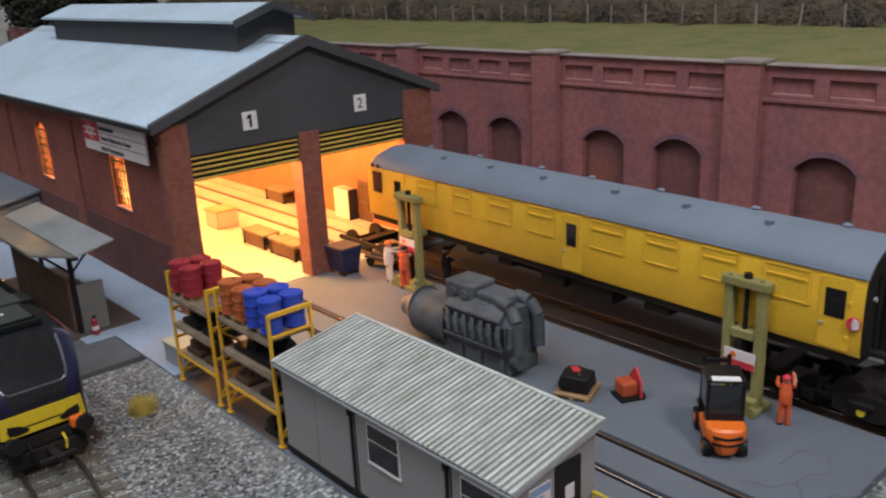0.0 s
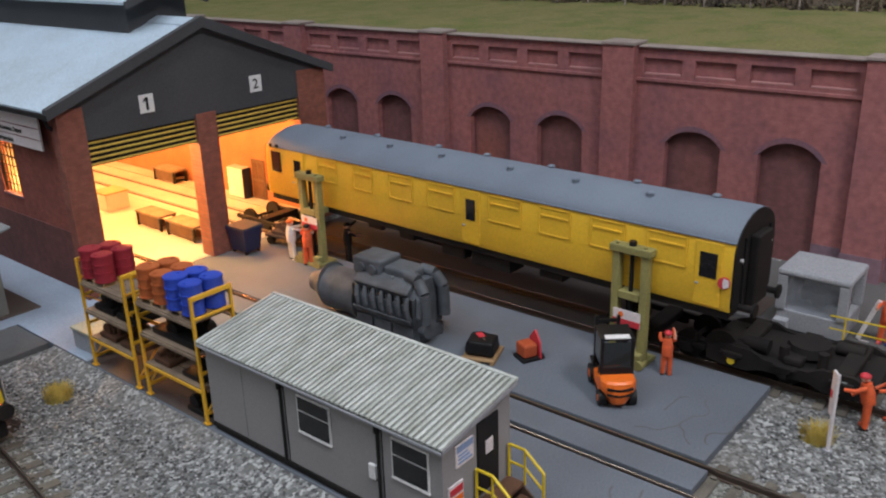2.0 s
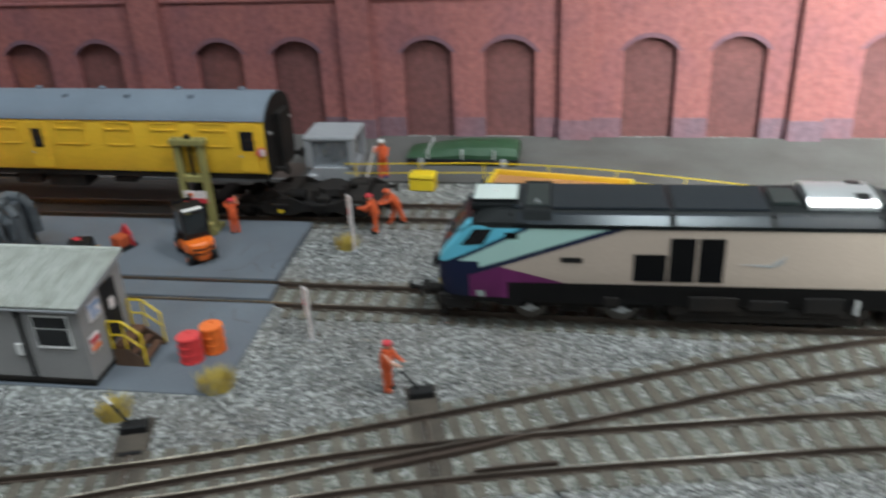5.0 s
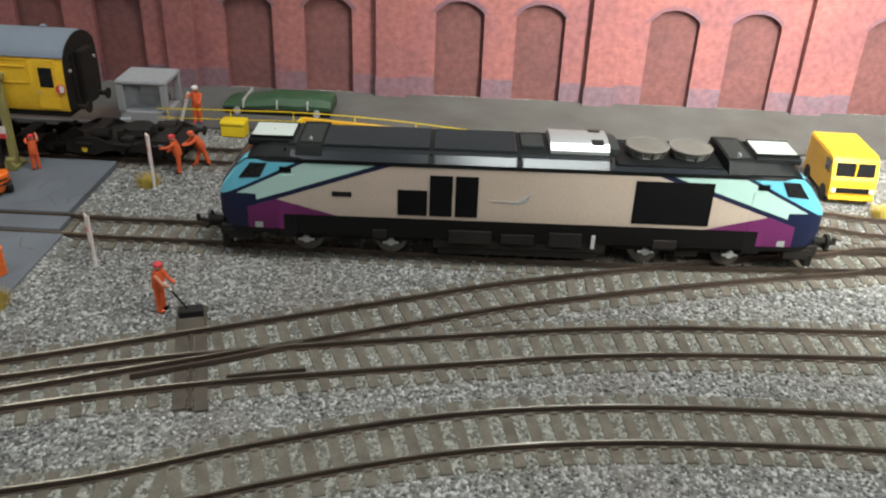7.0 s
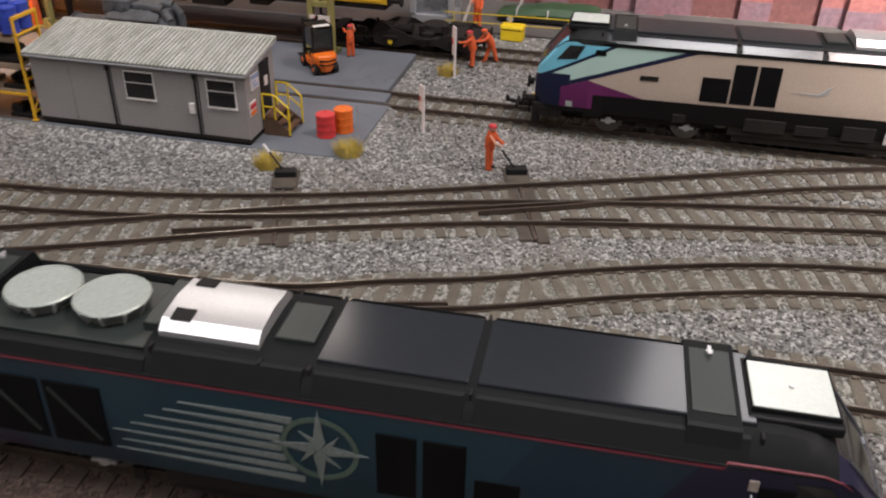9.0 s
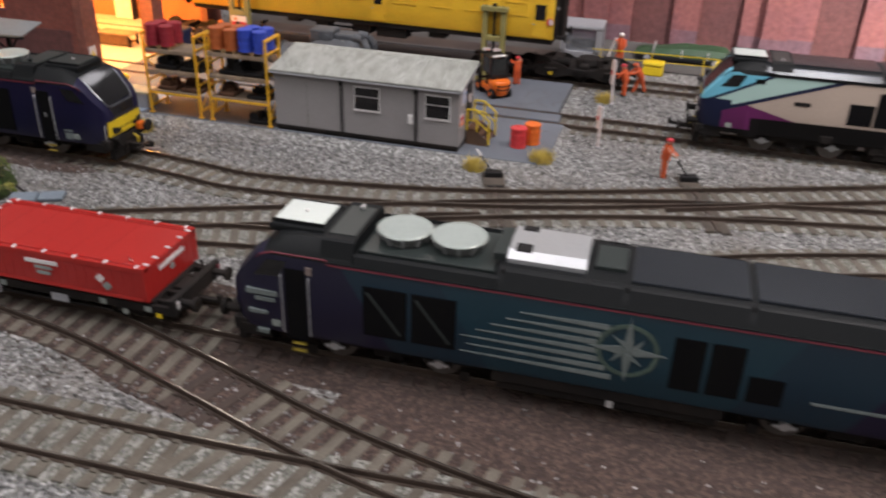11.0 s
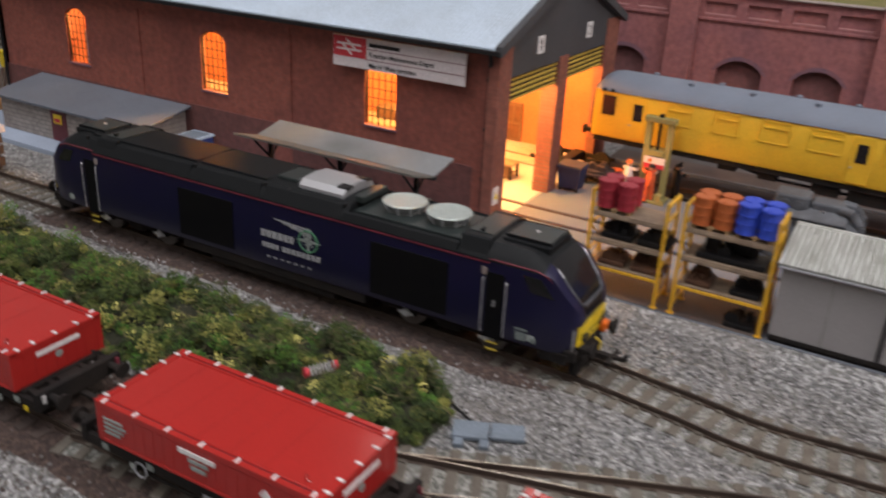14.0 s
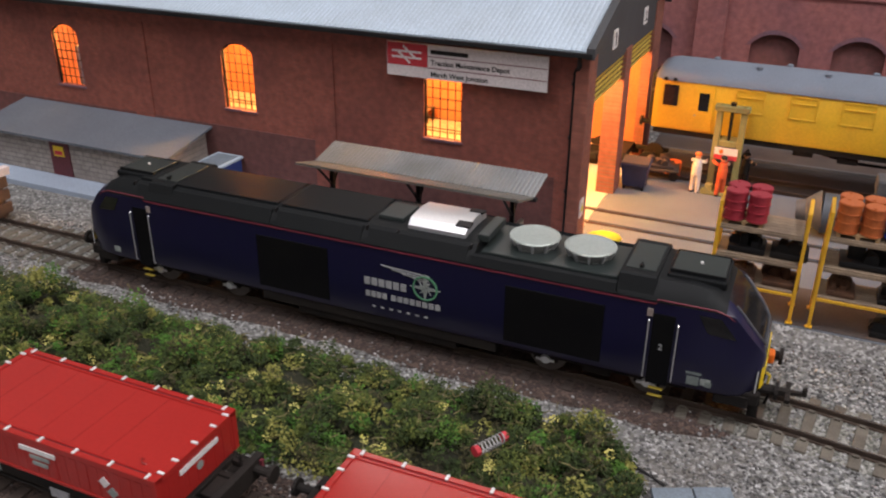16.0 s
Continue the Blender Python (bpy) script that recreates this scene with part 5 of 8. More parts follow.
                part("axle_cap", Form().cyl((s * 14.2, wy, 6.9), (s * 14.9, wy, 6.9), 1.9, 1.5, seg=12).box(s * 14.4 - 0.4, s * 14.4 + 0.4, wy - 3.4, wy + 3.4, 6.2, 7.2, 0.2), SILVER, bogie, "bright axle cap")
        part("sand_pipe", Form().box(-13.6, -12.6, by - 28, by - 25, 1.5, 5).box(-13.6, -12.6, by + 25, by + 28, 1.5, 5), UNDER, bogie)
    for e in (-1, 1):
        part("buffer_beam", Form().box(-15.5, 15.5, min(e * half, e * (half - 6)), max(e * half, e * (half - 6)), 8, 12.5, 0.5), UNDER, ob)
        part("snow_plough", Form().box(-12.5, 12.5, min(e * (half + 0.5), e * (half - 3)), max(e * (half + 0.5), e * (half - 3)), 1.6, 7.6, 0.5), UNDER, ob)
        for s in (-1, 1):
            buffer = part("buffer", Form().cyl((s * 11.4, e * (half - 1), 13.2), (s * 11.4, e * (half + 4.2), 13.2), 1.6, seg=10), UNDER, ob)
            part("buffer_head", Form().cyl((s * 11.4, e * (half + 4.2), 13.2), (s * 11.4, e * (half + 5.4), 13.2), 3.0, seg=14), UNDER, buffer)
            part("headlight", Form().cyl((s * 9.6, e * (half - 1.2), 19), (s * 9.6, e * (half + 0.3), 19), 1.4, seg=10), WHITE, ob, "pale headlight lens")
            part("wiper", Form().path([(s * 4, e * (half - 2.0), 28), (s * 7.5, e * (half - 6), 32.2)], 0.25, 5), SILVER, ob)
        hook = Form().box(-1.4, 1.4, min(e * (half - 2), e * (half + 9)), max(e * (half - 2), e * (half + 9)), 5.2, 7.4, 0.2)
        hook.box(-6, 6, min(e * (half + 8), e * (half + 9.6)), max(e * (half + 8), e * (half + 9.6)), 5.6, 7.2, 0.2)
        hook.prism([(e * (half + 9), 5.8), (e * (half + 14.6), 6.6), (e * (half + 14.6), 9.4), (e * (half + 13.2), 9.0), (e * (half + 13.0), 7.6), (e * (half + 9), 7.2)], "x", -0.8, 0.8)
        part("coupling", hook, UNDER, ob, "black hook coupling")
        part("air_hose", Form().path([(6, e * half, 11), (6.4, e * (half + 3), 9), (6, e * (half + 2), 4)], 0.5, 6), UNDER, ob, "black air pipe")
        part("air_hose", Form().path([(-5, e * half, 10), (-5.2, e * (half + 2.4), 8.4), (-5, e * (half + 2), 5)], 0.45, 6), WARN_YELLOW, ob, "yellow air pipe")
    return ob, body, half


def stripes(name, base, rules, rough=0.4, spec=0.5):
    """Paint with straight-edged colour fields: rules of (colour, [(a, b, c), ...]), painted where a*|y| + b*z + c > 0 for all, in millimetres."""
    m = material(name, base, rough, 0, tuple(c * 0.88 for c in base), 30.0, 0.3, 1200.0, 0.02, spec, 0.06)
    nodes, links = m.node_tree.nodes, m.node_tree.links
    co = nodes.new("ShaderNodeTexCoord").outputs["Object"]
    sep = nodes.new("ShaderNodeSeparateXYZ")
    links.new(co, sep.inputs[0])

    def sums(op, a, b=None, c=None):
        n = nodes.new("ShaderNodeMath")
        n.operation = op
        for slot, v in zip(n.inputs, (a, b, c)):
            if v is None:
                continue
            if isinstance(v, (int, float)):
                slot.default_value = v
            else:
                links.new(v, slot)
        return n.outputs[0]

    length = sums("ABSOLUTE", sep.outputs["Y"])
    last = base_input(m).links[0].from_socket
    for colour, lines in rules:
        on = None
        for a, b, c in lines:
            v = sums("ADD", sums("MULTIPLY_ADD", length, a * 1000.0, c), sums("MULTIPLY", sep.outputs["Z"], b * 1000.0))
            v = sums("GREATER_THAN", v, 0.0)
            on = v if on is None else sums("MULTIPLY", on, v)
        mixed = nodes.new("ShaderNodeMix")
        mixed.data_type = "RGBA"
        mixed.inputs[7].default_value = (*colour, 1)
        links.new(on, mixed.inputs[0])
        links.new(last, mixed.inputs[6])
        last = mixed.outputs[2]
    links.new(last, base_input(m))
    return m


NAVY = material("navy_paint", (0.0075, 0.0068, 0.033), 0.3, 0, (0.007, 0.006, 0.030), 30.0, 0.3, 1200.0, 0.01, tone_by=0.05)
TEAL = stripes("navy_to_teal_paint", (0.008, 0.0075, 0.028), [((0.006, 0.024, 0.042), [(-1, 0.6, 62)]), ((0.007, 0.034, 0.052), [(-1, 0.6, 30)])], 0.28)
AQUA, SKY, DEEP, PLUM = (0.40, 0.58, 0.54), (0.15, 0.50, 0.66), (0.010, 0.014, 0.042), (0.13, 0.022, 0.10)
CREAM_TPE = (0.47, 0.385, 0.325)
EXPRESS = stripes("cream_aqua_purple_paint", CREAM_TPE, [
    (AQUA, [(0.325, 1, -59.6)]),
    (DEEP, [(0.325, 1, -58.7), (-0.325, -1, 60.7)]),
    (DEEP, [(1, 0, -110.0), (0, -1, 27.4)]),
    (DEEP, [(0.481, 1, -84.3), (-0.481, -1, 85.8)]),
    (SKY, [(0.481, 1, -85.8)]),
    (PLUM, [(0.2547, -1, -0.27), (-0.33, -1, 59.2)]),
    (DEEP, [(1, 0, -114.0), (0, -1, 26.0)]),
    ((0.006, 0.0055, 0.006), [(0, -1, 19.3), (-1, 0, 99.0)]),
    ((0.006, 0.0055, 0.006), [(0, -1, 12.8)]),
], 0.45, 0.2)
# gloss roof panel; bluish base adds a matte share of the ceiling's reflection
ROOF_SHEEN = material("loco_roof_blue_sheen", (0.022, 0.026, 0.032), 0.14, 0, (0.016, 0.019, 0.024), 12.0, 0.5, 1200.0, 0.006, 0.42, 0.05)
ROOF_WHITE = material("cab_hatch_white", (0.57, 0.63, 0.60), 0.25, 0, (0.50, 0.55, 0.53), 40.0, 0.3, 1200.0, 0.02, tone_by=0.05)

# the navy locomotive on the siding beside the shed
navy, navy_body, half = loco("dark navy diesel locomotive with yellow nose on the siding", at(79.5, 437, 0, 180.57), 280, NAVY, NAVY, ROOF_GREEN, PALE_METAL, LINE_RED, ROOF_BLACK, ROOF_BLACK, GRILLE, door_d=32.5)
for y0, y1 in ((53, 88), (-50, -18)):
    part("side_grille", Form().box(17.5, 17.95, y0, y1, 13, 35, 0.1), GRILLE, navy_body, "near-black side grille")
for y0, y1, z0, z1, count in ((-2.5, 15.5, 23.8, 26.8, 6), (-2.0, 7.2, 18.9, 21.2, 4), (8.6, 29.0, 18.9, 21.2, 8)):
    for k in range(count):
        pitch = (y1 - y0) / count
        part("lettering", Form().box(17.6, 17.86, y0 + pitch * k, y0 + pitch * (k + 0.78), z0, z1), LOGO_GREY, navy_body, "pale operator lettering as plain bars")
for k in range(7):
    part("data_mark", Form().box(17.6, 17.8, 0.5 + 3.6 * k, 1.9 + 3.6 * k, 14.6, 15.3), LOGO_GREY, navy_body)
wing = Form()
for k in range(4):
    wing.prism([(4.5 + 4.2 * k, 33.0 - 0.9 * k), (24, 32.2 - 1.0 * k), (24, 31.7 - 1.0 * k), (5.5 + 4.2 * k, 32.5 - 0.9 * k)], "x", 17.6, 17.86)
part("wing_mark", wing, LOGO_GREY, navy_body, "pale wing mark")
emblem(navy_body, 22.5, 27.0, 5.0, 18.0, LOGO_GREEN, LOGO_PALE)
for e in (-1, 1):
    band = Form().loft([[(x, e * y, z) for x, z in ((-w, 14.2), (w, 14.2), (w * 0.97, 19.0), (w * 0.95, 21.8), (-w * 0.95, 21.8), (-w * 0.97, 19.0))] for y, w in ((139.3, 14.0), (139.8, 13.1), (140.2, 12.3), (140.45, 11.6))])
    nose_band = part("warning_band", band, WARN_YELLOW, navy, "yellow warning band on the nose", smooth=40)
    part("band_joint", Form().box(-12, 12, min(e * 139.2, e * 140.5), max(e * 139.2, e * 140.5), 16.6, 17.2), BLACK, nose_band)
    for s in (-1, 1):
        part("light_cluster", Form().prism([(s * 4.8, 15.9), (s * 7.6, 17.9), (s * 11.6, 18.8), (s * 11.6, 15.6), (s * 9.2, 14.8), (s * 6.0, 15.0)], "y", e * 140.1, e * 140.75), BLACK, nose_band, "black lamp cluster")
        part("nose_pipe", Form().path([(s * 14.9, e * 138.4, 21), (s * 15.2, e * 138.4, 13)], 0.25, 5), RAIL_WHITE, nose_band, "thin white pipe")
        part("wiper", Form().path([(s * 3, e * 137.6, 29.4), (s * 5.5, e * 138.6, 27.0), (s * 7.6, e * 139.0, 25.6), (s * 8.8, e * 138.4, 27.6)], 0.32, 5), RAIL_WHITE, navy, "pale windscreen wiper")

part("jumper_box", Form().box(-12.2, -7.6, 139.5, 142.8, 11.2, 15.4, 0.9), ORANGE, navy, "orange-red jumper box under the nose")
words("door_numeral", "2", 3.0, LOGO_GREY, navy_body, Matrix.Translation((17.88 * MM, 106.6 * MM, 23 * MM)) @ Matrix(((0, 0, 1, 0), (1, 0, 0, 0), (0, 1, 0, 0), (0, 0, 0, 1))))
for y0, y1, z0, z1 in ((116.5, 121.5, 16.4, 17.2), (117, 121, 12.4, 15.6), (123, 125, 12.6, 14.4)):
    part("data_panel", Form().box(17.3, 17.78, y0, y1, z0, z1), STREAK, navy_body, "small grey data panel")

# the teal locomotive that leads the train of containers
_, teal_body, half = loco("dark teal diesel locomotive with pale streaks heading the container train", at(-38.4, 36.5, 0, 1.3), 251, TEAL, NAVY, ROOF_WHITE, PALE_METAL, LINE_RED, ROOF_BLACK, ROOF_SHEEN, GRILLE, door_d=24.6)
for y0, y1 in ((47.5, 62), (63.5, 78), (-27, -18), (-38, -28.5), (-50, -40)):
    part("side_grille", Form().box(-17.95, -17.5, y0, y1, 16, 34 if y0 != -50 else 25, 0.1), GRILLE, teal_body, "near-black side grille")
for y0 in (48, 64):
    part("grille_brace", Form().box(-0.2, 0.2, -9, 9, -0.45, 0.45, turn=Matrix.Translation((-18.0, y0 + 7, 25)) @ Matrix.Rotation(radians(52), 4, "X")), ROOF_GREEN, teal_body)
STREAK_END = [-1.0, 1.0, 3.2, 4.2, 4.2, 3.2, 1.0]
for k in range(7):
    tip = 46 - (0, 2, 0, 5, 9, 14, 18)[k]
    part("streak", Form().prism([(tip, 16.4 + 2.9 * k), (STREAK_END[k], 15.3 + 2.9 * k), (STREAK_END[k], 17.1 + 2.9 * k), (tip, 16.6 + 2.9 * k)], "x", -17.9, -17.6), STREAK, teal_body, "pale tapering streak")
emblem(teal_body, -5.0, 26.6, 9.2, -17.9, EMBLEM_DIM, STREAK)
part("streak", Form().box(-17.9, -17.6, -98, -58, 18.6, 19.5), STREAK, teal_body, "pale streak")
for y0, y1, z0, z1 in ((108, 119, 24.6, 26.4), (109, 116, 22.4, 23.6), (112, 118.6, 17.2, 18.4), (112, 116, 9.6, 11.0)):
    part("lettering", Form().box(-17.9, -16.4, y0 - 0.4, y1 - 0.4, z0, z1), STREAK, teal_body, "pale lettering bar")

# the cream and aqua locomotive in the yard
_, express_body, half = loco("cream, aqua and purple diesel locomotive standing in the yard", at(214.5, -109.5, 0, 181.2) @ Matrix.Diagonal((1, 1, 1.06, 1)), 253, EXPRESS, EXPRESS, ROOF_WHITE, FAN_GREY, ROOF_BLACK, ROOF_BLACK, ROOF_SHEEN, EXPRESS, FAN_GREY, False, 42.2)
for y0, y1, z1 in ((-51.5, -39.3, 31.5), (-38.4, -29, 38), (-27.8, -18.5, 38), (45.5, 77.5, 39)):
    part("side_grille", Form().box(17.5, 18.0, y0, y1, 20.8, z1, 0.1), GRILLE, express_body, "black side grille")
part("name_panel", Form().box(17.6, 17.9, -78.6, -70.5, 27.8, 29.8), BLACK, express_body, "dark panel")
part("operator_mark", Form().prism([(-13, 28.2), (-2, 28.2), (3.5, 32), (2, 28.8), (-1.5, 27.2)], "x", 17.6, 17.9), LOGO_GREY, express_body, "grey operator mark")
for u in (-97.3, 97.3):
    part("cab_vent", Form().box(17.6, 17.9, u - 2.4, u + 2.4, 37.0, 39.4, 0.1), GRILLE, express_body, "small dark cab vent")
for y0, y1, z0, z1 in ((-30, -12, 9, 15), (-8, 6, 9.5, 14), (12, 26, 9, 15.5), (-62, -56, 10, 14), (56, 66, 10, 14)):
    part("equipment_case", Form().box(17.4, 18.3, y0, y1, z0, z1, 0.4), UNDER, express_body, "black underfloor case")
part("filler_post", Form().box(17.8, 18.5, 30, 31.6, 9, 15, 0.2), RAIL_WHITE, express_body, "white filler post")

# ---- container train ----


def flat_wagon(m):
    ob = thing("container_wagon", "black two-axle flat wagon in the container train", "flat wagon", m, "train of container wagons")
    deck = part("deck", Form().box(-15, 15, -41, 41, 9.6, 11.6, 0.3), UNDER, ob)
    for e in (-1, 1):
        part("end_frame", Form().box(-15, 15, e * 44.5 - 3.6, e * 44.5 + 3.6, 7.4, 9.4, 0.3), UNDER, deck)
        for x in (-12.5, -6, 6, 12.5):
            part("end_stringer", Form().box(x - 1.0, x + 1.0, min(e * 41, e * 48), max(e * 41, e * 48), 9.3, 11.4, 0.3), UNDER, deck)
        part("brake_platform", Form().box(-4, 4, min(e * 42, e * 47.4), max(e * 42, e * 47.4), 10.6, 11.8, 0.2), UNDER, deck)
        part("brake_stand", Form().path([(9, e * 46.5, 9), (9, e * 46.5, 16.2), (7.4, e * 46.5, 17.2)], 0.5, 6), UNDER, deck)
    for s in (-1, 1):
        sole = part("solebar", Form().box(s * 15 - 0.8, s * 15 + 0.8, -47, 47, 7.0, 10.4, 0.2), UNDER, ob)
        for y in (-40, -22, 20, 38):
            part("data_plate", Form().box(s * 15.9 - 0.15, s * 15.9 + 0.15, y, y + 2.6, 7.6, 9.6), LOGO_PALE, sole, "small white data plate")
        part("label_panel", Form().box(s * 16.0 - 0.15, s * 16.0 + 0.15, -6, 1, 5.2, 8.2), CAB_GREY, sole, "grey label panel")
        part("yellow_mark", Form().box(s * 16.0 - 0.15, s * 16.0 + 0.15, -44, -42, 5.8, 7.4), WARN_YELLOW, sole, "yellow mark")
        part("brake_wheel", Form().hoop(s * 16.2, 25, 6.3, 2.4, 0.28), CAB_GREY, sole, "open brake wheel")
        part("tie_rod", Form().path([(s * 14.4, -24, 4.2), (s * 14.4, 24, 4.2)], 0.4, 6), UNDER, sole)
    for wy in (-29, 29):
        for s in (-1, 1):
            part("wheel", Form().cyl((s * 7.7, wy, 5.6), (s * 9.8, wy, 5.6), 5.6, seg=18), RAIL_STEEL, ob, "steel wheel", smooth=30)
            guard = part("axle_guard", Form().box(s * 12.5 - 1.0, s * 12.5 + 1.0, wy - 6, wy + 6, 3.6, 8, 0.3).cyl((s * 13, wy, 5.6), (s * 15.2, wy, 5.6), 2.0, seg=10), UNDER, ob)
            part("axle_cap", Form().cyl((s * 15.2, wy, 5.6), (s * 15.6, wy, 5.6), 1.2, seg=10), PALE_METAL, guard)
    for e in (-1, 1):
        part("headstock", Form().box(-16, 16, min(e * 47, e * 49.5), max(e * 47, e * 49.5), 7, 13.6, 0.3), UNDER, ob)
        for s in (-1, 1):
            part("buffer", Form().cyl((s * 11.4, e * 49, 11), (s * 11.4, e * 55, 11), 1.3, seg=10).cyl((s * 11.4, e * 55, 11), (s * 11.4, e * 56, 11), 2.7, seg=12), UNDER, ob)
            part("tail_lamp_bracket", Form().box(s * 14 - 0.6, s * 14 + 0.6, min(e * 49.5, e * 50.2), max(e * 49.5, e * 50.2), 10, 12.6), LINE_RED if s > 0 else RAIL_WHITE, ob)
        part("coupling", Form().box(-1, 1, min(e * 49, e * 59), max(e * 49, e * 59), 5.6, 7.0, 0.2), UNDER, ob)
    return ob


def container(m):
    """A half-height open-sided box with a flat lid and white lashing clips."""
    ob = thing("freight_container", "bright red half-height container with white lid clips and pale lettering", "freight container", m, "red containers")
    w, l, z0, z1 = 17.0, 40.0, 11.8, 24.4
    shell = part("shell", Form().box(-w + 0.22, w - 0.22, -l + 0.22, l - 0.22, z0, z1 - 0.35, 0.2), CONTAINER_RED, ob)
    for s in (-1, 1):
        for i in range(21):
            y = -l + 2.4 + (2 * l - 4.8) * i / 20
            part("side_rib", Form().box(s * (w - 0.3) - 0.2, s * (w - 0.3) + 0.14, y - 1.1, y + 1.1, z0 + 1, z1 - 1.6, 0.1), CONTAINER_RED, shell)
        part("top_rail", Form().box(s * (w - 0.8) - 0.9, s * (w - 0.8) + 0.9, -l, l, z1 - 1.4, z1 + 0.7, 0.25), CONTAINER_RED, ob)
        part("lower_rail", Form().box(s * (w - 0.5) - 0.6, s * (w - 0.5) + 0.6, -l, l, z0, z0 + 1.1, 0.2), CONTAINER_RED, ob)
        for i in range(7):
            y = -l + 3 + (2 * l - 6) * i / 6
            part("lid_clip", Form().box(s * (w - 0.9) - 1.0, s * (w - 0.9) + 1.0, y - 0.42, y + 0.42, z1 + 0.7, z1 + 1.15, 0.1), WHITE, ob, "white lid clip")
        part("lettering", Form().box(s * w - 0.25, s * w + 0.12, -5, 8, z1 - 3.9, z1 - 2.5), WHITE, shell, "pale lettering bar")
        for k in range(2):
            part("lettering", Form().box(s * w - 0.25, s * w + 0.12, -2.5 + k, 4.5 - 0.6 * k, z1 - 6.0 - 2.1 * k, z1 - 4.9 - 2.1 * k), LOGO_PALE, shell, "pale lettering bar")
        for k in range(4):
            part("lettering", Form().box(s * w - 0.25, s * w + 0.1, 29.5 - (k % 2) + (2.5 if k == 3 else 0), 37, z1 - 4.6 - 1.5 * k, z1 - 3.9 - 1.5 * k), LOGO_PALE, shell, "pale lettering bar")
        for dy, dz, mat in ((-22, 5.6, OFF_WHITE), (-24.4, 8.4, LOGO_PALE)):
            part("hazard_diamond", Form().box(-0.2, 0.2, -1.3, 1.3, -1.3, 1.3, turn=Matrix.Translation((s * (w - 0.02), dy, z1 - dz)) @ Matrix.Rotation(radians(45), 4, "X")), mat, shell, "small diamond label")
    for e in (-1, 1):
        part("end_rail", Form().box(-w, w, e * (l - 0.8) - 0.9, e * (l - 0.8) + 0.9, z1 - 1.4, z1 + 0.65, 0.25), CONTAINER_RED, ob)
        for x in (-8, 0, 8):
            part("lid_clip", Form().box(x - 0.42, x + 0.42, e * (l - 0.9) - 1.0, e * (l - 0.9) + 1.0, z1 + 0.65, z1 + 1.1, 0.1), WHITE, ob, "white lid clip")
        for i in range(9):
            x = -w + 2 + (2 * w - 4) * i / 8
            part("end_rib", Form().box(x - 1.1, x + 1.1, e * (l - 0.3) - 0.2, e * (l - 0.3) + 0.2, z0 + 1, z1 - 1.6, 0.12), CONTAINER_RED, shell)
        part("lettering", Form().box(-8, 8, e * l - 0.25, e * l + 0.12, z1 - 4.1, z1 - 2.6), WHITE, shell, "pale lettering bar")
        part("badge", Form().cyl((0, e * (l - 0.25), z1 - 6.4), (0, e * (l + 0.12), z1 - 6.4), 1.3, seg=12), LOGO_PALE, shell, "round pale badge")
    lid = part("lid", Form().box(-w + 1.7, w - 1.7, -l + 1.7, l - 1.7, z1 - 0.3, z1 + 0.25, 0.1), CONTAINER_RED, ob, "flat red lid")
    for y in (27, 15.5, 4, -7.5, -19):
        part("lid_seam", Form().box(-w + 3.2, w - 3.2, y - 0.11, y + 0.11, z1 + 0.15, z1 + 0.31), SEAM_RED, lid, "darker red lid joint")
    for s in (-1, 1):
        part("lid_roll", Form().cyl((s * (w - 2.7), -l + 2.2, z1 + 0.3), (s * (w - 2.7), l - 2.2, z1 + 0.3), 0.5, seg=10), CONTAINER_RED, lid, smooth=40)
        # raised maroon strip paints the shadow line between rail and roll
        part("lid_crease_shade", Form().box(s * (w - 1.95) - 0.2, s * (w - 1.95) + 0.2, -l + 1.9, l - 1.9, z1 + 0.1, z1 + 0.32), MAROON, lid, "maroon strip for the shade in the lid crease")
    part("lifting_eye", Form().path([(-12, -33, z1 + 0.3), (-12.5, -32, z1 + 0.9), (-11, -30.5, z1 + 0.9), (-10.5, -31, z1 + 0.3)], 0.25, 5), SEAM_RED, lid)
    for s in (-1, 1):
        for e in (-1, 1):
            part("corner_casting", Form().box(s * (w - 1.3) - 1.5, s * (w - 1.3) + 1.5, e * (l - 1.6) - 1.7, e * (l - 1.6) + 1.7, z1 - 1.0, z1 + 0.95, 0.3), CONTAINER_RED, ob)
            part("corner_post", Form().box(s * (w - 1.0) - 1.1, s * (w - 1.0) + 1.1, e * (l - 1.0) - 1.1, e * (l - 1.0) + 1.1, z0, z1 - 1.0, 0.25), CONTAINER_RED, ob)
            part("lid_clip", Form().box(s * (w - 3.4) - 0.42, s * (w - 3.4) + 0.42, e * (l - 0.9) - 1.0, e * (l - 0.9) + 1.0, z1 + 0.65, z1 + 1.1, 0.1), WHITE, ob, "white lid clip")
    return ob


first_wagon, first_box = flat_wagon(at(-41.6, 234, 0, 0.6)), container(at(-41.6, 234, 0, 0.6))
for y, turn in ((354, 1.0), (474, 0.4), (594, -0.6), (714, -1.8)):
    x = -41.8 + (0 if y < 480 else (y - 474) * 0.012)
    copy_thing(first_wagon, at(x, y, 0, turn))
    copy_thing(first_box, at(x, y, 0, turn))

# ---- the yellow carriage on jacks ----
coach = thing("railway_carriage", "yellow departmental carriage with grey roof, raised on lifting jacks", "railway carriage", at(298.2, 247, 0, -1.7))
CL = 136.0
side_pts = [(17.4, 30.4), (18.0, 33), (18.2, 44), (18.0, 53), (17.0, 57.6)]
ring = side_pts + [(-x, z) for x, z in side_pts[::-1]]
EY = {-1: -CL, 1: CL - 4.5}
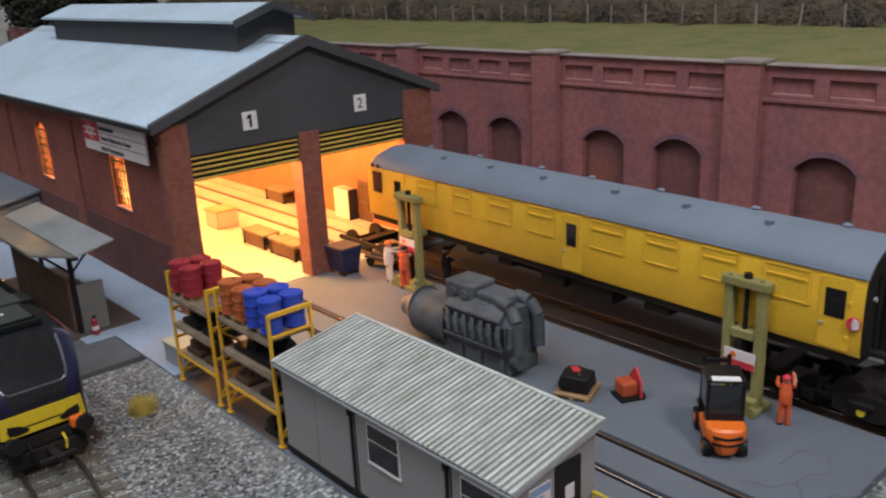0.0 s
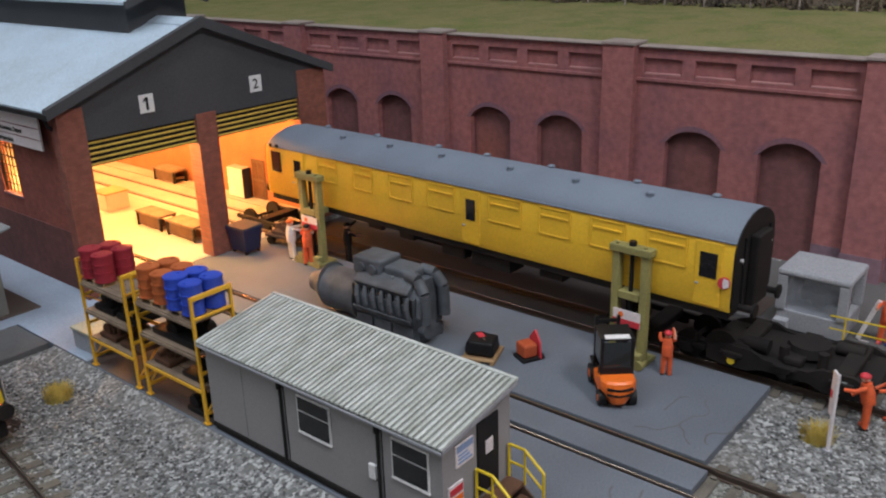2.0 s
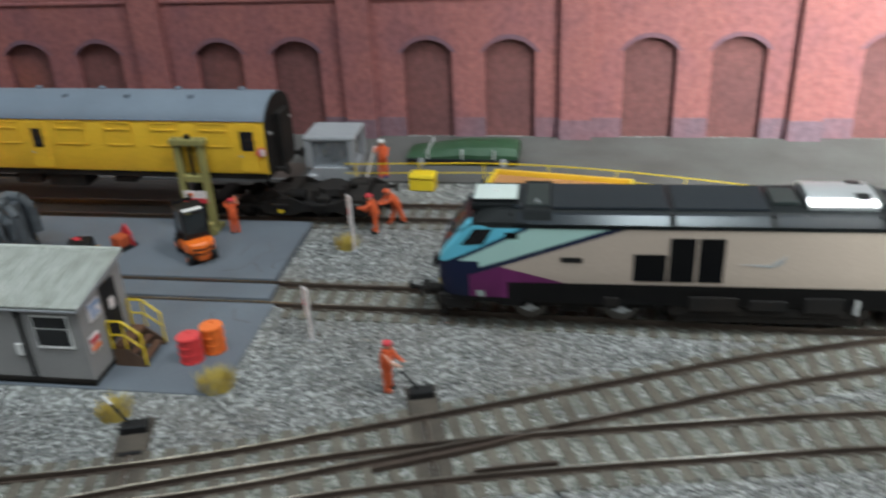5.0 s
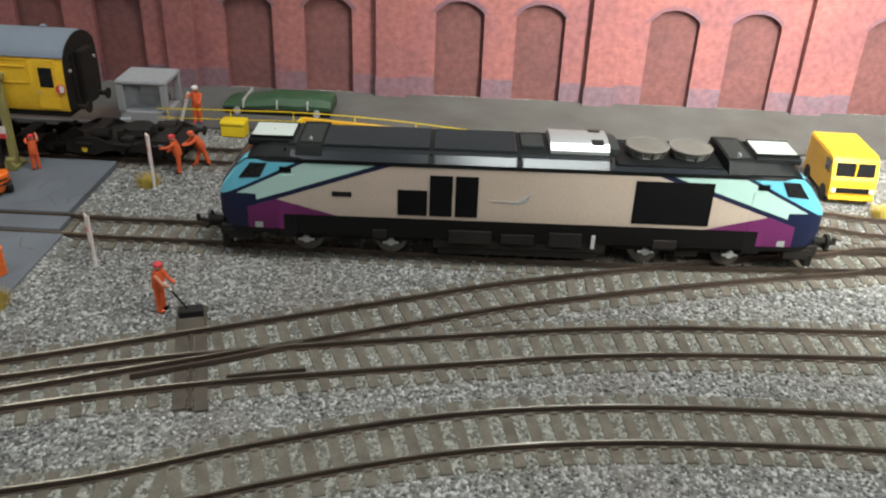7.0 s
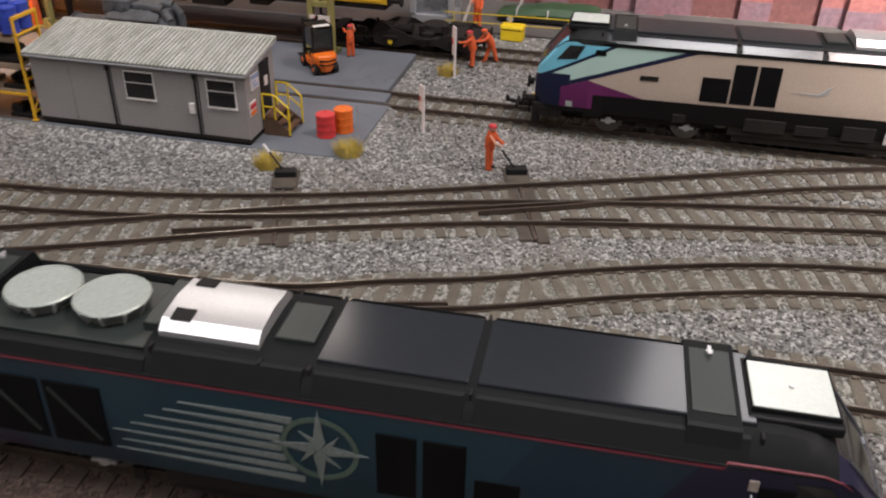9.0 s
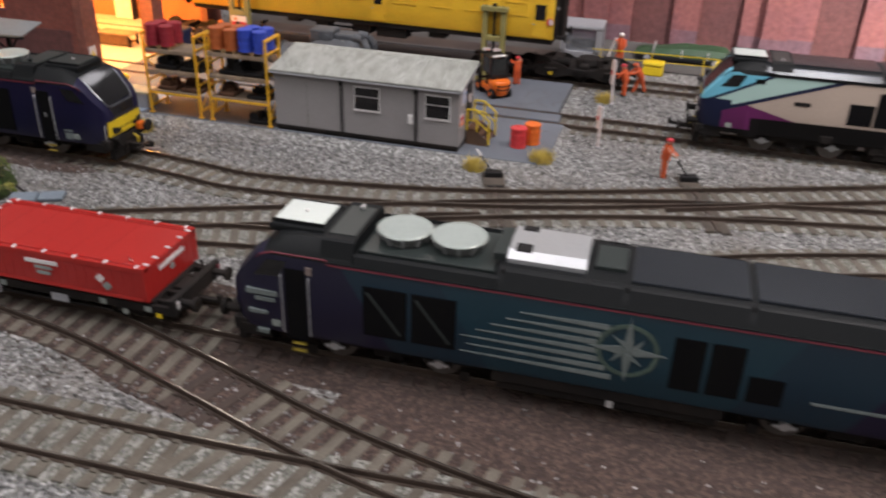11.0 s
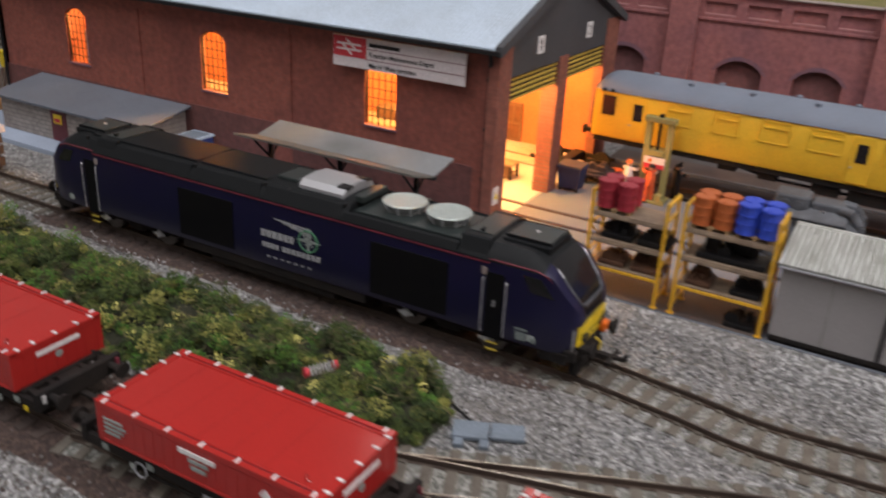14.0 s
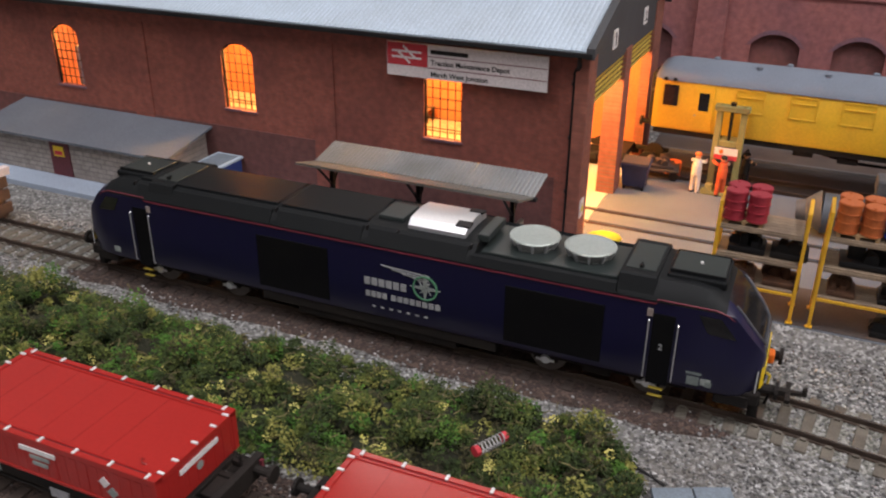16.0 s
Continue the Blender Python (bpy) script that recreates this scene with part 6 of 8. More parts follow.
body = part("body", Form().loft([[(x, y, z) for x, z in ring] for y in (EY[-1], EY[1])]), COACH_YELLOW, coach, smooth=30)
roof_pts = [(17.5, 57.2), (17.0, 58.8), (14.6, 61.6), (10.5, 64.2), (5.5, 66.0), (0, 66.6)]
roof_ring = roof_pts + [(-x, z) for x, z in roof_pts[-2::-1]]
rings = []
for y, k, drop in ((-CL - 0.4, 0.985, 0.3), (-CL + 1.5, 1, 0), (CL - 13, 1, 0), (CL - 8.5, 0.99, 1.0), (CL - 5.5, 0.96, 3.0), (CL - 4.0, 0.9, 6.0)):
    rings.append([(x * k, y, 57.2 + (z - 57.2) * (1 - drop / 12)) for x, z in roof_ring])
roof = part("roof", Form().loft(rings), COACH_GREY, coach, "matt grey roof with ventilators", smooth=40)
part("gutter_strip", Form().box(-17.9, -17.2, -CL, CL - 8, 57.0, 57.6, 0.1), COACH_GREY, roof)
for i, y in enumerate((-118, -96, -84, -62, -42, -28, -6, 12, 24, 46, 66, 80, 104)):
    x = -6.5 if i % 2 else 5.0
    part("roof_vent", Form().cyl((x, y, 64.6), (x, y, 66.8), 1.7, 1.4, seg=10).cyl((x, y, 66.8), (x, y, 67.3), 1.9, 1.2, seg=10), COACH_GREY, roof, "round roof ventilator")
for y0, y1 in ((74, 88), (48, 61), (21, 36), (-5, 11), (-42, -25), (-67, -52), (-92, -77), (-118, -102)):
    pane = part("plated_window", Form().box(-18.35, -17.9, y0, y1, 44.6, 56.0, 0.25), COACH_YELLOW, body, "plated-over window panel")
    part("panel_frame", Form().box(-18.6, -18.2, y0 - 0.4, y1 + 0.4, 55.6, 56.3, 0.1).box(-18.6, -18.2, y0 - 0.4, y1 + 0.4, 44.2, 44.9, 0.1).box(-18.6, -18.2, y0 - 0.4, y0 + 0.3, 44.2, 56.3, 0.1).box(-18.6, -18.2, y1 - 0.3, y1 + 0.4, 44.2, 56.3, 0.1), COACH_YELLOW, pane)
    part("vent_strip", Form().box(-18.75, -18.3, y0 + 1, y1 - 1, 52.2, 53.0, 0.1), COACH_YELLOW, pane)
for y, tall in ((104.5, 1), (-14.8, 1), (-127, 1)):
    door = part("door", Form().box(-18.5, -18.0, y - 5.2, y + 5.2, 31.5, 56.4, 0.2), COACH_YELLOW, body, "yellow carriage door")
    w = 2.7 if y > -100 else 3.4
    part("door_window", Form().box(-18.75, -18.4, y - w, y + w, 42.6, 52.4, 0.2), DARK_GLASS, door, "black door window")
    part("door_hinge", Form().box(-18.9, -18.4, y - 5.0, y - 4.2, 36, 37).box(-18.9, -18.4, y - 5.0, y - 4.2, 48, 49), COACH_YELLOW, door)
    part("door_handle", Form().box(-19.0, -18.4, y + 3.4, y + 4.6, 39.5, 40.2), LOGO_GREY, door)
part("window", Form().box(-18.5, -18.0, 118.5, 126.5, 43.5, 55.0, 0.3), DARK_GLASS, body, "small dark cab window")
for y in (121, 126):
    part("marker_light", Form().cyl((-18.0, y, 58.0), (-18.7, y, 58.0), 1.1, seg=10), BLACK, body)
for e in (-1, 1):
    end = part("end_wall", Form().prism([(x * 0.985, 30.6 + (z - 30.4) * 0.99) for x, z in side_pts] + [(x * 0.97, z - 0.4) if e < 0 else (x * 0.88, 57.2 + (z - 57.2) * 0.45) for x, z in roof_ring[1:-1]] + [(-x * 0.985, 30.6 + (z - 30.4) * 0.99) for x, z in side_pts[::-1]], "y", EY[e], EY[e] + e * 0.9), UNDER, coach, "black end wall")
    part("gangway", Form().box(-6.5, 6.5, *sorted((EY[e] + e * 0.8, EY[e] + e * 4.5)), 30, 58, 0.8), UNDER, end, "black corridor connection")
    for s in (-1, 1):
        part("end_pipe", Form().path([(s * 11, EY[e] + e * 1.4, 31), (s * 11, EY[e] + e * 1.4, 58)], 0.5, 6), BLACK, end)
        part("lamp_iron", Form().cyl((s * 13.5, EY[e] + e * 0.8, 50), (s * 13.5, EY[e] + e * 1.8, 50), 0.8, seg=8), RAIL_WHITE, end, "small white fitting")
        part("buffer", Form().cyl((s * 11.4, EY[e], 31), (s * 11.4, EY[e] + e * 7, 31), 1.3, seg=10).cyl((s * 11.4, EY[e] + e * 6.4, 31), (s * 11.4, EY[e] + e * 7.4, 31), 2.8, seg=12), UNDER, coach)
part("underframe", Form().box(-16.6, 16.6, -CL + 1, CL - 5.5, 27.0, 30.5, 0.2), UNDER, coach, "black underframe")
for y0, y1, z0 in ((-8, 6, 21), (-34, -12, 20), (24, 34, 23), (-62, -50, 23), (46, 56, 24)):
    part("equipment_box", Form().box(-15, -4, y0, y1, z0, 28.6, 0.4), UNDER, coach, "black underfloor equipment box")
for s in (-1, 1):
    part("truss", Form().path([(s * 9, -62, 28.4), (s * 9, -24, 22.5), (s * 9, 26, 22.5), (s * 9, 62, 28.4)], 0.8, 6), UNDER, coach)
disc = part("warning_board", Form().cyl((-18.3, -133.4, 42.0), (-18.9, -133.6, 42.0), 2.3, seg=16), SIGN_RED, coach, "small red and white limited-clearance disc")
part("white_half", Form().prism([(-133.5, 44.0), (-135.4, 43.2), (-135.4, 40.8), (-133.5, 40.0), (-133.0, 42.0)], "x", -19.15, -18.85), OFF_WHITE, disc)


def bogie_set(m, paint=RUST, label="rust-brown carriage bogie standing loose on the rails"):
    ob = thing("carriage_bogie", label, "bogie", m, "loose bogies")
    for s in (-1, 1):
        frame_side = part("side_frame", Form().box(s * 12 - 1, s * 12 + 1, -24, 24, 6, 8.6, 0.4).box(s * 12 - 1, s * 12 + 1, -6, 6, 3.4, 6.2, 0.4), paint, ob)
        for wy in (-16, 16):
            part("wheel", Form().cyl((s * 7.7, wy, 6), (s * 9.7, wy, 6), 6, seg=18), paint, ob, smooth=30)
            part("axle_box", Form().box(s * 12.8 - 1.2, s * 12.8 + 1.2, wy - 2.6, wy + 2.6, 4, 8.4, 0.4), paint, frame_side)
    part("bolster", Form().box(-12, 12, -3.5, 3.5, 6.5, 10, 0.5), paint, ob)
    for wy in (-16, 16):
        part("axle", Form().cyl((-8, wy, 6), (8, wy, 6), 1.0, seg=8), paint, ob)
    return ob


bogie_set(at(303, 396, 0, 0), UNDER, "dark brown carriage bogie standing loose on the rails")
bogie_set(at(302, 148, 0, 0), UNDER, "oily black carriage bogie standing loose on the rails")


def lifting_jack(m, sign_z):
    ob = thing("lifting_jack", "olive-green electric lifting jack under the carriage side", "lifting jack", m, "carriage lifting jacks")
    part("base_plate", Form().box(-6, 7, -9, 9, 0, 2, 0.3), OLIVE, ob)
    for s in (-1, 1):
        part("column", Form().box(-1.8, 1.8, s * 6.2 - 1.6, s * 6.2 + 1.6, 2, 47, 0.3), OLIVE, ob)
        part("wheel", Form().cyl((-6.5, s * 8, 2), (-5, s * 8, 2), 2, seg=12), OLIVE, ob)
        part("motor_foot", Form().box(-5.5, -2, s * 6 - 2, s * 6 + 2, 2, 6, 0.5), OLIVE, ob)
    head = part("head_beam", Form().box(-2.6, 2.6, -9, 9, 46, 49.2, 0.5), OLIVE, ob)
    part("motor", Form().cyl((0, 0, 49), (0, 0, 51), 1.5, seg=10), BLACK, head)
    for s in (-1, 1):
        part("bolt_head", Form().cyl((-1, s * 6, 49), (-1, s * 6, 50), 0.9, seg=6), OLIVE, head)
    part("lifting_screw", Form().cyl((0, 0, 2), (0, 0, 47), 0.9, seg=8), BLACK, ob, "dark lifting screw")
    part("carriage_arm", Form().box(-2.2, 9, -4.4, 4.4, 27, 30.2, 0.3), OLIVE, ob)
    plate = part("safety_sign", Form().box(-2.5, -2.1, -6, 6, sign_z, sign_z + 6.5), OFF_WHITE, ob, "white and red safety sign plate")
    part("sign_band", Form().box(-2.65, -2.45, -6, 6, sign_z, sign_z + 2.6), SIGN_RED, plate)
    part("sign_dot", Form().cyl((-2.5, 2.5, sign_z + 4.4), (-2.7, 2.5, sign_z + 4.4), 1.2, seg=10), ORANGE, plate)
    return ob


lifting_jack(at(276.5, 336, 0, -1.7), 20)
lifting_jack(at(275.0, 150.5, 0, -1.7), 16)

# ---- site hut ----
hut = thing("site_hut", "grey portable site hut with a ribbed pale roof and white-framed windows", "site hut")
HX0, HX1, HY0, HY1 = 142.2, 174.0, 137.4, 243.6
walls = part("wall_shell", Form().prism([(HX0, 2.6), (HX1, 2.6), (HX1, 38.6), (HX0, 33.6)], "y", HY0, HY1), HUT_GREY, hut)
part("skirt", Form().box(HX0 + 0.4, HX1 - 0.4, HY0 + 0.4, HY1 - 0.4, 0, 2.7), UNDER, hut, "dark base skirt")
part("floor_bearer", Form().box(HX0 - 0.5, HX0 + 0.4, HY0, HY1, 1.4, 3.2, 0.2), UNDER, hut)
hut_roof = part("roof", Form().prism([(HX0 - 2.0, 33.4), (HX1 + 1.6, 39.2), (HX1 + 1.6, 40.4), (HX0 - 2.0, 34.6)], "y", HY0 - 1.8, HY1 + 1.8), HUT_ROOF, hut, "weathered grey-green roof with pale ribs")
rib_mesh = mesh_of("roof_rib", Form().prism([(HX0 - 2.2, 34.5), (HX1 + 1.7, 40.35), (HX1 + 1.7, 40.95), (HX0 - 2.2, 35.1)], "y", -0.52, 0.52), RIB_WHITE)
for i in range(53):
    rib = new("roof_rib", rib_mesh)
    rib.parent = hut_roof
    rib.matrix_basis = at(0, HY0 - 1.1 + (HY1 - HY0 + 2.2) * i / 52, 0)
part("ridge_flashing", Form().box(HX1 + 0.6, HX1 + 2.0, HY0 - 1.9, HY1 + 1.9, 40.2, 41.1, 0.2), RIB_WHITE, hut_roof)
part("fascia", Form().prism([(HX0 - 2.0, 33.0), (HX1 + 1.6, 38.8), (HX1 + 1.6, 40.2), (HX0 - 2.0, 34.5)], "y", HY0 - 1.9, HY0 - 1.2), CAB_GREY, hut)
part("fascia", Form().prism([(HX0 - 2.0, 33.0), (HX1 + 1.6, 38.8), (HX1 + 1.6, 40.2), (HX0 - 2.0, 34.5)], "y", HY1 + 1.2, HY1 + 1.9), CAB_GREY, hut)
part("gutter", Form().box(HX0 - 2.3, HX0 - 1.2, HY0 - 1.5, HY1 + 1.5, 32.8, 33.8, 0.2), CAB_GREY, hut)
for y in (161.2, 203.8):
    part("downpipe", Form().path([(HX0 - 1.2, y, 33), (HX0 - 0.6, y, 31), (HX0 - 0.6, y, 3)], 0.55, 6).cyl((HX0 - 0.8, y, 30), (HX0 - 0.8, y, 32.6), 1.0, seg=8), BLACK, hut, "black downpipe")
    part("panel_joint", Form().box(HX0 - 0.12, HX0 + 0.3, y - 1.4, y - 1.0, 3, 33.4), BLACK, walls)
part("panel_joint", Form().box(HX0 - 0.08, HX0 + 0.3, 224, 224.3, 3, 33.4), HUT_ROOF, walls)
for y0, y1 in ((181.4, 196.2), (142.0, 156.0)):
    win = part("window", Form().box(HX0 - 0.5, HX0 + 0.4, y0, y1, 17.2, 30.4).box(HX0 - 0.7, HX0 + 0.4, y0 - 0.2, y1 + 0.2, 16.7, 17.3), WHITE, hut, "white-framed window")
    part("pane", Form().box(HX0 - 0.66, HX0 - 0.4, y0 + 0.55, y1 - 0.55, 25.3, 29.8), DARK_GLASS, win)
    part("pane", Form().box(HX0 - 0.66, HX0 - 0.4, y0 + 0.55, y1 - 0.55, 17.8, 24.7), DARK_GLASS, win)
part("meter_box", Form().box(HX0 - 1.0, HX0 + 0.2, 162.6, 165.4, 13, 18, 0.3), WHITE, hut, "small white meter box")
hut_door = part("door", Form().box(157.5, 167.5, HY0 - 0.6, HY0 + 0.3, 9.5, 33.5, 0.1), BLACK, hut, "dark hut door")
part("door_notice", Form().box(161, 164.5, HY0 - 0.8, HY0 - 0.55, 22, 26.5), OFF_WHITE, hut_door, "small white notice")
board = part("notice", Form().box(147.6, 155.6, HY0 - 0.5, HY0 + 0.1, 24.2, 31.2), OFF_WHITE, hut, "white and blue site notice")
part("notice_band", Form().box(148, 155.2, HY0 - 0.7, HY0 - 0.45, 29, 31), PALE_BLUE, board)
for k in range(3):
    part("lettering", Form().box(148.6, 154.6 - k, HY0 - 0.7, HY0 - 0.45, 25.2 + 1.2 * k, 25.8 + 1.2 * k), PALE_BLUE, board, "lettering bar")
poster = part("poster", Form().box(144.2, 150.6, HY0 - 0.5, HY0 + 0.1, 13.0, 19.5), OFF_WHITE, hut, "small hazard poster")
part("poster_band", Form().box(144.6, 150.2, HY0 - 0.7, HY0 - 0.45, 13.6, 15.4), ORANGE, poster)
part("poster_band", Form().box(144.6, 150.2, HY0 - 0.7, HY0 - 0.45, 16.4, 18.6), SIGN_RED, poster)
steps = thing("access_steps", "brown access steps with yellow handrails at the hut door", "steps", at(163, 137, 0.02))
part("landing", Form().box(-7, 9, -6.5, -0.4, 7.6, 8.8, 0.2), RUST, steps)
for k in range(2):
    part("tread", Form().box(-6.5, 7, -9.8 - 3.4 * k, -6.4 - 3.4 * k, 5.0 - 2.6 * k, 5.9 - 2.6 * k, 0.2), RUST, steps)
part("side_plate", Form().prism([(-0.5, 0), (-13.4, 0), (-13.4, 2.4), (-6.5, 7.6), (-0.5, 7.6)], "x", -7.2, -6.6), BROWN_WOOD, steps)
part("side_plate", Form().prism([(-0.5, 0), (-13.4, 0), (-13.4, 2.4), (-6.5, 7.6), (-0.5, 7.6)], "x", 8.4, 9.0), BROWN_WOOD, steps)
for x in (-7.2, 9.0):
    part("handrail", Form().path([(x, -0.8, 8), (x, -0.8, 20), (x, -6.5, 20), (x, -13.2, 14.5), (x, -13.2, 1)], 0.5, 6).path([(x, -0.8, 14), (x, -6.5, 14), (x, -13.2, 8.5)], 0.4, 6).path([(x, -6.5, 8), (x, -6.5, 20)], 0.4, 6), WARN_YELLOW, steps, "yellow tubular handrail")

# ---- drums ----


def drum(mat, label, m, group, tall=11.6):
    ob = thing("oil_drum", label, "oil drum", m, group)
    body = Form().cyl((0, 0, 0), (0, 0, tall), 4.3, seg=20)
    part("drum_body", body, mat, ob, smooth=40)
    for z in (0.5, tall * 0.36, tall * 0.66, tall - 0.55):
        part("hoop", Form().cyl((0, 0, z - 0.3), (0, 0, z + 0.3), 4.6, seg=20), mat, ob, smooth=40)
    part("bung", Form().cyl((2.2, 1, tall), (2.2, 1, tall + 0.35), 0.8, seg=8), mat, ob)
    return ob


drum(DRUM_BRIGHT, "bright red oil drum standing on the apron by the hut", at(162.2, 108.4, 0.02), "drums by the hut", 11)
drum(DRUM_VIVID, "orange oil drum standing on the apron by the hut", at(169.5, 102.2, 0.02), "drums by the hut", 11.4)

# ---- storage racks ----


SLIM = Matrix.Diagonal((0.70, 1, 1, 1))
SMALL = Matrix.Scale(0.95, 4)


def rack(label, m, deep=38.0):
    end = deep - 0.8
    ext = (0.8, end)
    ob = thing("storage_rack", label, "pallet rack", m, "yellow pallet racks")
    for x in (0.8, 24.2):
        for y in (0.8, end):
            post = part("upright", Form().box(x - 0.7, x + 0.7, y - 0.65, y + 0.65, 0, 49.5 if y in ext else 40, 0.15), YELLOW, ob)
            part("foot", Form().box(x - 1.3, x + 1.3, y - 1.3, y + 1.3, 0, 0.6), YELLOW, post)
    for y in (0.8, end):
        for z in (4, 20, 33):
            part("brace", Form().box(1, 24, y - 0.4, y + 0.4, z - 0.6, z + 0.6, 0.1), YELLOW, ob)
    for y in ext:
        for z0, z1 in ((4, 20), (33, 20)):
            part("diagonal", Form().path([(1, y, z0), (24, y, z1)], 0.42, 6), YELLOW, ob)
        part("end_rail", Form().box(0.4, 24.6, y - 0.7, y + 0.7, 47.9, 49.5, 0.2).box(0.4, 24.6, y - 0.5, y + 0.5, 40.4, 41.4, 0.2), YELLOW, ob)
    for z in (13.6, 26.4, 39.0):
        for x in (0.5, 24.5):
            part("beam", Form().box(x - 0.6, x + 0.6, 1.6, deep - 1.6, z - 1.3, z, 0.15), YELLOW if z < 20 or x > 10 else RACK_WOOD, ob)
        for k in range(6):
            part("shelf_plank", Form().box(0.5 + 4.1 * k, 4.35 + 4.1 * k, 1.7, deep - 1.7, z, z + 0.7, 0.1), RACK_WOOD, ob)
    return ob


rack("yellow steel pallet rack with timber shelves, beside the hut", at(141.2, 246.6, 0.36) @ SLIM)
rack("yellow steel pallet rack with timber shelves, red drums on top", at(141.2, 290.4, 0.36) @ SLIM @ Matrix.Diagonal((1, 1, 0.955, 1)), 34.0)


def pallet(m):
    ob = thing("pallet", "worn wooden pallet on the rack shelf", "pallet", m, "pallets on the racks")
    for k in range(5):
        part("board", Form().box(-8 + 3.4 * k, -5.6 + 3.4 * k, -8, 8, 1.2, 1.8), WOOD, ob)
    for y in (-7, 0, 7):
        part("bearer", Form().box(-8, 8, y - 0.8, y + 0.8, 0, 1.2), WOOD, ob)
    return ob


base = pallet(at(150, 273.8, 40.08) @ SMALL)
copy_thing(base, at(150, 256.4, 40.08) @ SMALL)
copy_thing(base, at(150, 314.5, 38.3) @ SMALL)
for paint, text, group, y, z, tall in (
    (DRUM_RED, "dark red oil drum on the top shelf of the rack", "dark red drums", 314.5, 40.05, 12.4),
    (DRUM_ORANGE, "rusty orange oil drum on the top shelf of the rack", "rusty orange drums", 273.8, 41.8, 12.4),
    (DRUM_BLUE, "blue plastic drum on the top shelf of the rack", "blue drums", 256.4, 41.8, 12.8)):
    first = drum(paint, text, at(145.6, y + 4.35, z) @ SMALL, group, tall)
    for dx, dy in ((0, -8.7), (8.7, 0), (8.7, -8.7)):
        copy_thing(first, at(145.6 + dx, y + 4.35 + dy, z, 40 * dx + 25 * dy) @ SMALL)


def scrap(name, label, m, seed, size, mat):
    """A heap of machine parts: discs, shafts and blocks in one casting."""
    rng = random.Random(seed)
    form = Form()
    a, b, c = size
    for _ in range(7):
        x, y = rng.uniform(-a, a) * 0.6, rng.uniform(-b, b) * 0.7
        if rng.random() < 0.5:
            form.cyl((x - 2, y, c * 0.45), (x + 2.4, y + rng.uniform(-1, 1), c * 0.45), c * rng.uniform(0.3, 0.48), seg=12)
        else:
            h = c * rng.uniform(0.5, 1.0)
            form.box(x - a * 0.35, x + a * 0.35, y - b * 0.22, y + b * 0.22, 0, h, 0.5)
    form.box(-a, a, -b, b, 0, c * 0.3, 0.4)
    return solid(name, form, mat, label, "machine part", m, "machine parts on the racks", smooth=30)


for k, (y, z, b, mat, text) in enumerate((
    (312, 27.65, 7, BLACK, "black machine part on a rack shelf"), (296, 27.65, 7, UNDER, "oily black machine part on a rack shelf"),
    (264, 27.65, 14, BLACK, "long black engine part lying on a rack shelf"), (313, 14.8, 6, RUST, "rusty brown casting on a rack shelf"),
    (297, 14.8, 7, RUST, "rusty brown gearbox on a rack shelf"), (275, 14.8, 5, RUST, "rusty brown flange on a rack shelf"),
    (256, 14.8, 6, BLACK, "black machine part on the lower rack shelf"), (256, 0.4, 6, BLACK, "black machine part on the ground under the rack"))):
    scrap("machine_part", text, at(149.8, y, z * (0.957 if y > 290 else 1.0), 0), 20 + k, (6.4, b, 8.0 if z > 20 else 7.0), mat)
bin_ob = thing("grit_bin", "pale stone-grey box with a lid beside the rack", "grit bin", at(151.5, 338, 0.32, 2))
part("box", Form().box(-6, 6, -9, 9, 0, 8.6, 0.4), CAB_GREY, bin_ob)
part("lid", Form().box(-6.5, 6.5, -9.5, 9.5, 8.6, 9.8, 0.3), CREAM, bin_ob, "cream lid")
solid("grit_sack", Form().ball((0, 0, 3), 6, 9, (1, 1.5, 0.55)), WARN_YELLOW, "yellow sack lying at the shed corner", "sack", at(184, 378, 0.1, 20), smooth=60)

# ---- the apron ----
engine = thing("diesel_engine", "large grey diesel engine casting with generator, standing on the apron", "diesel engine", at(242, 247, 0.02, 1) @ Matrix.Diagonal((0.85, 0.90, 0.87, 1)))
block = part("engine_block", Form().prism([(-9, 0), (9, 0), (11, 12), (11, 24), (6, 32), (-6, 32), (-11, 24), (-11, 12)], "y", -22, 18), ENGINE_GREY, engine)
part("sump", Form().box(-10, 10, -23, 19, 0, 7, 0.8), ENGINE_GREY, engine)
for s in (-1, 1):
    part("rocker_cover", Form().box(-4.5, 4.5, -19, 15, -2.4, 2.4, 1.0, turn=Matrix.Translation((s * 8.4, 0, 28)) @ Matrix.Rotation(s * radians(38), 4, "Y")), ENGINE_GREY, engine)
    for k in range(6):
        part("cylinder_cover", Form().box(s * 11 - 0.9, s * 11 + 0.9, -18 + 5.6 * k, -14.2 + 5.6 * k, 13, 21, 0.5), ENGINE_GREY, block)
        part("injector_pipe", Form().path([(s * 11.2, -16 + 5.6 * k, 21), (s * 11.0, -15.5 + 5.6 * k, 25), (s * 8.5, -15 + 5.6 * k, 28)], 0.6, 6), ENGINE_GREY, block)
    part("side_rail", Form().box(s * 11.2 - 0.7, s * 11.2 + 0.7, -20, 17, 10.2, 12.2, 0.3), ENGINE_GREY, block)
    part("exhaust_duct", Form().path([(s * 5.5, -14, 34), (s * 6.5, -21, 33), (s * 7.5, -25, 27), (s * 7.5, -25.5, 12)], 3.0, 10), ENGINE_GREY, engine, smooth=40)
top_box = part("charge_cooler", Form().box(-8.5, 8.5, 1, 19, 29, 38, 1.2), ENGINE_GREY, engine)
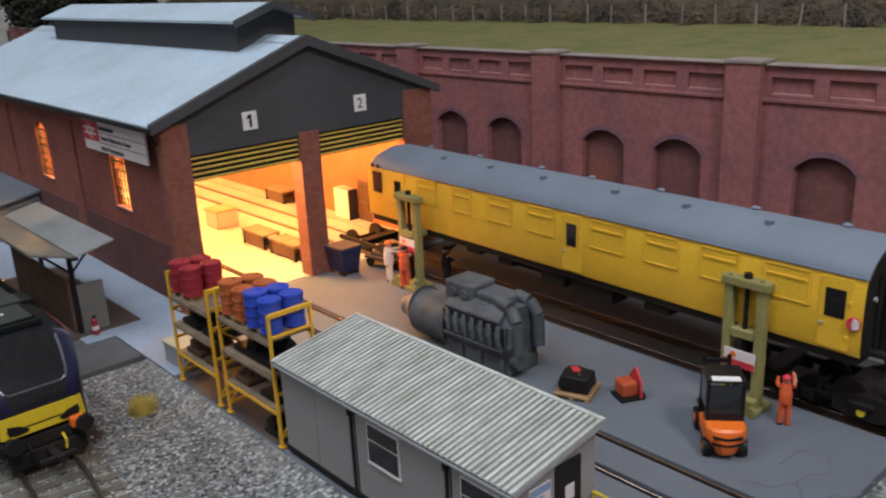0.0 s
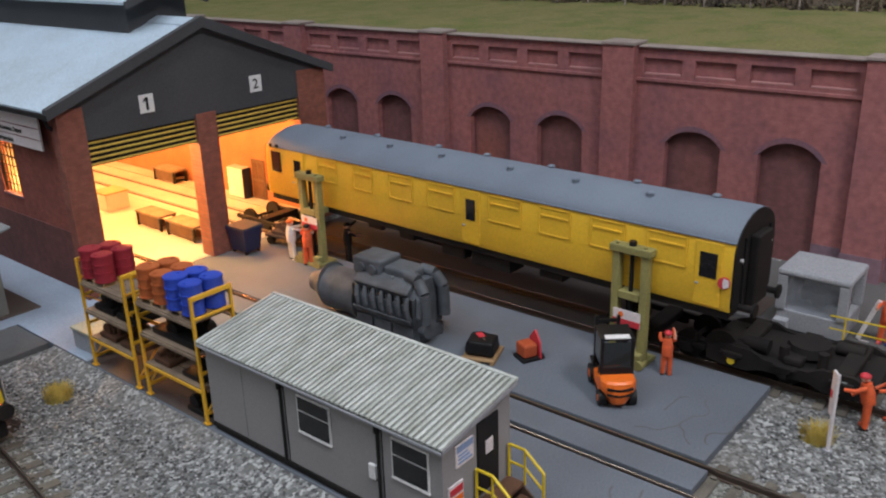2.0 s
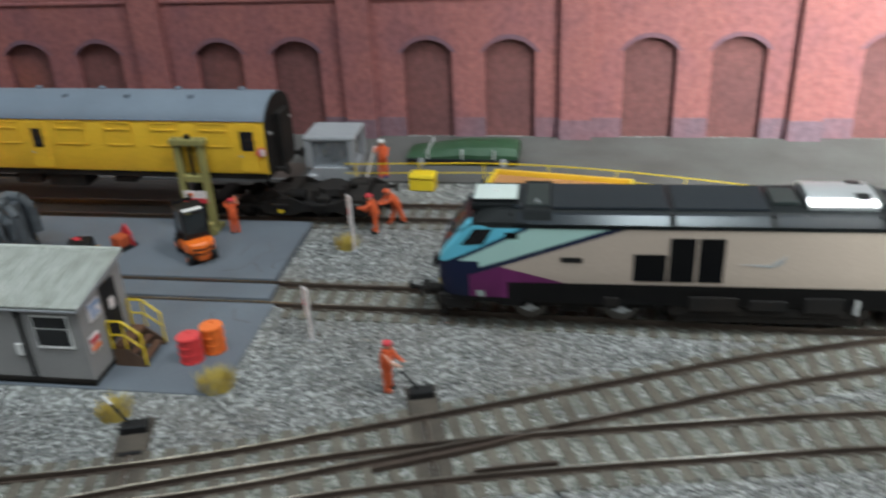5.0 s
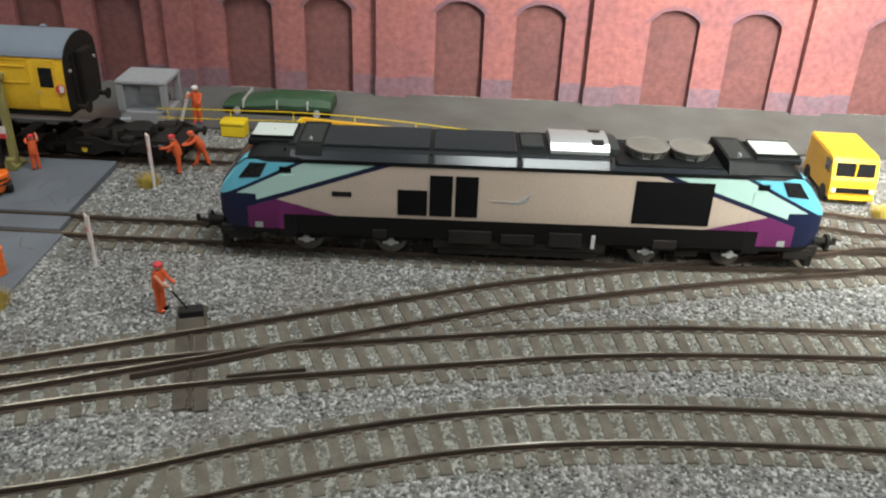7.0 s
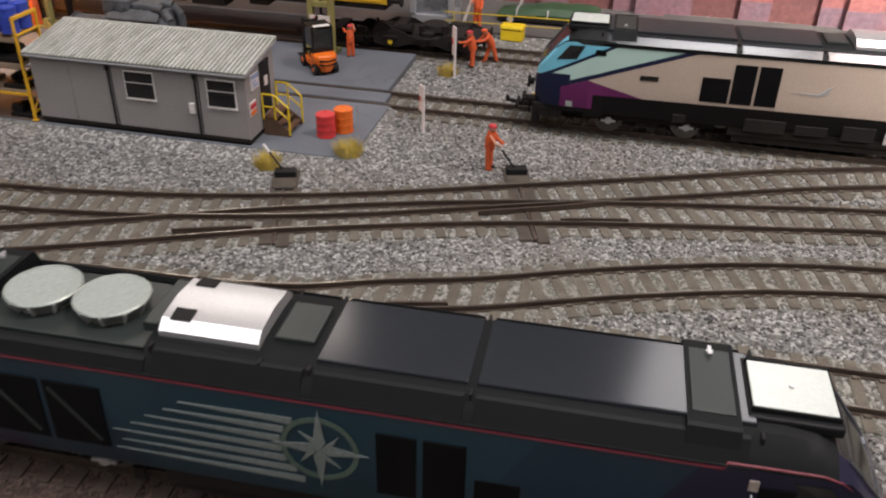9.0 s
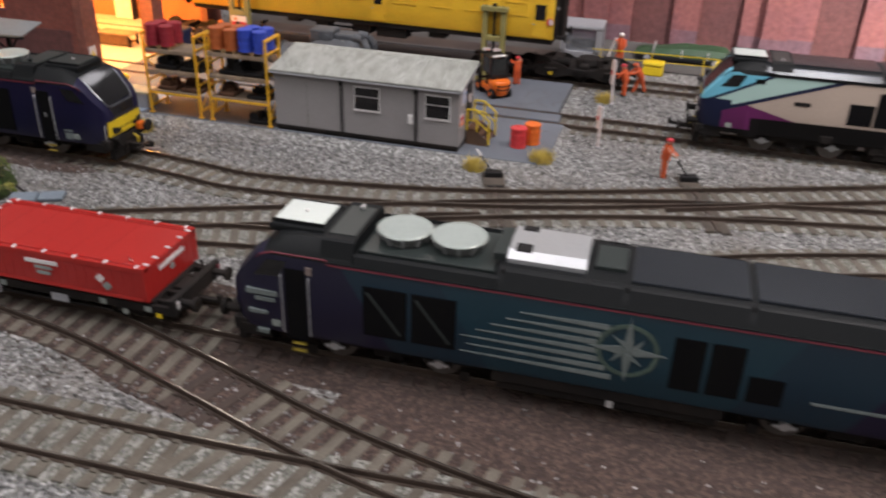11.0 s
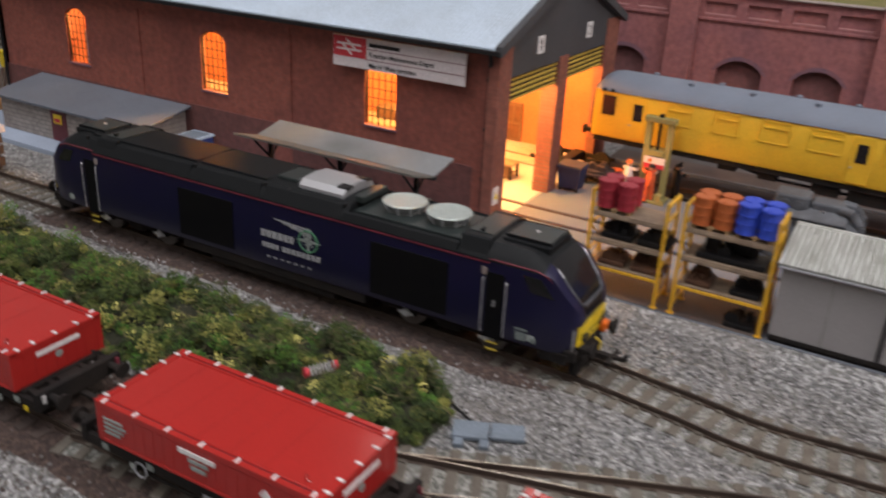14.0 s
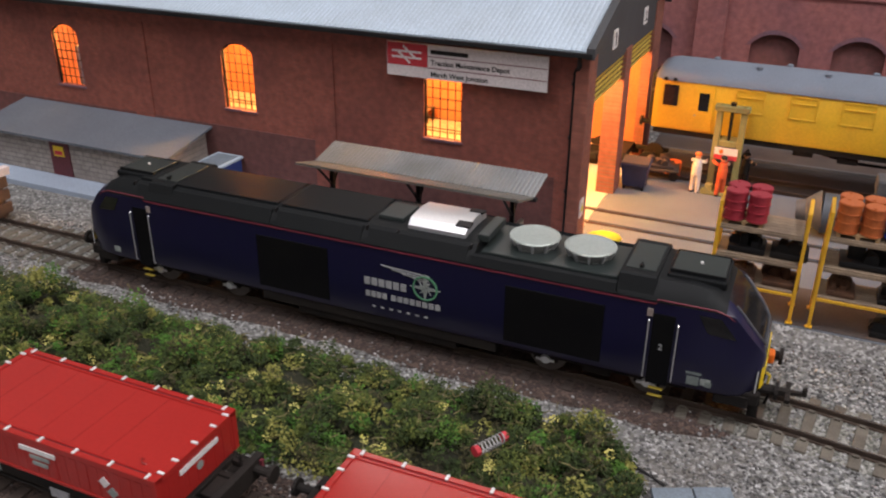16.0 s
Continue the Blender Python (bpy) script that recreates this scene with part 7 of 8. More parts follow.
for y in (6, 13):
    part("inspection_cover", Form().cyl((-8.4, y, 33), (-9.6, y, 33), 2.5, seg=14), ENGINE_GREY, top_box)
# flat black plate in place of shade in the gaps between cylinder arches
part("gap_shade_plate", Form().box(-11.5, -10.6, -20.5, 17.5, 12.2, 24.2, 0.2), UNDER, block, "black plate for the shade between the cylinders")
for k in range(7):
    y = -18.6 + 5.3 * k
    part("cylinder_arch", Form().path([(-11.4, y - 0.9, 12.6), (-12.9, y - 0.6, 15.5), (-13.2, y, 19.5), (-12.2, y + 0.6, 23.0), (-9.6, y + 0.8, 26.4)], 1.25, 8), ENGINE_GREY, block, smooth=40)
    part("bolt", Form().cyl((-7.6 + 1.2 * (k % 2), -17 + 5.2 * k, 30.6), (-7.8 + 1.2 * (k % 2), -17 + 5.2 * k, 32.2), 0.8, seg=6), ROD_GREY, block)
part("fuel_rail", Form().path([(-13.2, -21, 13.4), (-13.2, 16, 13.4)], 0.5, 6), ENGINE_GREY, block)
part("sump_door", Form().box(-11.2, -10.4, -20, -8, 1.2, 8.6, 0.3).box(-11.2, -10.4, -6.5, 4, 1.2, 8.6, 0.3).box(-11.2, -10.4, 5.5, 16, 1.2, 8.6, 0.3), ENGINE_GREY, engine)
part("water_pipe", Form().path([(-9.5, -23, 10), (-11.6, -24.5, 16), (-10.2, -24, 24), (-5, -20, 31.5)], 1.3, 8), ENGINE_GREY, engine, smooth=40)
part("turbocharger", Form().box(-7, 7, -17, 0, 31, 36, 1.2), ENGINE_GREY, engine)
generator = part("generator", Form().cyl((0, 18, 12.8), (0, 42, 12.8), 11.6, seg=28), ENGINE_GREY, engine, smooth=35)
part("generator_end", Form().cyl((0, 42, 13.6), (0, 50, 12.6), 12.2, 7, seg=24).cyl((0, 50, 13), (0, 55, 12.5), 6.5, 5.5, seg=20), ENGINE_GREY, generator, smooth=35)
part("flange", Form().cyl((0, 17, 13.6), (0, 19.5, 13.6), 13.4, seg=28), ENGINE_GREY, generator, smooth=35)
part("water_pump", Form().cyl((-6, -23, 9), (-6, -27, 9), 5, seg=16), ENGINE_GREY, engine, smooth=35)

truck = thing("forklift", "orange and black forklift truck parked on the apron", "forklift truck", at(248.5, 143.0, 0.02, -50) @ Matrix.Scale(0.94, 4))
body = part("chassis", Form().box(-6.4, 6.4, -9, 9, 2.6, 7.4, 0.8), ORANGE, truck)
weight = part("counterweight", Form().loft([[(x * k, y * k2 - 8, z) for x, y in ((-6.9, 3), (-6.9, -3.4), (-5.2, -6.4), (-2.4, -7.4), (2.4, -7.4), (5.2, -6.4), (6.9, -3.4), (6.9, 3))] for z, k, k2 in ((2.2, 0.5, 0.82), (3.4, 0.58, 0.92), (6.0, 0.8, 1.0), (7.6, 0.97, 1), (9.6, 1, 0.98), (11.4, 0.98, 0.95), (12.2, 0.88, 0.84))]), ORANGE, truck, "orange counterweight")
for z in (6.0, 8.4):
    part("cooling_slot", Form().prism([(-4.9, z + 0.9), (0, z + 0.1), (4.9, z + 0.9), (4.9, z + 1.7), (0, z + 0.9), (-4.9, z + 1.7)], "y", -15.6, -13.6), BLACK, weight)
part("engine_cover", Form().box(-5.6, 5.6, -6, 2, 7, 11.8, 0.8), BLACK, truck)
part("seat", Form().box(-3, 3, -4, 1.5, 11.8, 13.2, 0.5).box(-3, 3, -5.2, -4, 12, 18, 0.5), BLACK, truck)
for x in (-5.9, 5.9):
    part("roof_post", Form().path([(x, -7.5, 12), (x, -6.2, 26.4)], 0.6, 6), BLACK, truck)
    part("roof_post", Form().path([(x, 8.2, 7), (x, 4.6, 26.4)], 0.6, 6), BLACK, truck)
    part("side_step", Form().box(x - 0.8, x + 0.8, -2, 6, 3, 4), BLACK, truck)
    front = part("front_wheel", Form().cyl((x - 1.6, 9, 4), (x + 1.6, 9, 4), 4, seg=18), BLACK, truck, smooth=40)
    part("hub", Form().cyl((x - 1.75, 9, 4), (x + 1.75, 9, 4), 1.8, seg=12), ORANGE, front)
    rear = part("rear_wheel", Form().cyl((x - 1.5, -9.5, 3.2), (x + 1.5, -9.5, 3.2), 3.2, seg=18), BLACK, truck, smooth=40)
    part("hub", Form().cyl((x - 1.65, -9.5, 3.2), (x + 1.65, -9.5, 3.2), 1.4, seg=12), ORANGE, rear)
    part("mast_rail", Form().box(x * 0.75 - 0.7, x * 0.75 + 0.7, 12.6, 14.2, 1.4, 27.5, 0.15), BLACK, truck)
    part("fork", Form().box(x * 0.5 - 0.7, x * 0.5 + 0.7, 15, 29, 0.8, 1.5).box(x * 0.5 - 0.7, x * 0.5 + 0.7, 15, 15.9, 0.8, 9), BLACK, truck)
roof = part("roof_guard", Form().box(-6.6, 6.6, -7.4, 5.4, 26.2, 27.3, 0.3), BLACK, truck)
part("light_bar", Form().box(-4.8, 4.8, -7.8, -4.6, 27.2, 27.7, 0.1), WHITE, roof, "pale reflective roof panel")
part("mast_bar", Form().box(-4.6, 4.6, 12.8, 13.8, 24.6, 26).box(-4.6, 4.6, 13.8, 14.8, 7, 8.4), BLACK, truck)
part("rear_screen", Form().box(-5.4, 5.4, -7.3, -7.1, 14.5, 25.5), glass("cab_glass", (0.035, 0.04, 0.042), 0.06, 0.35), truck, "tinted rear screen")
part("cab_back", Form().box(-6.3, 6.3, -7.9, -6.9, 11.6, 15.2, 0.3).box(-6.5, -5.3, -7.8, -6.6, 12, 26.3, 0.2).box(5.3, 6.5, -7.8, -6.6, 12, 26.3, 0.2), BLACK, truck, "black cab frame")
for x in (-6.2, 6.2):
    part("side_screen", Form().box(x - 0.12, x + 0.12, -6.6, 4.4, 15.5, 26.2), bpy.data.materials["cab_glass"], truck, "dark side screen")
part("steering_wheel", Form().cyl((0, 4.6, 15.5), (0, 4.9, 15.9), 2.0, seg=14), BLACK, truck)

load = thing("pallet", "wooden pallet carrying a black sheeted bundle", "pallet", at(243, 199.5, 0.02, 20))
for k in range(6):
    part("board", Form().box(-7.5 + 2.6 * k, -5.4 + 2.6 * k, -7, 7, 1.2, 1.8), WOOD, load)
for y in (-6, 0, 6):
    part("bearer", Form().box(-7.5, 7.6, y - 0.8, y + 0.8, 0, 1.2), WOOD, load)
bundle = Form().box(-5.2, 5.2, -5.8, 5.8, 1.8, 8.2, 1.1)
bmesh.ops.subdivide_edges(bundle.bm, edges=bundle.bm.edges[:], cuts=2, use_grid_fill=True)
for v in bundle.bm.verts:
    v.co += Vector(v.co).normalized() * 0.9 * noise.noise(v.co * 0.35)
    v.co.z = max(v.co.z, 1.6)
solid("wrapped_load", bundle, BLACK, "black plastic-wrapped load on a pallet", "load", at(243, 199.5, 0.25, 20), smooth=40)
tool = thing("hand_tool", "thin tool with a red and white tag lying on the bundle", "tool", at(243, 199.5, 8.5, 60))
part("shaft", Form().path([(-7, 2, 2.4), (0, 0, 0.2)], 0.3, 6), BROWN_WOOD, tool)
part("tag", Form().box(0, 4.2, -1.4, 1.4, 0, 0.5, 0.1), SIGN_RED, tool, "red and white tag")
set_ob = thing("generator_set", "small orange and red generator on a black frame", "generator", at(252.5, 183.5, 0.02, -25))
part("skid", Form().box(-4.6, 4.6, -4.2, 4.2, 0, 1.6, 0.3), BLACK, set_ob)
part("casing", Form().box(-3.8, 2.6, -3.6, 3.6, 1.6, 7.4, 1.0), GENSET, set_ob)
part("guard_plate", Form().prism([(-4.4, 0.8), (4.4, 0.8), (3.6, 8), (0, 12), (-3.6, 8)], "x", 3.0, 3.9), SIGN_RED, set_ob, "upright red guard plate")
part("wheel", Form().cyl((4.0, -3.6, 1.4), (4.9, -3.6, 1.4), 1.4, seg=10), BLACK, set_ob)

SKIP_NAVY = material("skip_navy", (0.012, 0.024, 0.085), 0.6, 0, (0.009, 0.016, 0.055), 60.0, 0.4, 1200.0, 0.06)
skip = thing("waste_skip", "dark blue wheeled waste skip by the shed pillar", "waste skip", at(265.6, 381.0, 0.02, 2) @ Matrix.Diagonal((0.86, 0.84, 0.98, 1)))
tub = Form().loft([[(-6, -7, 2), (6, -7, 2), (6, 7, 2), (-6, 7, 2)], [(-7.6, -8.6, 14.5), (7.6, -8.6, 14.5), (7.6, 8.6, 14.5), (-7.6, 8.6, 14.5)]])
part("tub", tub, SKIP_NAVY, skip)
part("rim", Form().box(-8.2, 8.2, -9.2, 9.2, 14.2, 15.4, 0.3), SKIP_NAVY, skip)
part("lid", Form().box(-8, 8, -9, 9, 15.2, 16.4, 0.4), DARK_BOARD, skip, "charcoal lid")
for x in (-5, 5):
    for y in (-6, 6):
        part("castor", Form().cyl((x - 0.7, y, 1.1), (x + 0.7, y, 1.1), 1.1, seg=10), BLACK, skip)
trolley = thing("parts_trolley", "rusty trolley loaded with a brown casting beside the lift road", "trolley", at(289, 372, 0.0, 8))
part("deck", Form().box(-8, 8, -11, 11, 5, 6.4, 0.3), MUD, trolley)
for x in (-6, 6):
    for y in (-8, 8):
        part("wheel", Form().cyl((x - 1, y, 2.5), (x + 1, y, 2.5), 2.5, seg=14), BLACK, trolley)
scrap("casting", "rust-brown casting on a trolley", at(289, 372, 6.42, 8), 51, (6, 8, 6), MUD)
drum(DRUM_VIVID, "small orange drum on the pit side by the shed", at(300, 366, -2.58), "drums by the lift road", 9)


def figure(label, m, mats, arms=((0.4, 0.5), (-0.4, 0.5)), stoop=0.0, group="model workers", stride=0.0):
    """A small painted figurine in one mesh; mats: clothes, boots, head and hat. arms: lift of each arm, 0 down to 2 up."""
    clothes, boots, skin, hat = mats
    form = Form()
    tilt = Matrix.Translation((0, 0, 11)) @ Matrix.Rotation(stoop, 4, "X") @ Matrix.Translation((0, 0, -11))

    def put(p):
        return tuple(tilt @ Vector(p))

    for s in (-1, 1):
        form.cyl((s * 1.6, 0.2 + s * stride, 0.8), (s * 1.2, 0, 11.4), 1.15, 1.5, seg=8)
        form.box(s * 1.6 - 1.0, s * 1.6 + 1.0, s * stride - 0.9, s * stride + 2.2, 0, 1.1, 0.2)
    marks = len(form.bm.faces)
    form.cyl(put((0, 0, 10.6)), put((0, 0, 15)), 2.5, 2.7, seg=10).cyl(put((0, 0, 15)), put((0, 0, 19.2)), 2.7, 1.9, seg=10)
    for s, (lift, out) in zip((-1, 1), arms):
        a = put((s * 2.9, 0, 18.2))
        d = Vector((s * 0.25 * out, math.sin(lift * 1.57), -math.cos(lift * 1.57))).normalized()
        e = Vector(a) + d * 4.2
        f = e + Vector((-s * 0.2, d.y + 0.5, d.z + 0.3)).normalized() * 3.8
        form.cyl(a, e, 0.95, 0.85, seg=7).cyl(e, f, 0.85, 0.7, seg=7)
    head_start = len(form.bm.faces)
    form.ball(put((0, 0.2, 21)), 1.75, 9)
    hat_start = len(form.bm.faces)
    form.ball(put((0, 0.1, 21.9)), 1.9, 9, (1, 1.1, 0.7))
    bm = form.bm
    bm.faces.ensure_lookup_table()
    for i, fc in enumerate(bm.faces):
        fc.material_index = 3 if i >= hat_start else 2 if i >= head_start else 0
        if i < marks and fc.calc_center_median().z < 1.3:
            fc.material_index = 1
    ob = new("figurine", mesh_of("figurine", form, clothes, boots, skin, hat, smooth=50))
    ob.matrix_basis = m
    return tagged(ob, label, "figurine", group)


SKIN = material("figure_skin", (0.5, 0.3, 0.22), 0.7)
figure("model worker figurine in white overalls by the lifting jack", at(272, 349.5, 0.02, -100), (FIG_WHITE, BLACK, SKIN, DRUM_VIVID), ((0.8, 0.3), (0.8, 0.3)))
figure("model worker figurine in orange work clothes by the lifting jack", at(271.5, 336, 0.02, -60), (HIVIS, BLACK, SKIN, BLACK), ((1.0, 0.5), (1.1, 0.5)))
figure("model worker figurine in orange overalls beside the carriage", at(272.5, 132.5, 0.02, -60) @ Matrix.Scale(0.82, 4), (HIVIS, BLACK, SKIN, SIGN_RED), ((0.9, 0.4), (1.2, 0.5)))
figure("model worker figurine in orange clothes and white helmet", at(353.8, 73.5, -2.18, 90), (HIVIS, BLUE_SKIP, SKIN, WHITE), ((0.5, 0.5), (0.9, 0.5)))
figure("model worker figurine in orange clothes stooping with legs astride", at(294.0, 53.5, -2.9, 35) @ Matrix.Scale(0.93, 4), (HIVIS, BLACK, SKIN, HIVIS), ((0.7, 0.3), (0.5, 0.3)), -0.5, stride=3.4)
figure("model worker figurine in orange overalls reaching towards the match truck", at(283.0, 62.5, -2.9, 18) @ Matrix.Scale(0.93, 4), (HIVIS, BLACK, SKIN, SIGN_RED), ((0.75, 0.3), (0.2, 0.3)), -0.2)
figure("model worker figurine in orange overalls at a point lever", at(153.5, 29.5, -2.9, 170) @ Matrix.Scale(0.93, 4), (HIVIS, BLACK, SKIN, SIGN_RED), ((0.35, 0.1), (0.45, 0.1)), -0.1)
figure("model worker figurine in dark green overalls in the pit", at(291, 326, -2.58, -110), (BLACK, BLACK, SKIN, BLACK), ((1.3, 0.4), (0.6, 0.4)))

plank_turn = Matrix.Translation((0, 0, 9.5)) @ Matrix.Rotation(radians(18.5), 4, "X")
plank = thing("marker_board", "long white board held upright by the worker", "board", at(352, 80.2, -2.18))
part("board", Form().box(-0.3, 0.3, -0.9, 0.9, -9.6, 10.6, 0.1, turn=plank_turn).box(-0.3, 0.3, -1.5, 2.4, -0.4, 0.0), OFF_WHITE, plank)

# ---- beyond the carriage ----
shunter = thing("match_truck", "low black match truck with yellow axle covers on the lift road", "match truck", at(303, 93, 0, 0))
part("frame", Form().box(-14, 14, -31, 31, 5, 9.6, 0.6), UNDER, shunter)
for s in (-1, 1):
    part("side_frame", Form().prism([(-30, 4.6), (-30, 9.4), (-24, 12.2), (-13, 12.2), (-8, 9.8), (8, 9.8), (13, 12.2), (24, 12.2), (30, 9.4), (30, 4.6), (24, 3.4), (14, 3.4), (9, 5.4), (-9, 5.4), (-14, 3.4), (-24, 3.4)], "x", s * 14.6 - 0.8, s * 14.6 + 0.8), UNDER, shunter)
    for y in (-20, 0, 20):
        part("spring_pack", Form().box(s * 15.8 - 0.9, s * 15.8 + 0.9, y - 4.4, y + 4.4, 8.2, 9.8, 0.5).box(s * 15.8 - 0.7, s * 15.8 + 0.7, y - 2.6, y + 2.6, 7.0, 8.4, 0.3), UNDER, shunter)
for y in (-20, -2, 18):
    part("cross_beam", Form().box(-13.8, 13.8, y - 3.4, y + 3.4, 9.5, 12.4, 0.7), UNDER, shunter)
part("turntable", Form().cyl((0, -4, 11), (0, -4, 14.6), 8.6, 7.6, seg=24), UNDER, shunter, smooth=35)
part("brake_cylinder", Form().cyl((-9, 8, 12.4), (-9, 17, 12.4), 3.0, seg=14).cyl((-9, 17, 12.4), (-9, 20, 12.4), 1.0, seg=8), UNDER, shunter, smooth=35)
part("brake_cylinder", Form().cyl((7, -22, 12.0), (7, -12, 12.0), 2.6, seg=14), UNDER, shunter, smooth=35)
part("coil_spring", Form().cyl((-10.5, -12, 10), (-10.5, -12, 16.4), 1.9, seg=12).cyl((-10.5, 2, 10), (-10.5, 2, 15.6), 1.9, seg=12), UNDER, shunter, smooth=35)
part("end_wheel", Form().cyl((-12.4, 25.5, 9.5), (-9.6, 25.5, 9.5), 6.4, seg=22).cyl((-13.0, 25.5, 9.5), (-12.4, 25.5, 9.5), 3.0, seg=16), UNDER, shunter, "black spare wheel leaning on the frame", smooth=35)
for y in (-20, 0, 20):
    for s in (-1, 1):
        part("wheel", Form().cyl((s * 8, y, 5.6), (s * 10, y, 5.6), 5.6, seg=18), UNDER, shunter, smooth=30)
        part("axle_cover", Form().cyl((s * 15.4, y, 6), (s * 16.1, y, 6), 1.5, seg=10), WARN_YELLOW if y == 20 else UNDER, shunter)
for e in (-1, 1):
    for s in (-1, 1):
        part("buffer", Form().cyl((s * 11, e * 31, 9), (s * 11, e * 36, 9), 1.2, seg=8).cyl((s * 11, e * 35, 9), (s * 11, e * 36.2, 9), 2.6, seg=12), UNDER, shunter)
part("white_marking", Form().box(-15.8, -15.4, -22, -19, 9, 10), LOGO_PALE, shunter)

cab = thing("crane_cab", "pale grey unpainted cab shell with large windows", "cab shell", at(357, 101.5, -2.18, 0) @ Matrix.Diagonal((1, 1, 0.91, 1)))
part("cab_roof", Form().box(-13.5, 13.5, -15, 15, 27, 30.4, 1.2), CAB_GREY, cab)
part("lower_panel", Form().box(-12.5, 12.5, -14, 14, 0, 10, 0.6), CAB_GREY, cab)
for x in (-11.5, 11.5):
    for y in (-12.6, 12.6):
        part("corner_post", Form().box(x - 1.8, x + 1.8, y - 2.0, y + 2.0, 10, 27.2, 0.4), CAB_GREY, cab)
part("window", Form().box(-12.0, -11.6, -10.6, 10.6, 10, 27), glass("tinted_glass", (0.5, 0.52, 0.55), 0.08, 0.85), cab, "clear cab window").visible_shadow = False
part("seat", Form().box(-3, 3, -3, 3, 10, 17, 0.8), BLACK, cab)
part("bench", Form().box(2, 9, -9, 9, 10, 15.5, 0.8), BLACK, cab, "dark bench inside")
part("step", Form().box(-17, -12.4, 8, 14, 0, 6, 0.4), CAB_GREY, cab)

bin_y = thing("grit_bin", "yellow plastic grit bin with a domed lid", "grit bin", at(340, 48, -3.0, -4))
part("bin_body", Form().box(-4.5, 4.5, -7, 7, 0, 6.5, 0.6), WARN_YELLOW, bin_y)
part("bin_lid", Form().box(-5, 5, -7.5, 7.5, 6.4, 9.6, 1.4), WARN_YELLOW, bin_y)

green = thing("sheeted_wagon", "dark green covered wagon body on a black frame by the wall", "wagon body", at(384, 30, -2.18, -1) @ Matrix.Diagonal((1, 0.94, 1, 1)))
cover = Form().loft([[(x * k, y, 3.2 + (z - 4) * h) for x, z in ((-11.5, 4), (-11.8, 7.5), (-9.0, 11.4), (-3, 13.2), (3, 13.0), (9.5, 11.2), (12, 7.5), (11.5, 4))] for y, k, h in ((-35, 0.95, 0.75), (-32, 1, 0.95), (-20, 0.98, 1.02), (-12, 1, 0.95), (-2, 0.97, 1.0), (6, 1, 0.86), (14, 0.98, 0.66), (24, 1, 0.5), (33, 0.97, 0.38), (36, 0.9, 0.2))])
part("sheet", cover, GREEN, green, "creased green cover", smooth=30)
for y in (-20, 0, 22):
    part("strap", Form().box(-12.2, 12.2, y - 0.5, y + 0.5, 4, 9.4, 0.2), RAIL_WHITE, green, "pale strap")
part("frame", Form().box(-12.5, 12.5, -35, 35, 1.6, 4.2, 0.3), BLACK, green, "black frame")
for y in (-26, 26):
    for s in (-1, 1):
        part("wheel", Form().cyl((s * 10, y, 2.4), (s * 12.6, y, 2.4), 2.4, seg=14), CAB_GREY, green, "pale wheel")

wagon = thing("open_wagon", "low open wagon with tan floor and yellow edges", "open wagon", at(302.7, -26.5, 0, -9.5) @ Matrix.Diagonal((1, 0.89, 1, 1)))
part("floor", Form().box(-15.2, 15.2, -39, 38.6, 9.5, 12.4, 0.3), LOAD_TAN, wagon, "tan floor")
for k in range(13):
    part("plank", Form().box(-14.8, 14.8, -38.6 + 6 * k, -33.2 + 6 * k, 12.3, 13.0, 0.15), LOAD_TAN, wagon)
for s in (-1, 1):
    part("side_rail", Form().box(s * 16 - 0.8, s * 16 + 0.8, -41, 40, 9.4, 15.4, 0.3), WARN_YELLOW if s < 0 else COACH_YELLOW, wagon, "yellow side rail")
    part("solebar", Form().box(s * 14 - 1, s * 14 + 1, -40, 40, 6.5, 9.5, 0.3), BLACK, wagon)
    for y in (-26, 26):
        part("wheel", Form().cyl((s * 8, y, 5.6), (s * 10, y, 5.6), 5.6, seg=18), BLACK, wagon, smooth=30)
        part("axle_guard", Form().box(s * 12.5 - 1, s * 12.5 + 1, y - 5, y + 5, 3.6, 7, 0.3), BLACK, wagon)
    part("buffer", Form().cyl((s * 11, 39, 8.5), (s * 11, 46, 8.5), 1.3, seg=8).cyl((s * 11, 45, 8.5), (s * 11, 46.4, 8.5), 2.6, seg=12), BLACK, wagon)
for y in (-40, 39):
    part("end_board", Form().box(-16.2, 16.2, y - 0.9, y + 0.9, 7.6, 15.6, 0.3), WARN_YELLOW, wagon, "yellow end board")
part("coupling", Form().box(-1, 1, 39, 50, 5.4, 7, 0.2), BLACK, wagon)

barrier = thing("barrier_rail", "thin yellow tubular barrier beside the lift road", "barrier")
guard = glide([(339.5, 92), (341.5, 50), (342.5, 5), (336, -48), (321, -108), (303, -165)], 3.0)
for p in guard[2::12]:
    part("barrier_post", Form().box(p.x - 0.3, p.x + 0.3, p.y - 0.3, p.y + 0.3, GROUND_Z, 11.2), WARN_YELLOW, barrier)
for name, height, thick in (("top_rail", 11.2, 0.26), ("middle_rail", 5.6, 0.2)):
    part(name, sweep(guard, [(-thick, height - thick), (-thick, height + thick), (thick, height + thick), (thick, height - thick)]), WARN_YELLOW, barrier)

van = thing("works_van", "mustard-yellow works van parked on the ballast", "van", at(301, -283.5, GROUND_Z + 0.3, -1.5))
shell = Form().prism([(-19.6, 3.6), (-20.2, 8), (-20.0, 13.4), (-18.9, 14.8), (-16.9, 22.6), (-15.2, 24.4), (-12, 25.0), (18, 25.4), (19.6, 24), (20, 3.6)], "y", -11.6, 11.6)
bmesh.ops.bevel(shell.bm, geom=shell.bm.edges[:], offset=0.7, segments=2, affect="EDGES", profile=0.5)
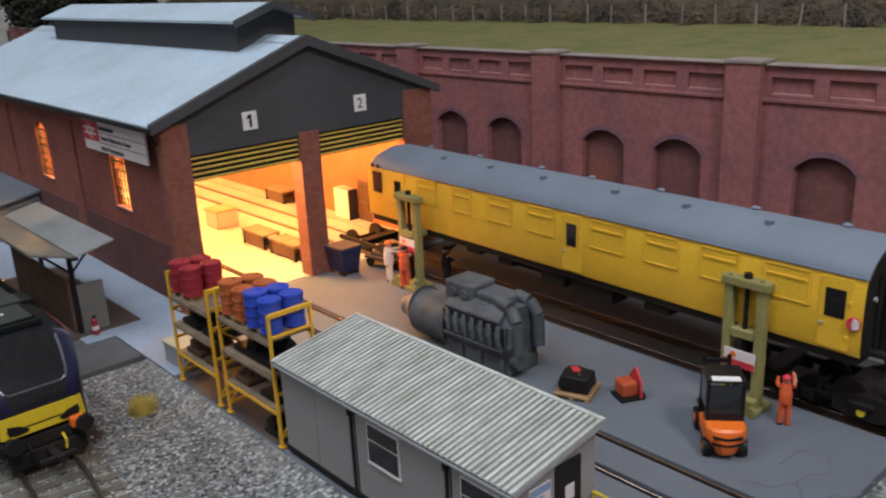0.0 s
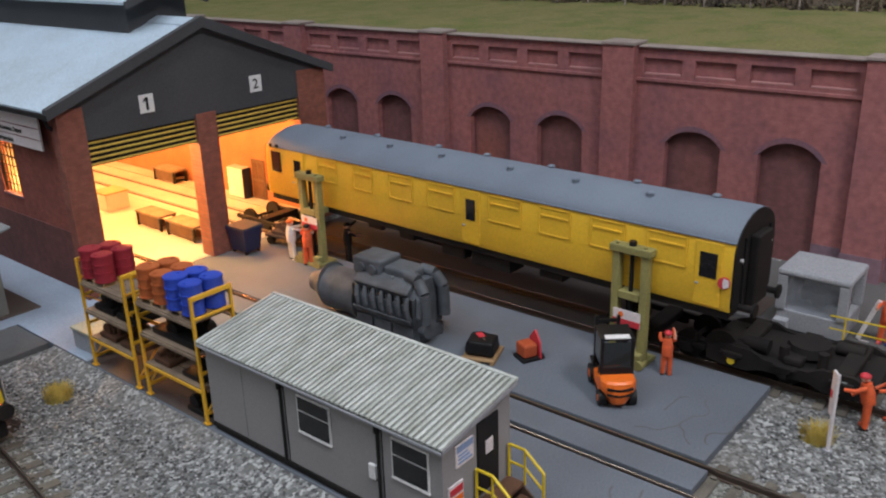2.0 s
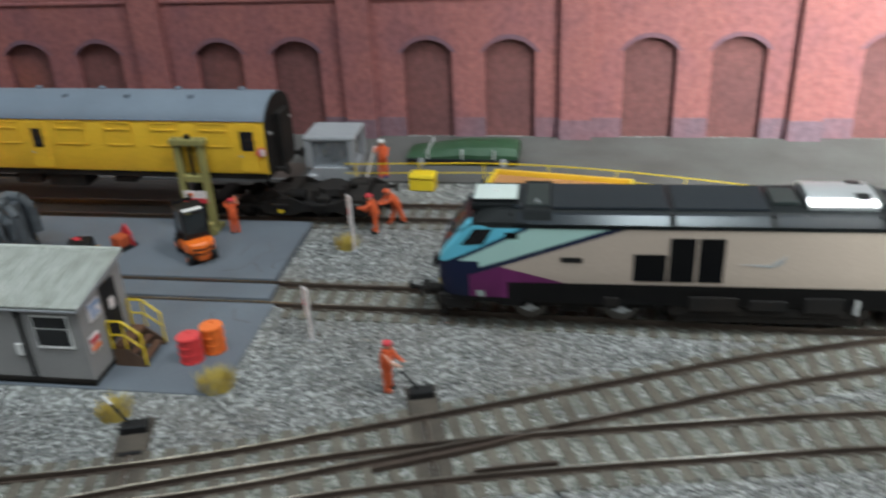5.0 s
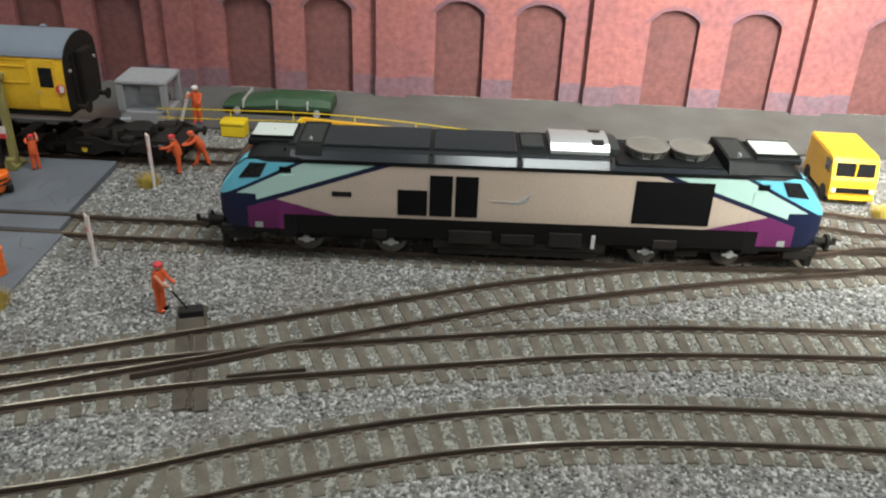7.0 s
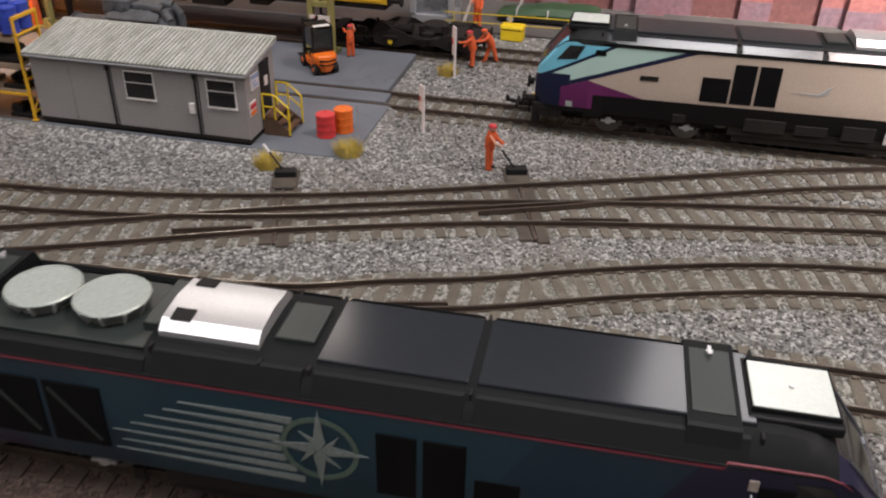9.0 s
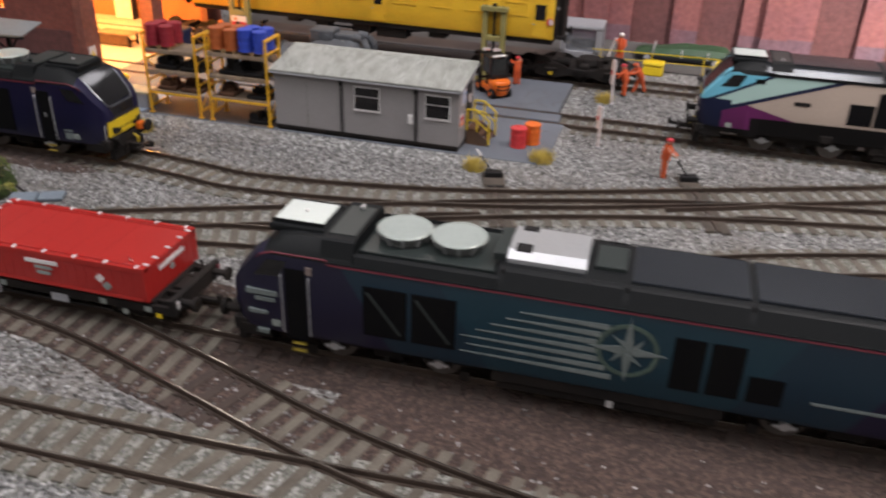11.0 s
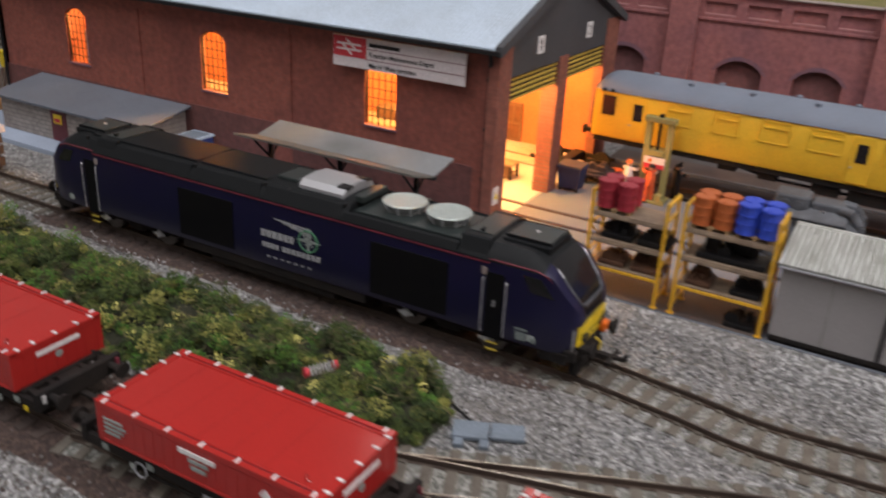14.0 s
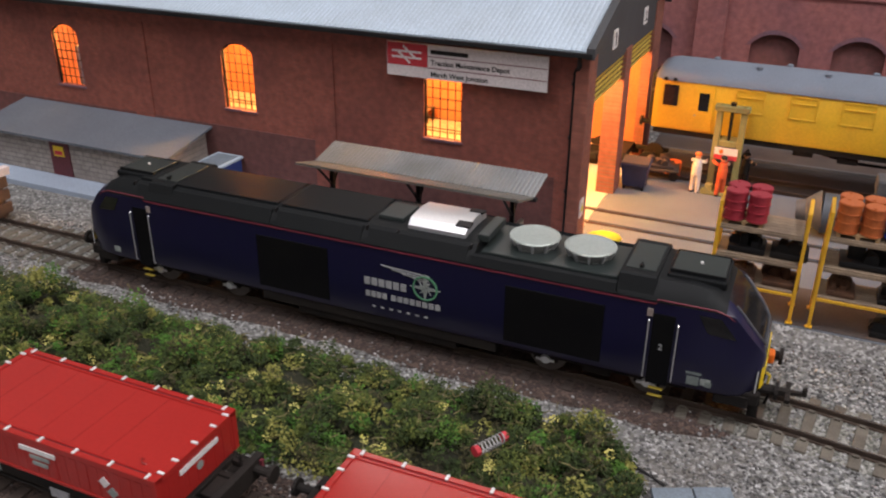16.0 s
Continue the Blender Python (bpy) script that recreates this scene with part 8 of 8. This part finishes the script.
body = part("body", shell, COACH_YELLOW, van, smooth=35)
part("windscreen", Form().prism([(-19.0, 15.4), (-17.3, 22.0), (-16.7, 21.9), (-18.4, 15.2)], "y", -9.6, 9.6), DARK_GLASS, van, "dark windscreen")
part("windscreen_bar", Form().box(-19.0, -17.0, -0.4, 0.4, 15, 22.2, turn=Matrix.Translation((-0.2, 0, 0))), COACH_YELLOW, van)
part("grille", Form().box(-20.7, -20.0, -8.2, 8.2, 6.8, 9.6, 0.2), BLACK, van, "black radiator grille")
part("bumper", Form().box(-21.4, -20.0, -11.4, 11.4, 3.2, 5.2, 0.4), COACH_YELLOW, van)
for s in (-1, 1):
    part("headlight", Form().cyl((-20.9, s * 9.6, 8.2), (-20.1, s * 9.6, 8.2), 1.2, seg=12), WHITE, van, "pale headlight")
    part("cab_window", Form().box(-15.2, -8.4, *sorted((s * 11.55, s * 11.8)), 15.6, 21.8, 0.1), DARK_GLASS, van, "dark cab window")
    part("roof_gutter", Form().box(-14, 18.5, *sorted((s * 11.4, s * 12.0)), 23.4, 24.0, 0.1), COACH_YELLOW, body)
    for x in (-13, 12):
        part("wheel", Form().cyl((x, s * 8.8, 4.2), (x, s * 11.9, 4.2), 4.2, seg=18), BLACK, van, smooth=30)

# ---- yard furniture ----


def trackside_sign(label, m, tall):
    ob = thing("trackside_sign", label, "sign", m, "trackside signs")
    part("post", Form().cyl((0, 0, 0), (0, 0, tall), 0.75, seg=8), OFF_WHITE, ob, "pale post")
    board = part("board", Form().box(-0.35, 0.35, -0.9, 3.6, tall * 0.45, tall, 0.1), OFF_WHITE, ob, "white board seen edge on")
    part("red_band", Form().box(-0.45, 0.45, 1.6, 3.3, tall * 0.66, tall * 0.76), SIGN_RED, board)
    part("foot", Form().cyl((0, 0, 0), (0, 0, 0.6), 1.6, seg=10), CAB_GREY, ob)
    return ob


trackside_sign("white trackside sign on a pale post beside the depot road", at(183.5, 67, GROUND_Z, -48), 24)
trackside_sign("white trackside sign on a pale post by the lift road", at(261.5, 68.5, GROUND_Z, -55), 29)


TIMBER_GREY = material("grey_brown_timber", (0.078, 0.064, 0.050), 0.9, 0, (0.048, 0.039, 0.032), 120.0, 0.5, 1500.0, 0.3)


def lever_box(m):
    ob = thing("point_lever", "dark hand lever on two timbers beside the points", "point lever", m, "point levers")
    for x in (-3.4, 3.4):
        part("base_timber", Form().box(-58 if x < 0 else -56, 6.5, x - 2.3, x + 2.3, -0.8, 1.1, 0.3), TIMBER_GREY, ob)
    part("tie_bar", Form().box(-57, -12, -0.7, 0.7, 0.6, 1.5, 0.2), RAIL_RUST, ob, "rusty tie bar")
    part("tie_plate", Form().box(-11.5, -1.5, -4.9, 4.9, 1.0, 1.7, 0.2), TIMBER_GREY, ob, "grey-brown plate")
    part("drive_slot", Form().box(-13.2, -11.6, -4.2, 3.6, 1.0, 1.6), BLACK, ob)
    part("lever_box", Form().box(-2.6, 2.6, -4.6, 4.6, 1.2, 4.4, 0.5), BLACK, ob)
    part("lever", Form().path([(0, 1, 4), (2.6, 6.5, 11.5)], 0.45, 6), BLACK, ob)
    part("grip", Form().path([(2.6, 6.5, 11.5), (3.8, 8.8, 14.6)], 0.55, 6), WHITE, ob, "white lever grip")
    return ob


lever_box(at(121.5, 112.5, GROUND_Z, 17))
lever_box(at(149.5, 16.5, GROUND_Z, 16))


def tuft(m, seed, spread, mat=TUFT, tall=7.0):
    rng = random.Random(seed)
    verts, faces = [], []
    for _ in range(420):
        a, r = rng.uniform(0, 6.283), spread * math.sqrt(rng.random())
        p = Vector((r * math.cos(a), r * math.sin(a), 0))
        tip = p * 1.25 + Vector((rng.gauss(0, 1.0), rng.gauss(0, 1.0), tall * rng.uniform(0.45, 1.0)))
        side = Vector((-math.sin(a), math.cos(a), 0)) * 0.2
        n = len(verts)
        verts += [(p - side) * MM, (p + side) * MM, tip * MM]
        faces.append((n, n + 1, n + 2))
    me = bpy.data.meshes.new("grass_tuft")
    me.from_pydata(verts, [], faces)
    me.materials.append(mat)
    ob = new("grass_tuft", me)
    ob.matrix_basis = m
    return tagged(ob, "dry straw-yellow grass tuft growing from the ballast", "grass tuft", "grass tufts")


for k, (x, y, r) in enumerate(((147, 92.5, 6.4), (131, 125, 6.0), (266.5, 73.5, 5.6), (121, 316, 5.4), (269, -296, 6.0))):
    tuft(at(x, y, GROUND_Z - 0.2 if k else -0.6), k, r)

# ---- beside the shed ----
lean = thing("lean_to", "low pale blockwork lean-to with a blue-grey felt roof", "lean-to store")
part("wall", Form().box(144.5, 147, 606, 738, -0.2, 21.6), BLOCKWORK, lean)
part("wall", Form().prism([(147, -0.2), (180.8, -0.2), (180.8, 28), (147, 21.7)], "y", 606, 608.5), BLOCKWORK, lean)
part("wall", Form().prism([(147, -0.2), (180.8, -0.2), (180.8, 28), (147, 21.7)], "y", 735.5, 738), BLOCKWORK, lean)
part("roof", Form().prism([(140.5, 21.2), (181, 28.6), (181, 29.9), (140.5, 22.6)], "y", 601, 742), FELT, lean, "blue-grey felted roof")
ldoor = part("door", Form().box(143.9, 144.7, 673, 687.5, 0, 20.8, 0.1), MAROON, lean, "maroon door with a small yellow poster")
part("door_poster", Form().box(143.6, 144.0, 677, 684.5, 11.5, 17.5), WARN_YELLOW, ldoor)
part("poster_print", Form().box(143.45, 143.7, 678, 683.5, 12.5, 14.9), SIGN_RED, ldoor)
bunker = thing("water_tank", "small pale-rimmed tank with a glazed top against the shed", "water tank", at(167, 590, -0.2, 0) @ Matrix.Diagonal((0.78, 0.74, 0.86, 1)))
part("tank_body", Form().box(-12, 14, -12, 9, 0, 17, 0.4), BLUE_SKIP, bunker)
part("tank_rim", Form().box(-13, 15, -13, 10, 17, 18.6, 0.3), ROOF_BLUE, bunker)
part("tank_top", Form().box(-10.5, 12.5, -10.5, 7.5, 18.5, 18.9), SLATE, bunker)

shelter = thing("open_shelter", "open shelter with a butterfly roof of weathered sheeting on dark posts", "shelter")
part("roof_sheet", ribbed(131.5, 40.2, 149.5, 44.2, 397, 503, 1.9, 0.3, 0.7), SHEET_GREY, shelter, "ribbed grey sheet")
part("roof_sheet", ribbed(112, 45.5, 130.5, 40.2, 397, 501, 1.9, 0.45, 0.7), TAN_ROOF, shelter, "ribbed grey sheet")
part("valley_gutter", Form().box(129.6, 132.2, 395.5, 504, 38.6, 40.0, 0.2), BLACK, shelter)
for y in (406, 450, 494):
    part("post", Form().box(130, 132, y - 1, y + 1, 0.4, 38.6, 0.2), BLACK, shelter)
    part("roof_bracket", Form().path([(131, y, 30), (142, y, 41.4)], 0.6, 6).path([(131, y, 30), (119, y, 42)], 0.6, 6), BLACK, shelter)
panel = part("back_panel", Form().box(128.6, 130, 408, 492, 0.4, 26), BROWN_WOOD, shelter, "dark timber screen")
part("end_panel", Form().box(131, 144, 405, 406.6, 0.4, 24, 0.2), TAN_ROOF, shelter, "pale worn timber end panel")
extinguisher = thing("fire_extinguisher", "red fire extinguisher standing by the shelter", "fire extinguisher", at(135.5, 400.5, 0.0))
part("cylinder", Form().cyl((0, 0, 0), (0, 0, 6.6), 1.6, seg=12).ball((0, 0, 6.6), 1.6, 9), DRUM_RED, extinguisher, smooth=40)
part("valve", Form().cyl((0, 0, 8), (0, 0, 9), 0.6, seg=8).box(-0.4, 1.4, -0.4, 0.4, 8.8, 9.3), BLACK, extinguisher)
part("label_band", Form().cyl((0, 0, 2.4), (0, 0, 4.4), 1.66, seg=12), OFF_WHITE, extinguisher)

stop = thing("buffer_stop", "timber buffer stop with a white top rail at the siding end", "buffer stop", at(77.5, 668, -2.6, 0))
for x in (-11, 11):
    part("upright", Form().box(x - 2.4, x + 2.4, -3, 3, 0, 24, 0.4), BROWN_WOOD, stop)
    part("stay", Form().path([(x, 2, 20), (x, 20, 0.5)], 1.4, 6), BROWN_WOOD, stop)
for z in (3, 10, 16.5):
    part("timber", Form().box(-17, 17, -4.6, -2.8, z, z + 5.4, 0.3), BROWN_WOOD, stop)
part("top_beam", Form().box(-19, 19, -5.6, -1.6, 22.6, 27, 0.4), OFF_WHITE, stop, "white-painted top beam")
part("moss_fill", Form().box(-16, 16, -2.6, 12, 0, 20, 1.5), MUD, stop)

# far end of the yard behind the shed
FENCE_TAN = material("weathered_tan_boards", (0.36, 0.27, 0.22), 0.85, 0, (0.25, 0.18, 0.145), 80.0, 0.5, 1200.0, 0.2)
paling = thing("security_fence", "yellowish paling fence behind the shed", "fence")
part("top_rail", Form().box(96, 366, 798.6, 799.4, 20, 21), FENCE_TAN, paling)
part("lower_rail", Form().box(96, 366, 798.6, 799.4, 3, 4), FENCE_TAN, paling)
pale_mesh = mesh_of("pale", Form().box(-1.15, 1.15, -0.4, 0.4, 0, 27), FENCE_TAN)
for k in range(90):
    p = new("pale", pale_mesh)
    p.parent = paling
    p.matrix_basis = at(97 + 3 * k, 798.2, GROUND_Z)
barrel_far = thing("yellow_hopper", "yellow plastic hopper behind the fence", "hopper", at(236, 853, GROUND_Z))
part("hopper_body", Form().loft([[(x * k, y * k, z) for x, y in ((-9, -8), (9, -8), (9, 8), (-9, 8))] for z, k in ((3, 0.72), (14, 1.0), (24, 1.06))]), WARN_YELLOW, barrel_far)
part("hopper_rim", Form().box(-10.2, 10.2, -9.2, 9.2, 24, 26, 0.4), WARN_YELLOW, barrel_far)
for x in (-5.5, 5.5):
    part("hopper_leg", Form().box(x - 0.8, x + 0.8, -5, 5, 0, 4), BLACK, barrel_far)
stack = thing("timber_stack", "small stack of orange-brown boards beside the fence", "timber stack", at(176, 783, GROUND_Z, 8))
for k in range(4):
    part("board", Form().box(-11 + 0.6 * k, 10 - 0.7 * k, -5, 5, 0.2 + 2.2 * k, 2.2 + 2.2 * k, 0.2), LOAD_TAN, stack)
track("sidings track behind the shed", [(200, 1300), (196, 860), (180, 800)], BALLAST_WORN, 0.0)
track("sidings track behind the shed", [(330, 1300), (322, 900), (316, 790)], BALLAST_WORN, 0.0)

# ---- growth along the siding ----


def verge(t):
    """Middle and half width of the strip of bushes at y = t."""
    mid = 17 - 0.01 * (t - 330)
    half = 28 * min(1.0, max(0.12, ((t - 322) / 26) ** 0.5)) if t < 348 else 28
    return mid, half


rng = random.Random(12)
mound = Form().sheet(-14, 56, 324, 700, GROUND_Z, 40, 160, lambda x, y: -1.0 + max(0.0, 1 - ((x - verge(y)[0]) / (verge(y)[1] + 2)) ** 2) * (4.5 + 5.0 * noise.noise((x * 0.07, y * 0.07, 5)) + 2.0 * noise.noise((x * 0.2, y * 0.2, 1))))
# near-black green-brown body that fills the gaps between the leaves
MOUND_DARK = material("dark_bush_mound", (0.016, 0.020, 0.008), 0.95, 0, (0.026, 0.024, 0.012), 90.0, 0.5, 900.0, 0.8)
solid("bush_mound", mound, MOUND_DARK, "near-black green-brown mound under the bushes", "undergrowth", kind="structure")
clumps, twigs, twig_faces = [], [], []
for _ in range(1750):
    y = rng.uniform(326, 700)
    mid, half_w = verge(y)
    u = rng.uniform(-1.05, 1.05)
    lump = noise.noise(((mid + u * half_w) * 0.06, y * 0.06, 5))
    h = (1 - u ** 4) * rng.uniform(0.3, 1.1) * (8.5 + 19.0 * lump)
    r = rng.uniform(1.8, 4.8) * (1.0 + 0.6 * lump)
    clumps.append((mid + u * half_w, y, GROUND_Z + 0.6 + max(0, h), r, r, r * 0.85))
    for _ in range(rng.choice((0, 1, 2))):
        p = Vector((mid + u * half_w + rng.gauss(0, r * 0.5), y + rng.gauss(0, r * 0.5), GROUND_Z + 0.6 + max(0, h) + r * rng.uniform(0.4, 0.95)))
        d = Vector((rng.gauss(0, 1), rng.gauss(0, 1), rng.gauss(0.1, 0.4))).normalized()
        w = d.orthogonal().normalized() * 0.17
        for _ in range(3):
            q = p + d * rng.uniform(0.8, 1.7)
            n = len(twigs)
            twigs += [(p - w) * MM, (p + w) * MM, (q + w) * MM, (q - w) * MM]
            twig_faces.append((n, n + 1, n + 2, n + 3))
            p, d = q, (d + Vector((rng.gauss(0, 0.5), rng.gauss(0, 0.5), rng.gauss(-0.1, 0.4)))).normalized()
twig_mesh = bpy.data.meshes.new("dry_twigs")
twig_mesh.from_pydata(twigs, [], twig_faces)
twig_mesh.materials.append(TWIG)
tagged(new("dry_twigs", twig_mesh), "straw-coloured dry twigs tangled through the bushes", "twigs", kind="stuff")
for tone, (first_clump, last_clump, leaf) in enumerate(((0, 720, LEAF_DARK), (720, 1130, LEAF_OLIVE), (1130, 1370, LEAF_BRIGHT), (1370, 1570, LEAF_BROWN), (1570, 1750, LEAF_PALE))):
    leaf_cloud("bushes", clumps[first_clump:last_clump], 125, 0.64, leaf, ("dark green", "olive green", "bright green", "brown mossy", "pale yellow-green")[tone] + " low bushes along the siding", "bushes", 21 + tone, GROUND_Z)
blooms = []
for _ in range(64):
    y = rng.uniform(328, 640)
    mid, half_w = verge(y)
    u = rng.uniform(-0.95, 0.8)
    h = (1 - u * u) * 7
    blooms.append((mid + u * half_w, y, GROUND_Z + 3.5 + h, 1.9, 1.9, 1.7))
leaf_cloud("blossom", blooms, 26, 0.5, BLOOM, "small pale yellow flowers among the bushes", "blossom", 22, GROUND_Z)
spring = thing("coil_spring", "pale coil spring with red ends lying in the bushes", "coil spring", at(12, 369, 8.0, 62))
coil = [(math.cos(k * 0.6) * 1.7, -5 + k * 0.133, math.sin(k * 0.6) * 1.7) for k in range(76)]
part("coil", Form().path(coil, 0.22, 5), RAIL_WHITE, spring)
for y in (-5, 5):
    part("end_cap", Form().cyl((0, y * 1.1 - 0.8, 0), (0, y * 1.1 + 0.8, 0), 1.7, seg=10), SIGN_RED, spring, "red end cap")

# loose slabs in the ballast
slab = thing("loose_slab", "pair of blue-grey plates joined on a hinge, lying in the ballast", "plates", at(24.0, 308.5, GROUND_Z + 0.5, -66, 4), "loose plates")
part("plate", Form().box(-12.5, -0.4, -4.2, 4.2, 0.6, 2.4, 0.3), SLATE, slab)
part("plate", Form().box(0.2, 11.5, -3.0, 4.8, 0.6, 2.1, 0.3), SLATE, slab)
for x in (-10, -1.5):
    part("lug", Form().box(x - 1.6, x + 1.6, -7.6, -4.0, 0.0, 1.8, 0.3), SLATE, slab)
solid("loose_slab", Form().prism([(-10.5, -3.6), (7.5, -4.4), (10.5, -1.0), (9.0, 3.4), (-9.0, 4.2)], "z", 0.2, 1.9), SLATE, "blue-grey plate lying flat in the brown ballast", "plate", at(-70.5, 295.5, GROUND_Z + 0.5, -58), "loose plates")
solid("point_wire", Form().path([(-84, 307, -2.5), (-82, 303, -2.2), (-85, 298, -2.4), (-80, 294, -2.3), (-79, 288, -2.5)], 0.5, 6), BLACK, "black wire lying on the ballast by the points", "wire")
solid("card_strip", Form().box(-9, 9, -7, 7, 0, 1.4, 0.2), CREAM, "cream card offcut at the layout front", "card offcut", at(-92, 321, GROUND_Z + 0.6, 20))
solid("track_wire", Form().path([(28, 318, -2.6), (34, 330, -2.4), (26, 345, -2.6), (18, 330, -2.5), (10, 326, -2.6)], 0.45, 6), BLACK, "black wire lying on the ballast", "wire")

# ---- loose stones over the ballast ----
STONE = leafy("ballast_stones", [(0.05, 0.048, 0.047), (0.125, 0.123, 0.122), (0.21, 0.208, 0.206), (0.33, 0.33, 0.33), (0.60, 0.60, 0.60)], 0.9, 60.0, 0.85, 0.12)
# stained stones, darkened along with the bed for the same shade
BROWN_STONE = leafy("rusty_shaded_stones", [(0.025, 0.016, 0.013), (0.048, 0.031, 0.025), (0.076, 0.052, 0.041), (0.115, 0.088, 0.073)], 0.9)
rs = np.random.RandomState(5)


def chippings(name, label, mat, px, py, small, large):
    """Many small six-cornered stones lying on the ballast."""
    n = len(px)
    size, spin = rs.uniform(small, large, n), rs.uniform(0, 6.283, n)
    corners = np.array([(1, 0, 0), (-0.9, 0.2, 0), (0, 1, 0.1), (0.1, -1, 0), (0, 0, 0.8), (0.1, 0, -0.6)])
    shape = corners[None] * rs.uniform(0.7, 1.3, (n, 6, 3)) * size[:, None, None]
    c, s = np.cos(spin)[:, None], np.sin(spin)[:, None]
    verts = np.stack([shape[..., 0] * c - shape[..., 1] * s + px[:, None], shape[..., 0] * s + shape[..., 1] * c + py[:, None], shape[..., 2] + GROUND_Z + 0.35], -1).reshape(-1, 3) * MM
    tri = np.array([(0, 2, 4), (2, 1, 4), (1, 3, 4), (3, 0, 4), (2, 0, 5), (1, 2, 5), (3, 1, 5), (0, 3, 5)])
    faces = (tri[None] + 6 * np.arange(n)[:, None, None]).reshape(-1, 3)
    me = bpy.data.meshes.new(name)
    me.vertices.add(len(verts))
    me.vertices.foreach_set("co", verts.ravel())
    me.loops.add(len(faces) * 3)
    me.loops.foreach_set("vertex_index", faces.ravel())
    me.polygons.add(len(faces))
    me.polygons.foreach_set("loop_start", np.arange(0, len(faces) * 3, 3))
    me.update(calc_edges=True)
    me.validate()
    me.materials.append(mat)
    return tagged(new(name, me), label, "ballast stones", kind="stuff")


def stained(x, y):
    """How brown the ballast is: 1 under the running line and the siding, 0 in the open yard."""
    line_x = np.interp(y, (-260, -90, 100, 300, 640), (-27.5, -34, -40, -41.5, -40))
    front = np.where(x < line_x, np.where(y < 118, 0.55, 0.9), 1.5)
    one = np.exp(-(np.abs(x - line_x) * front / 40.0) ** 4)
    two = np.exp(-((x - 80) / 25.0) ** 6) / (1 + np.exp(-(y - 308) / 4.0)) / (1 + np.exp((y - 588) / 4.0))
    return np.maximum(one, two)


px, py = rs.uniform(-135, 286, 105000), rs.uniform(-260, 660, 105000)
keep = ~((px > 136) & (py > 88) & (px < 290) & (py < 800)) & ~((px > 100) & (py > 358)) & ~((px > -10) & (px < 50) & (py > 330))
px, py = px[keep], py[keep]
brown = rs.uniform(0, 1, len(px)) < stained(px, py)
chippings("ballast_stones", "loose grey granite chippings", STONE, px[~brown], py[~brown], 0.38, 0.92)
chippings("rusty_stones", "loose rust-brown stained chippings, the trains' shade in their colour", BROWN_STONE, px[brown], py[brown], 0.3, 0.75)
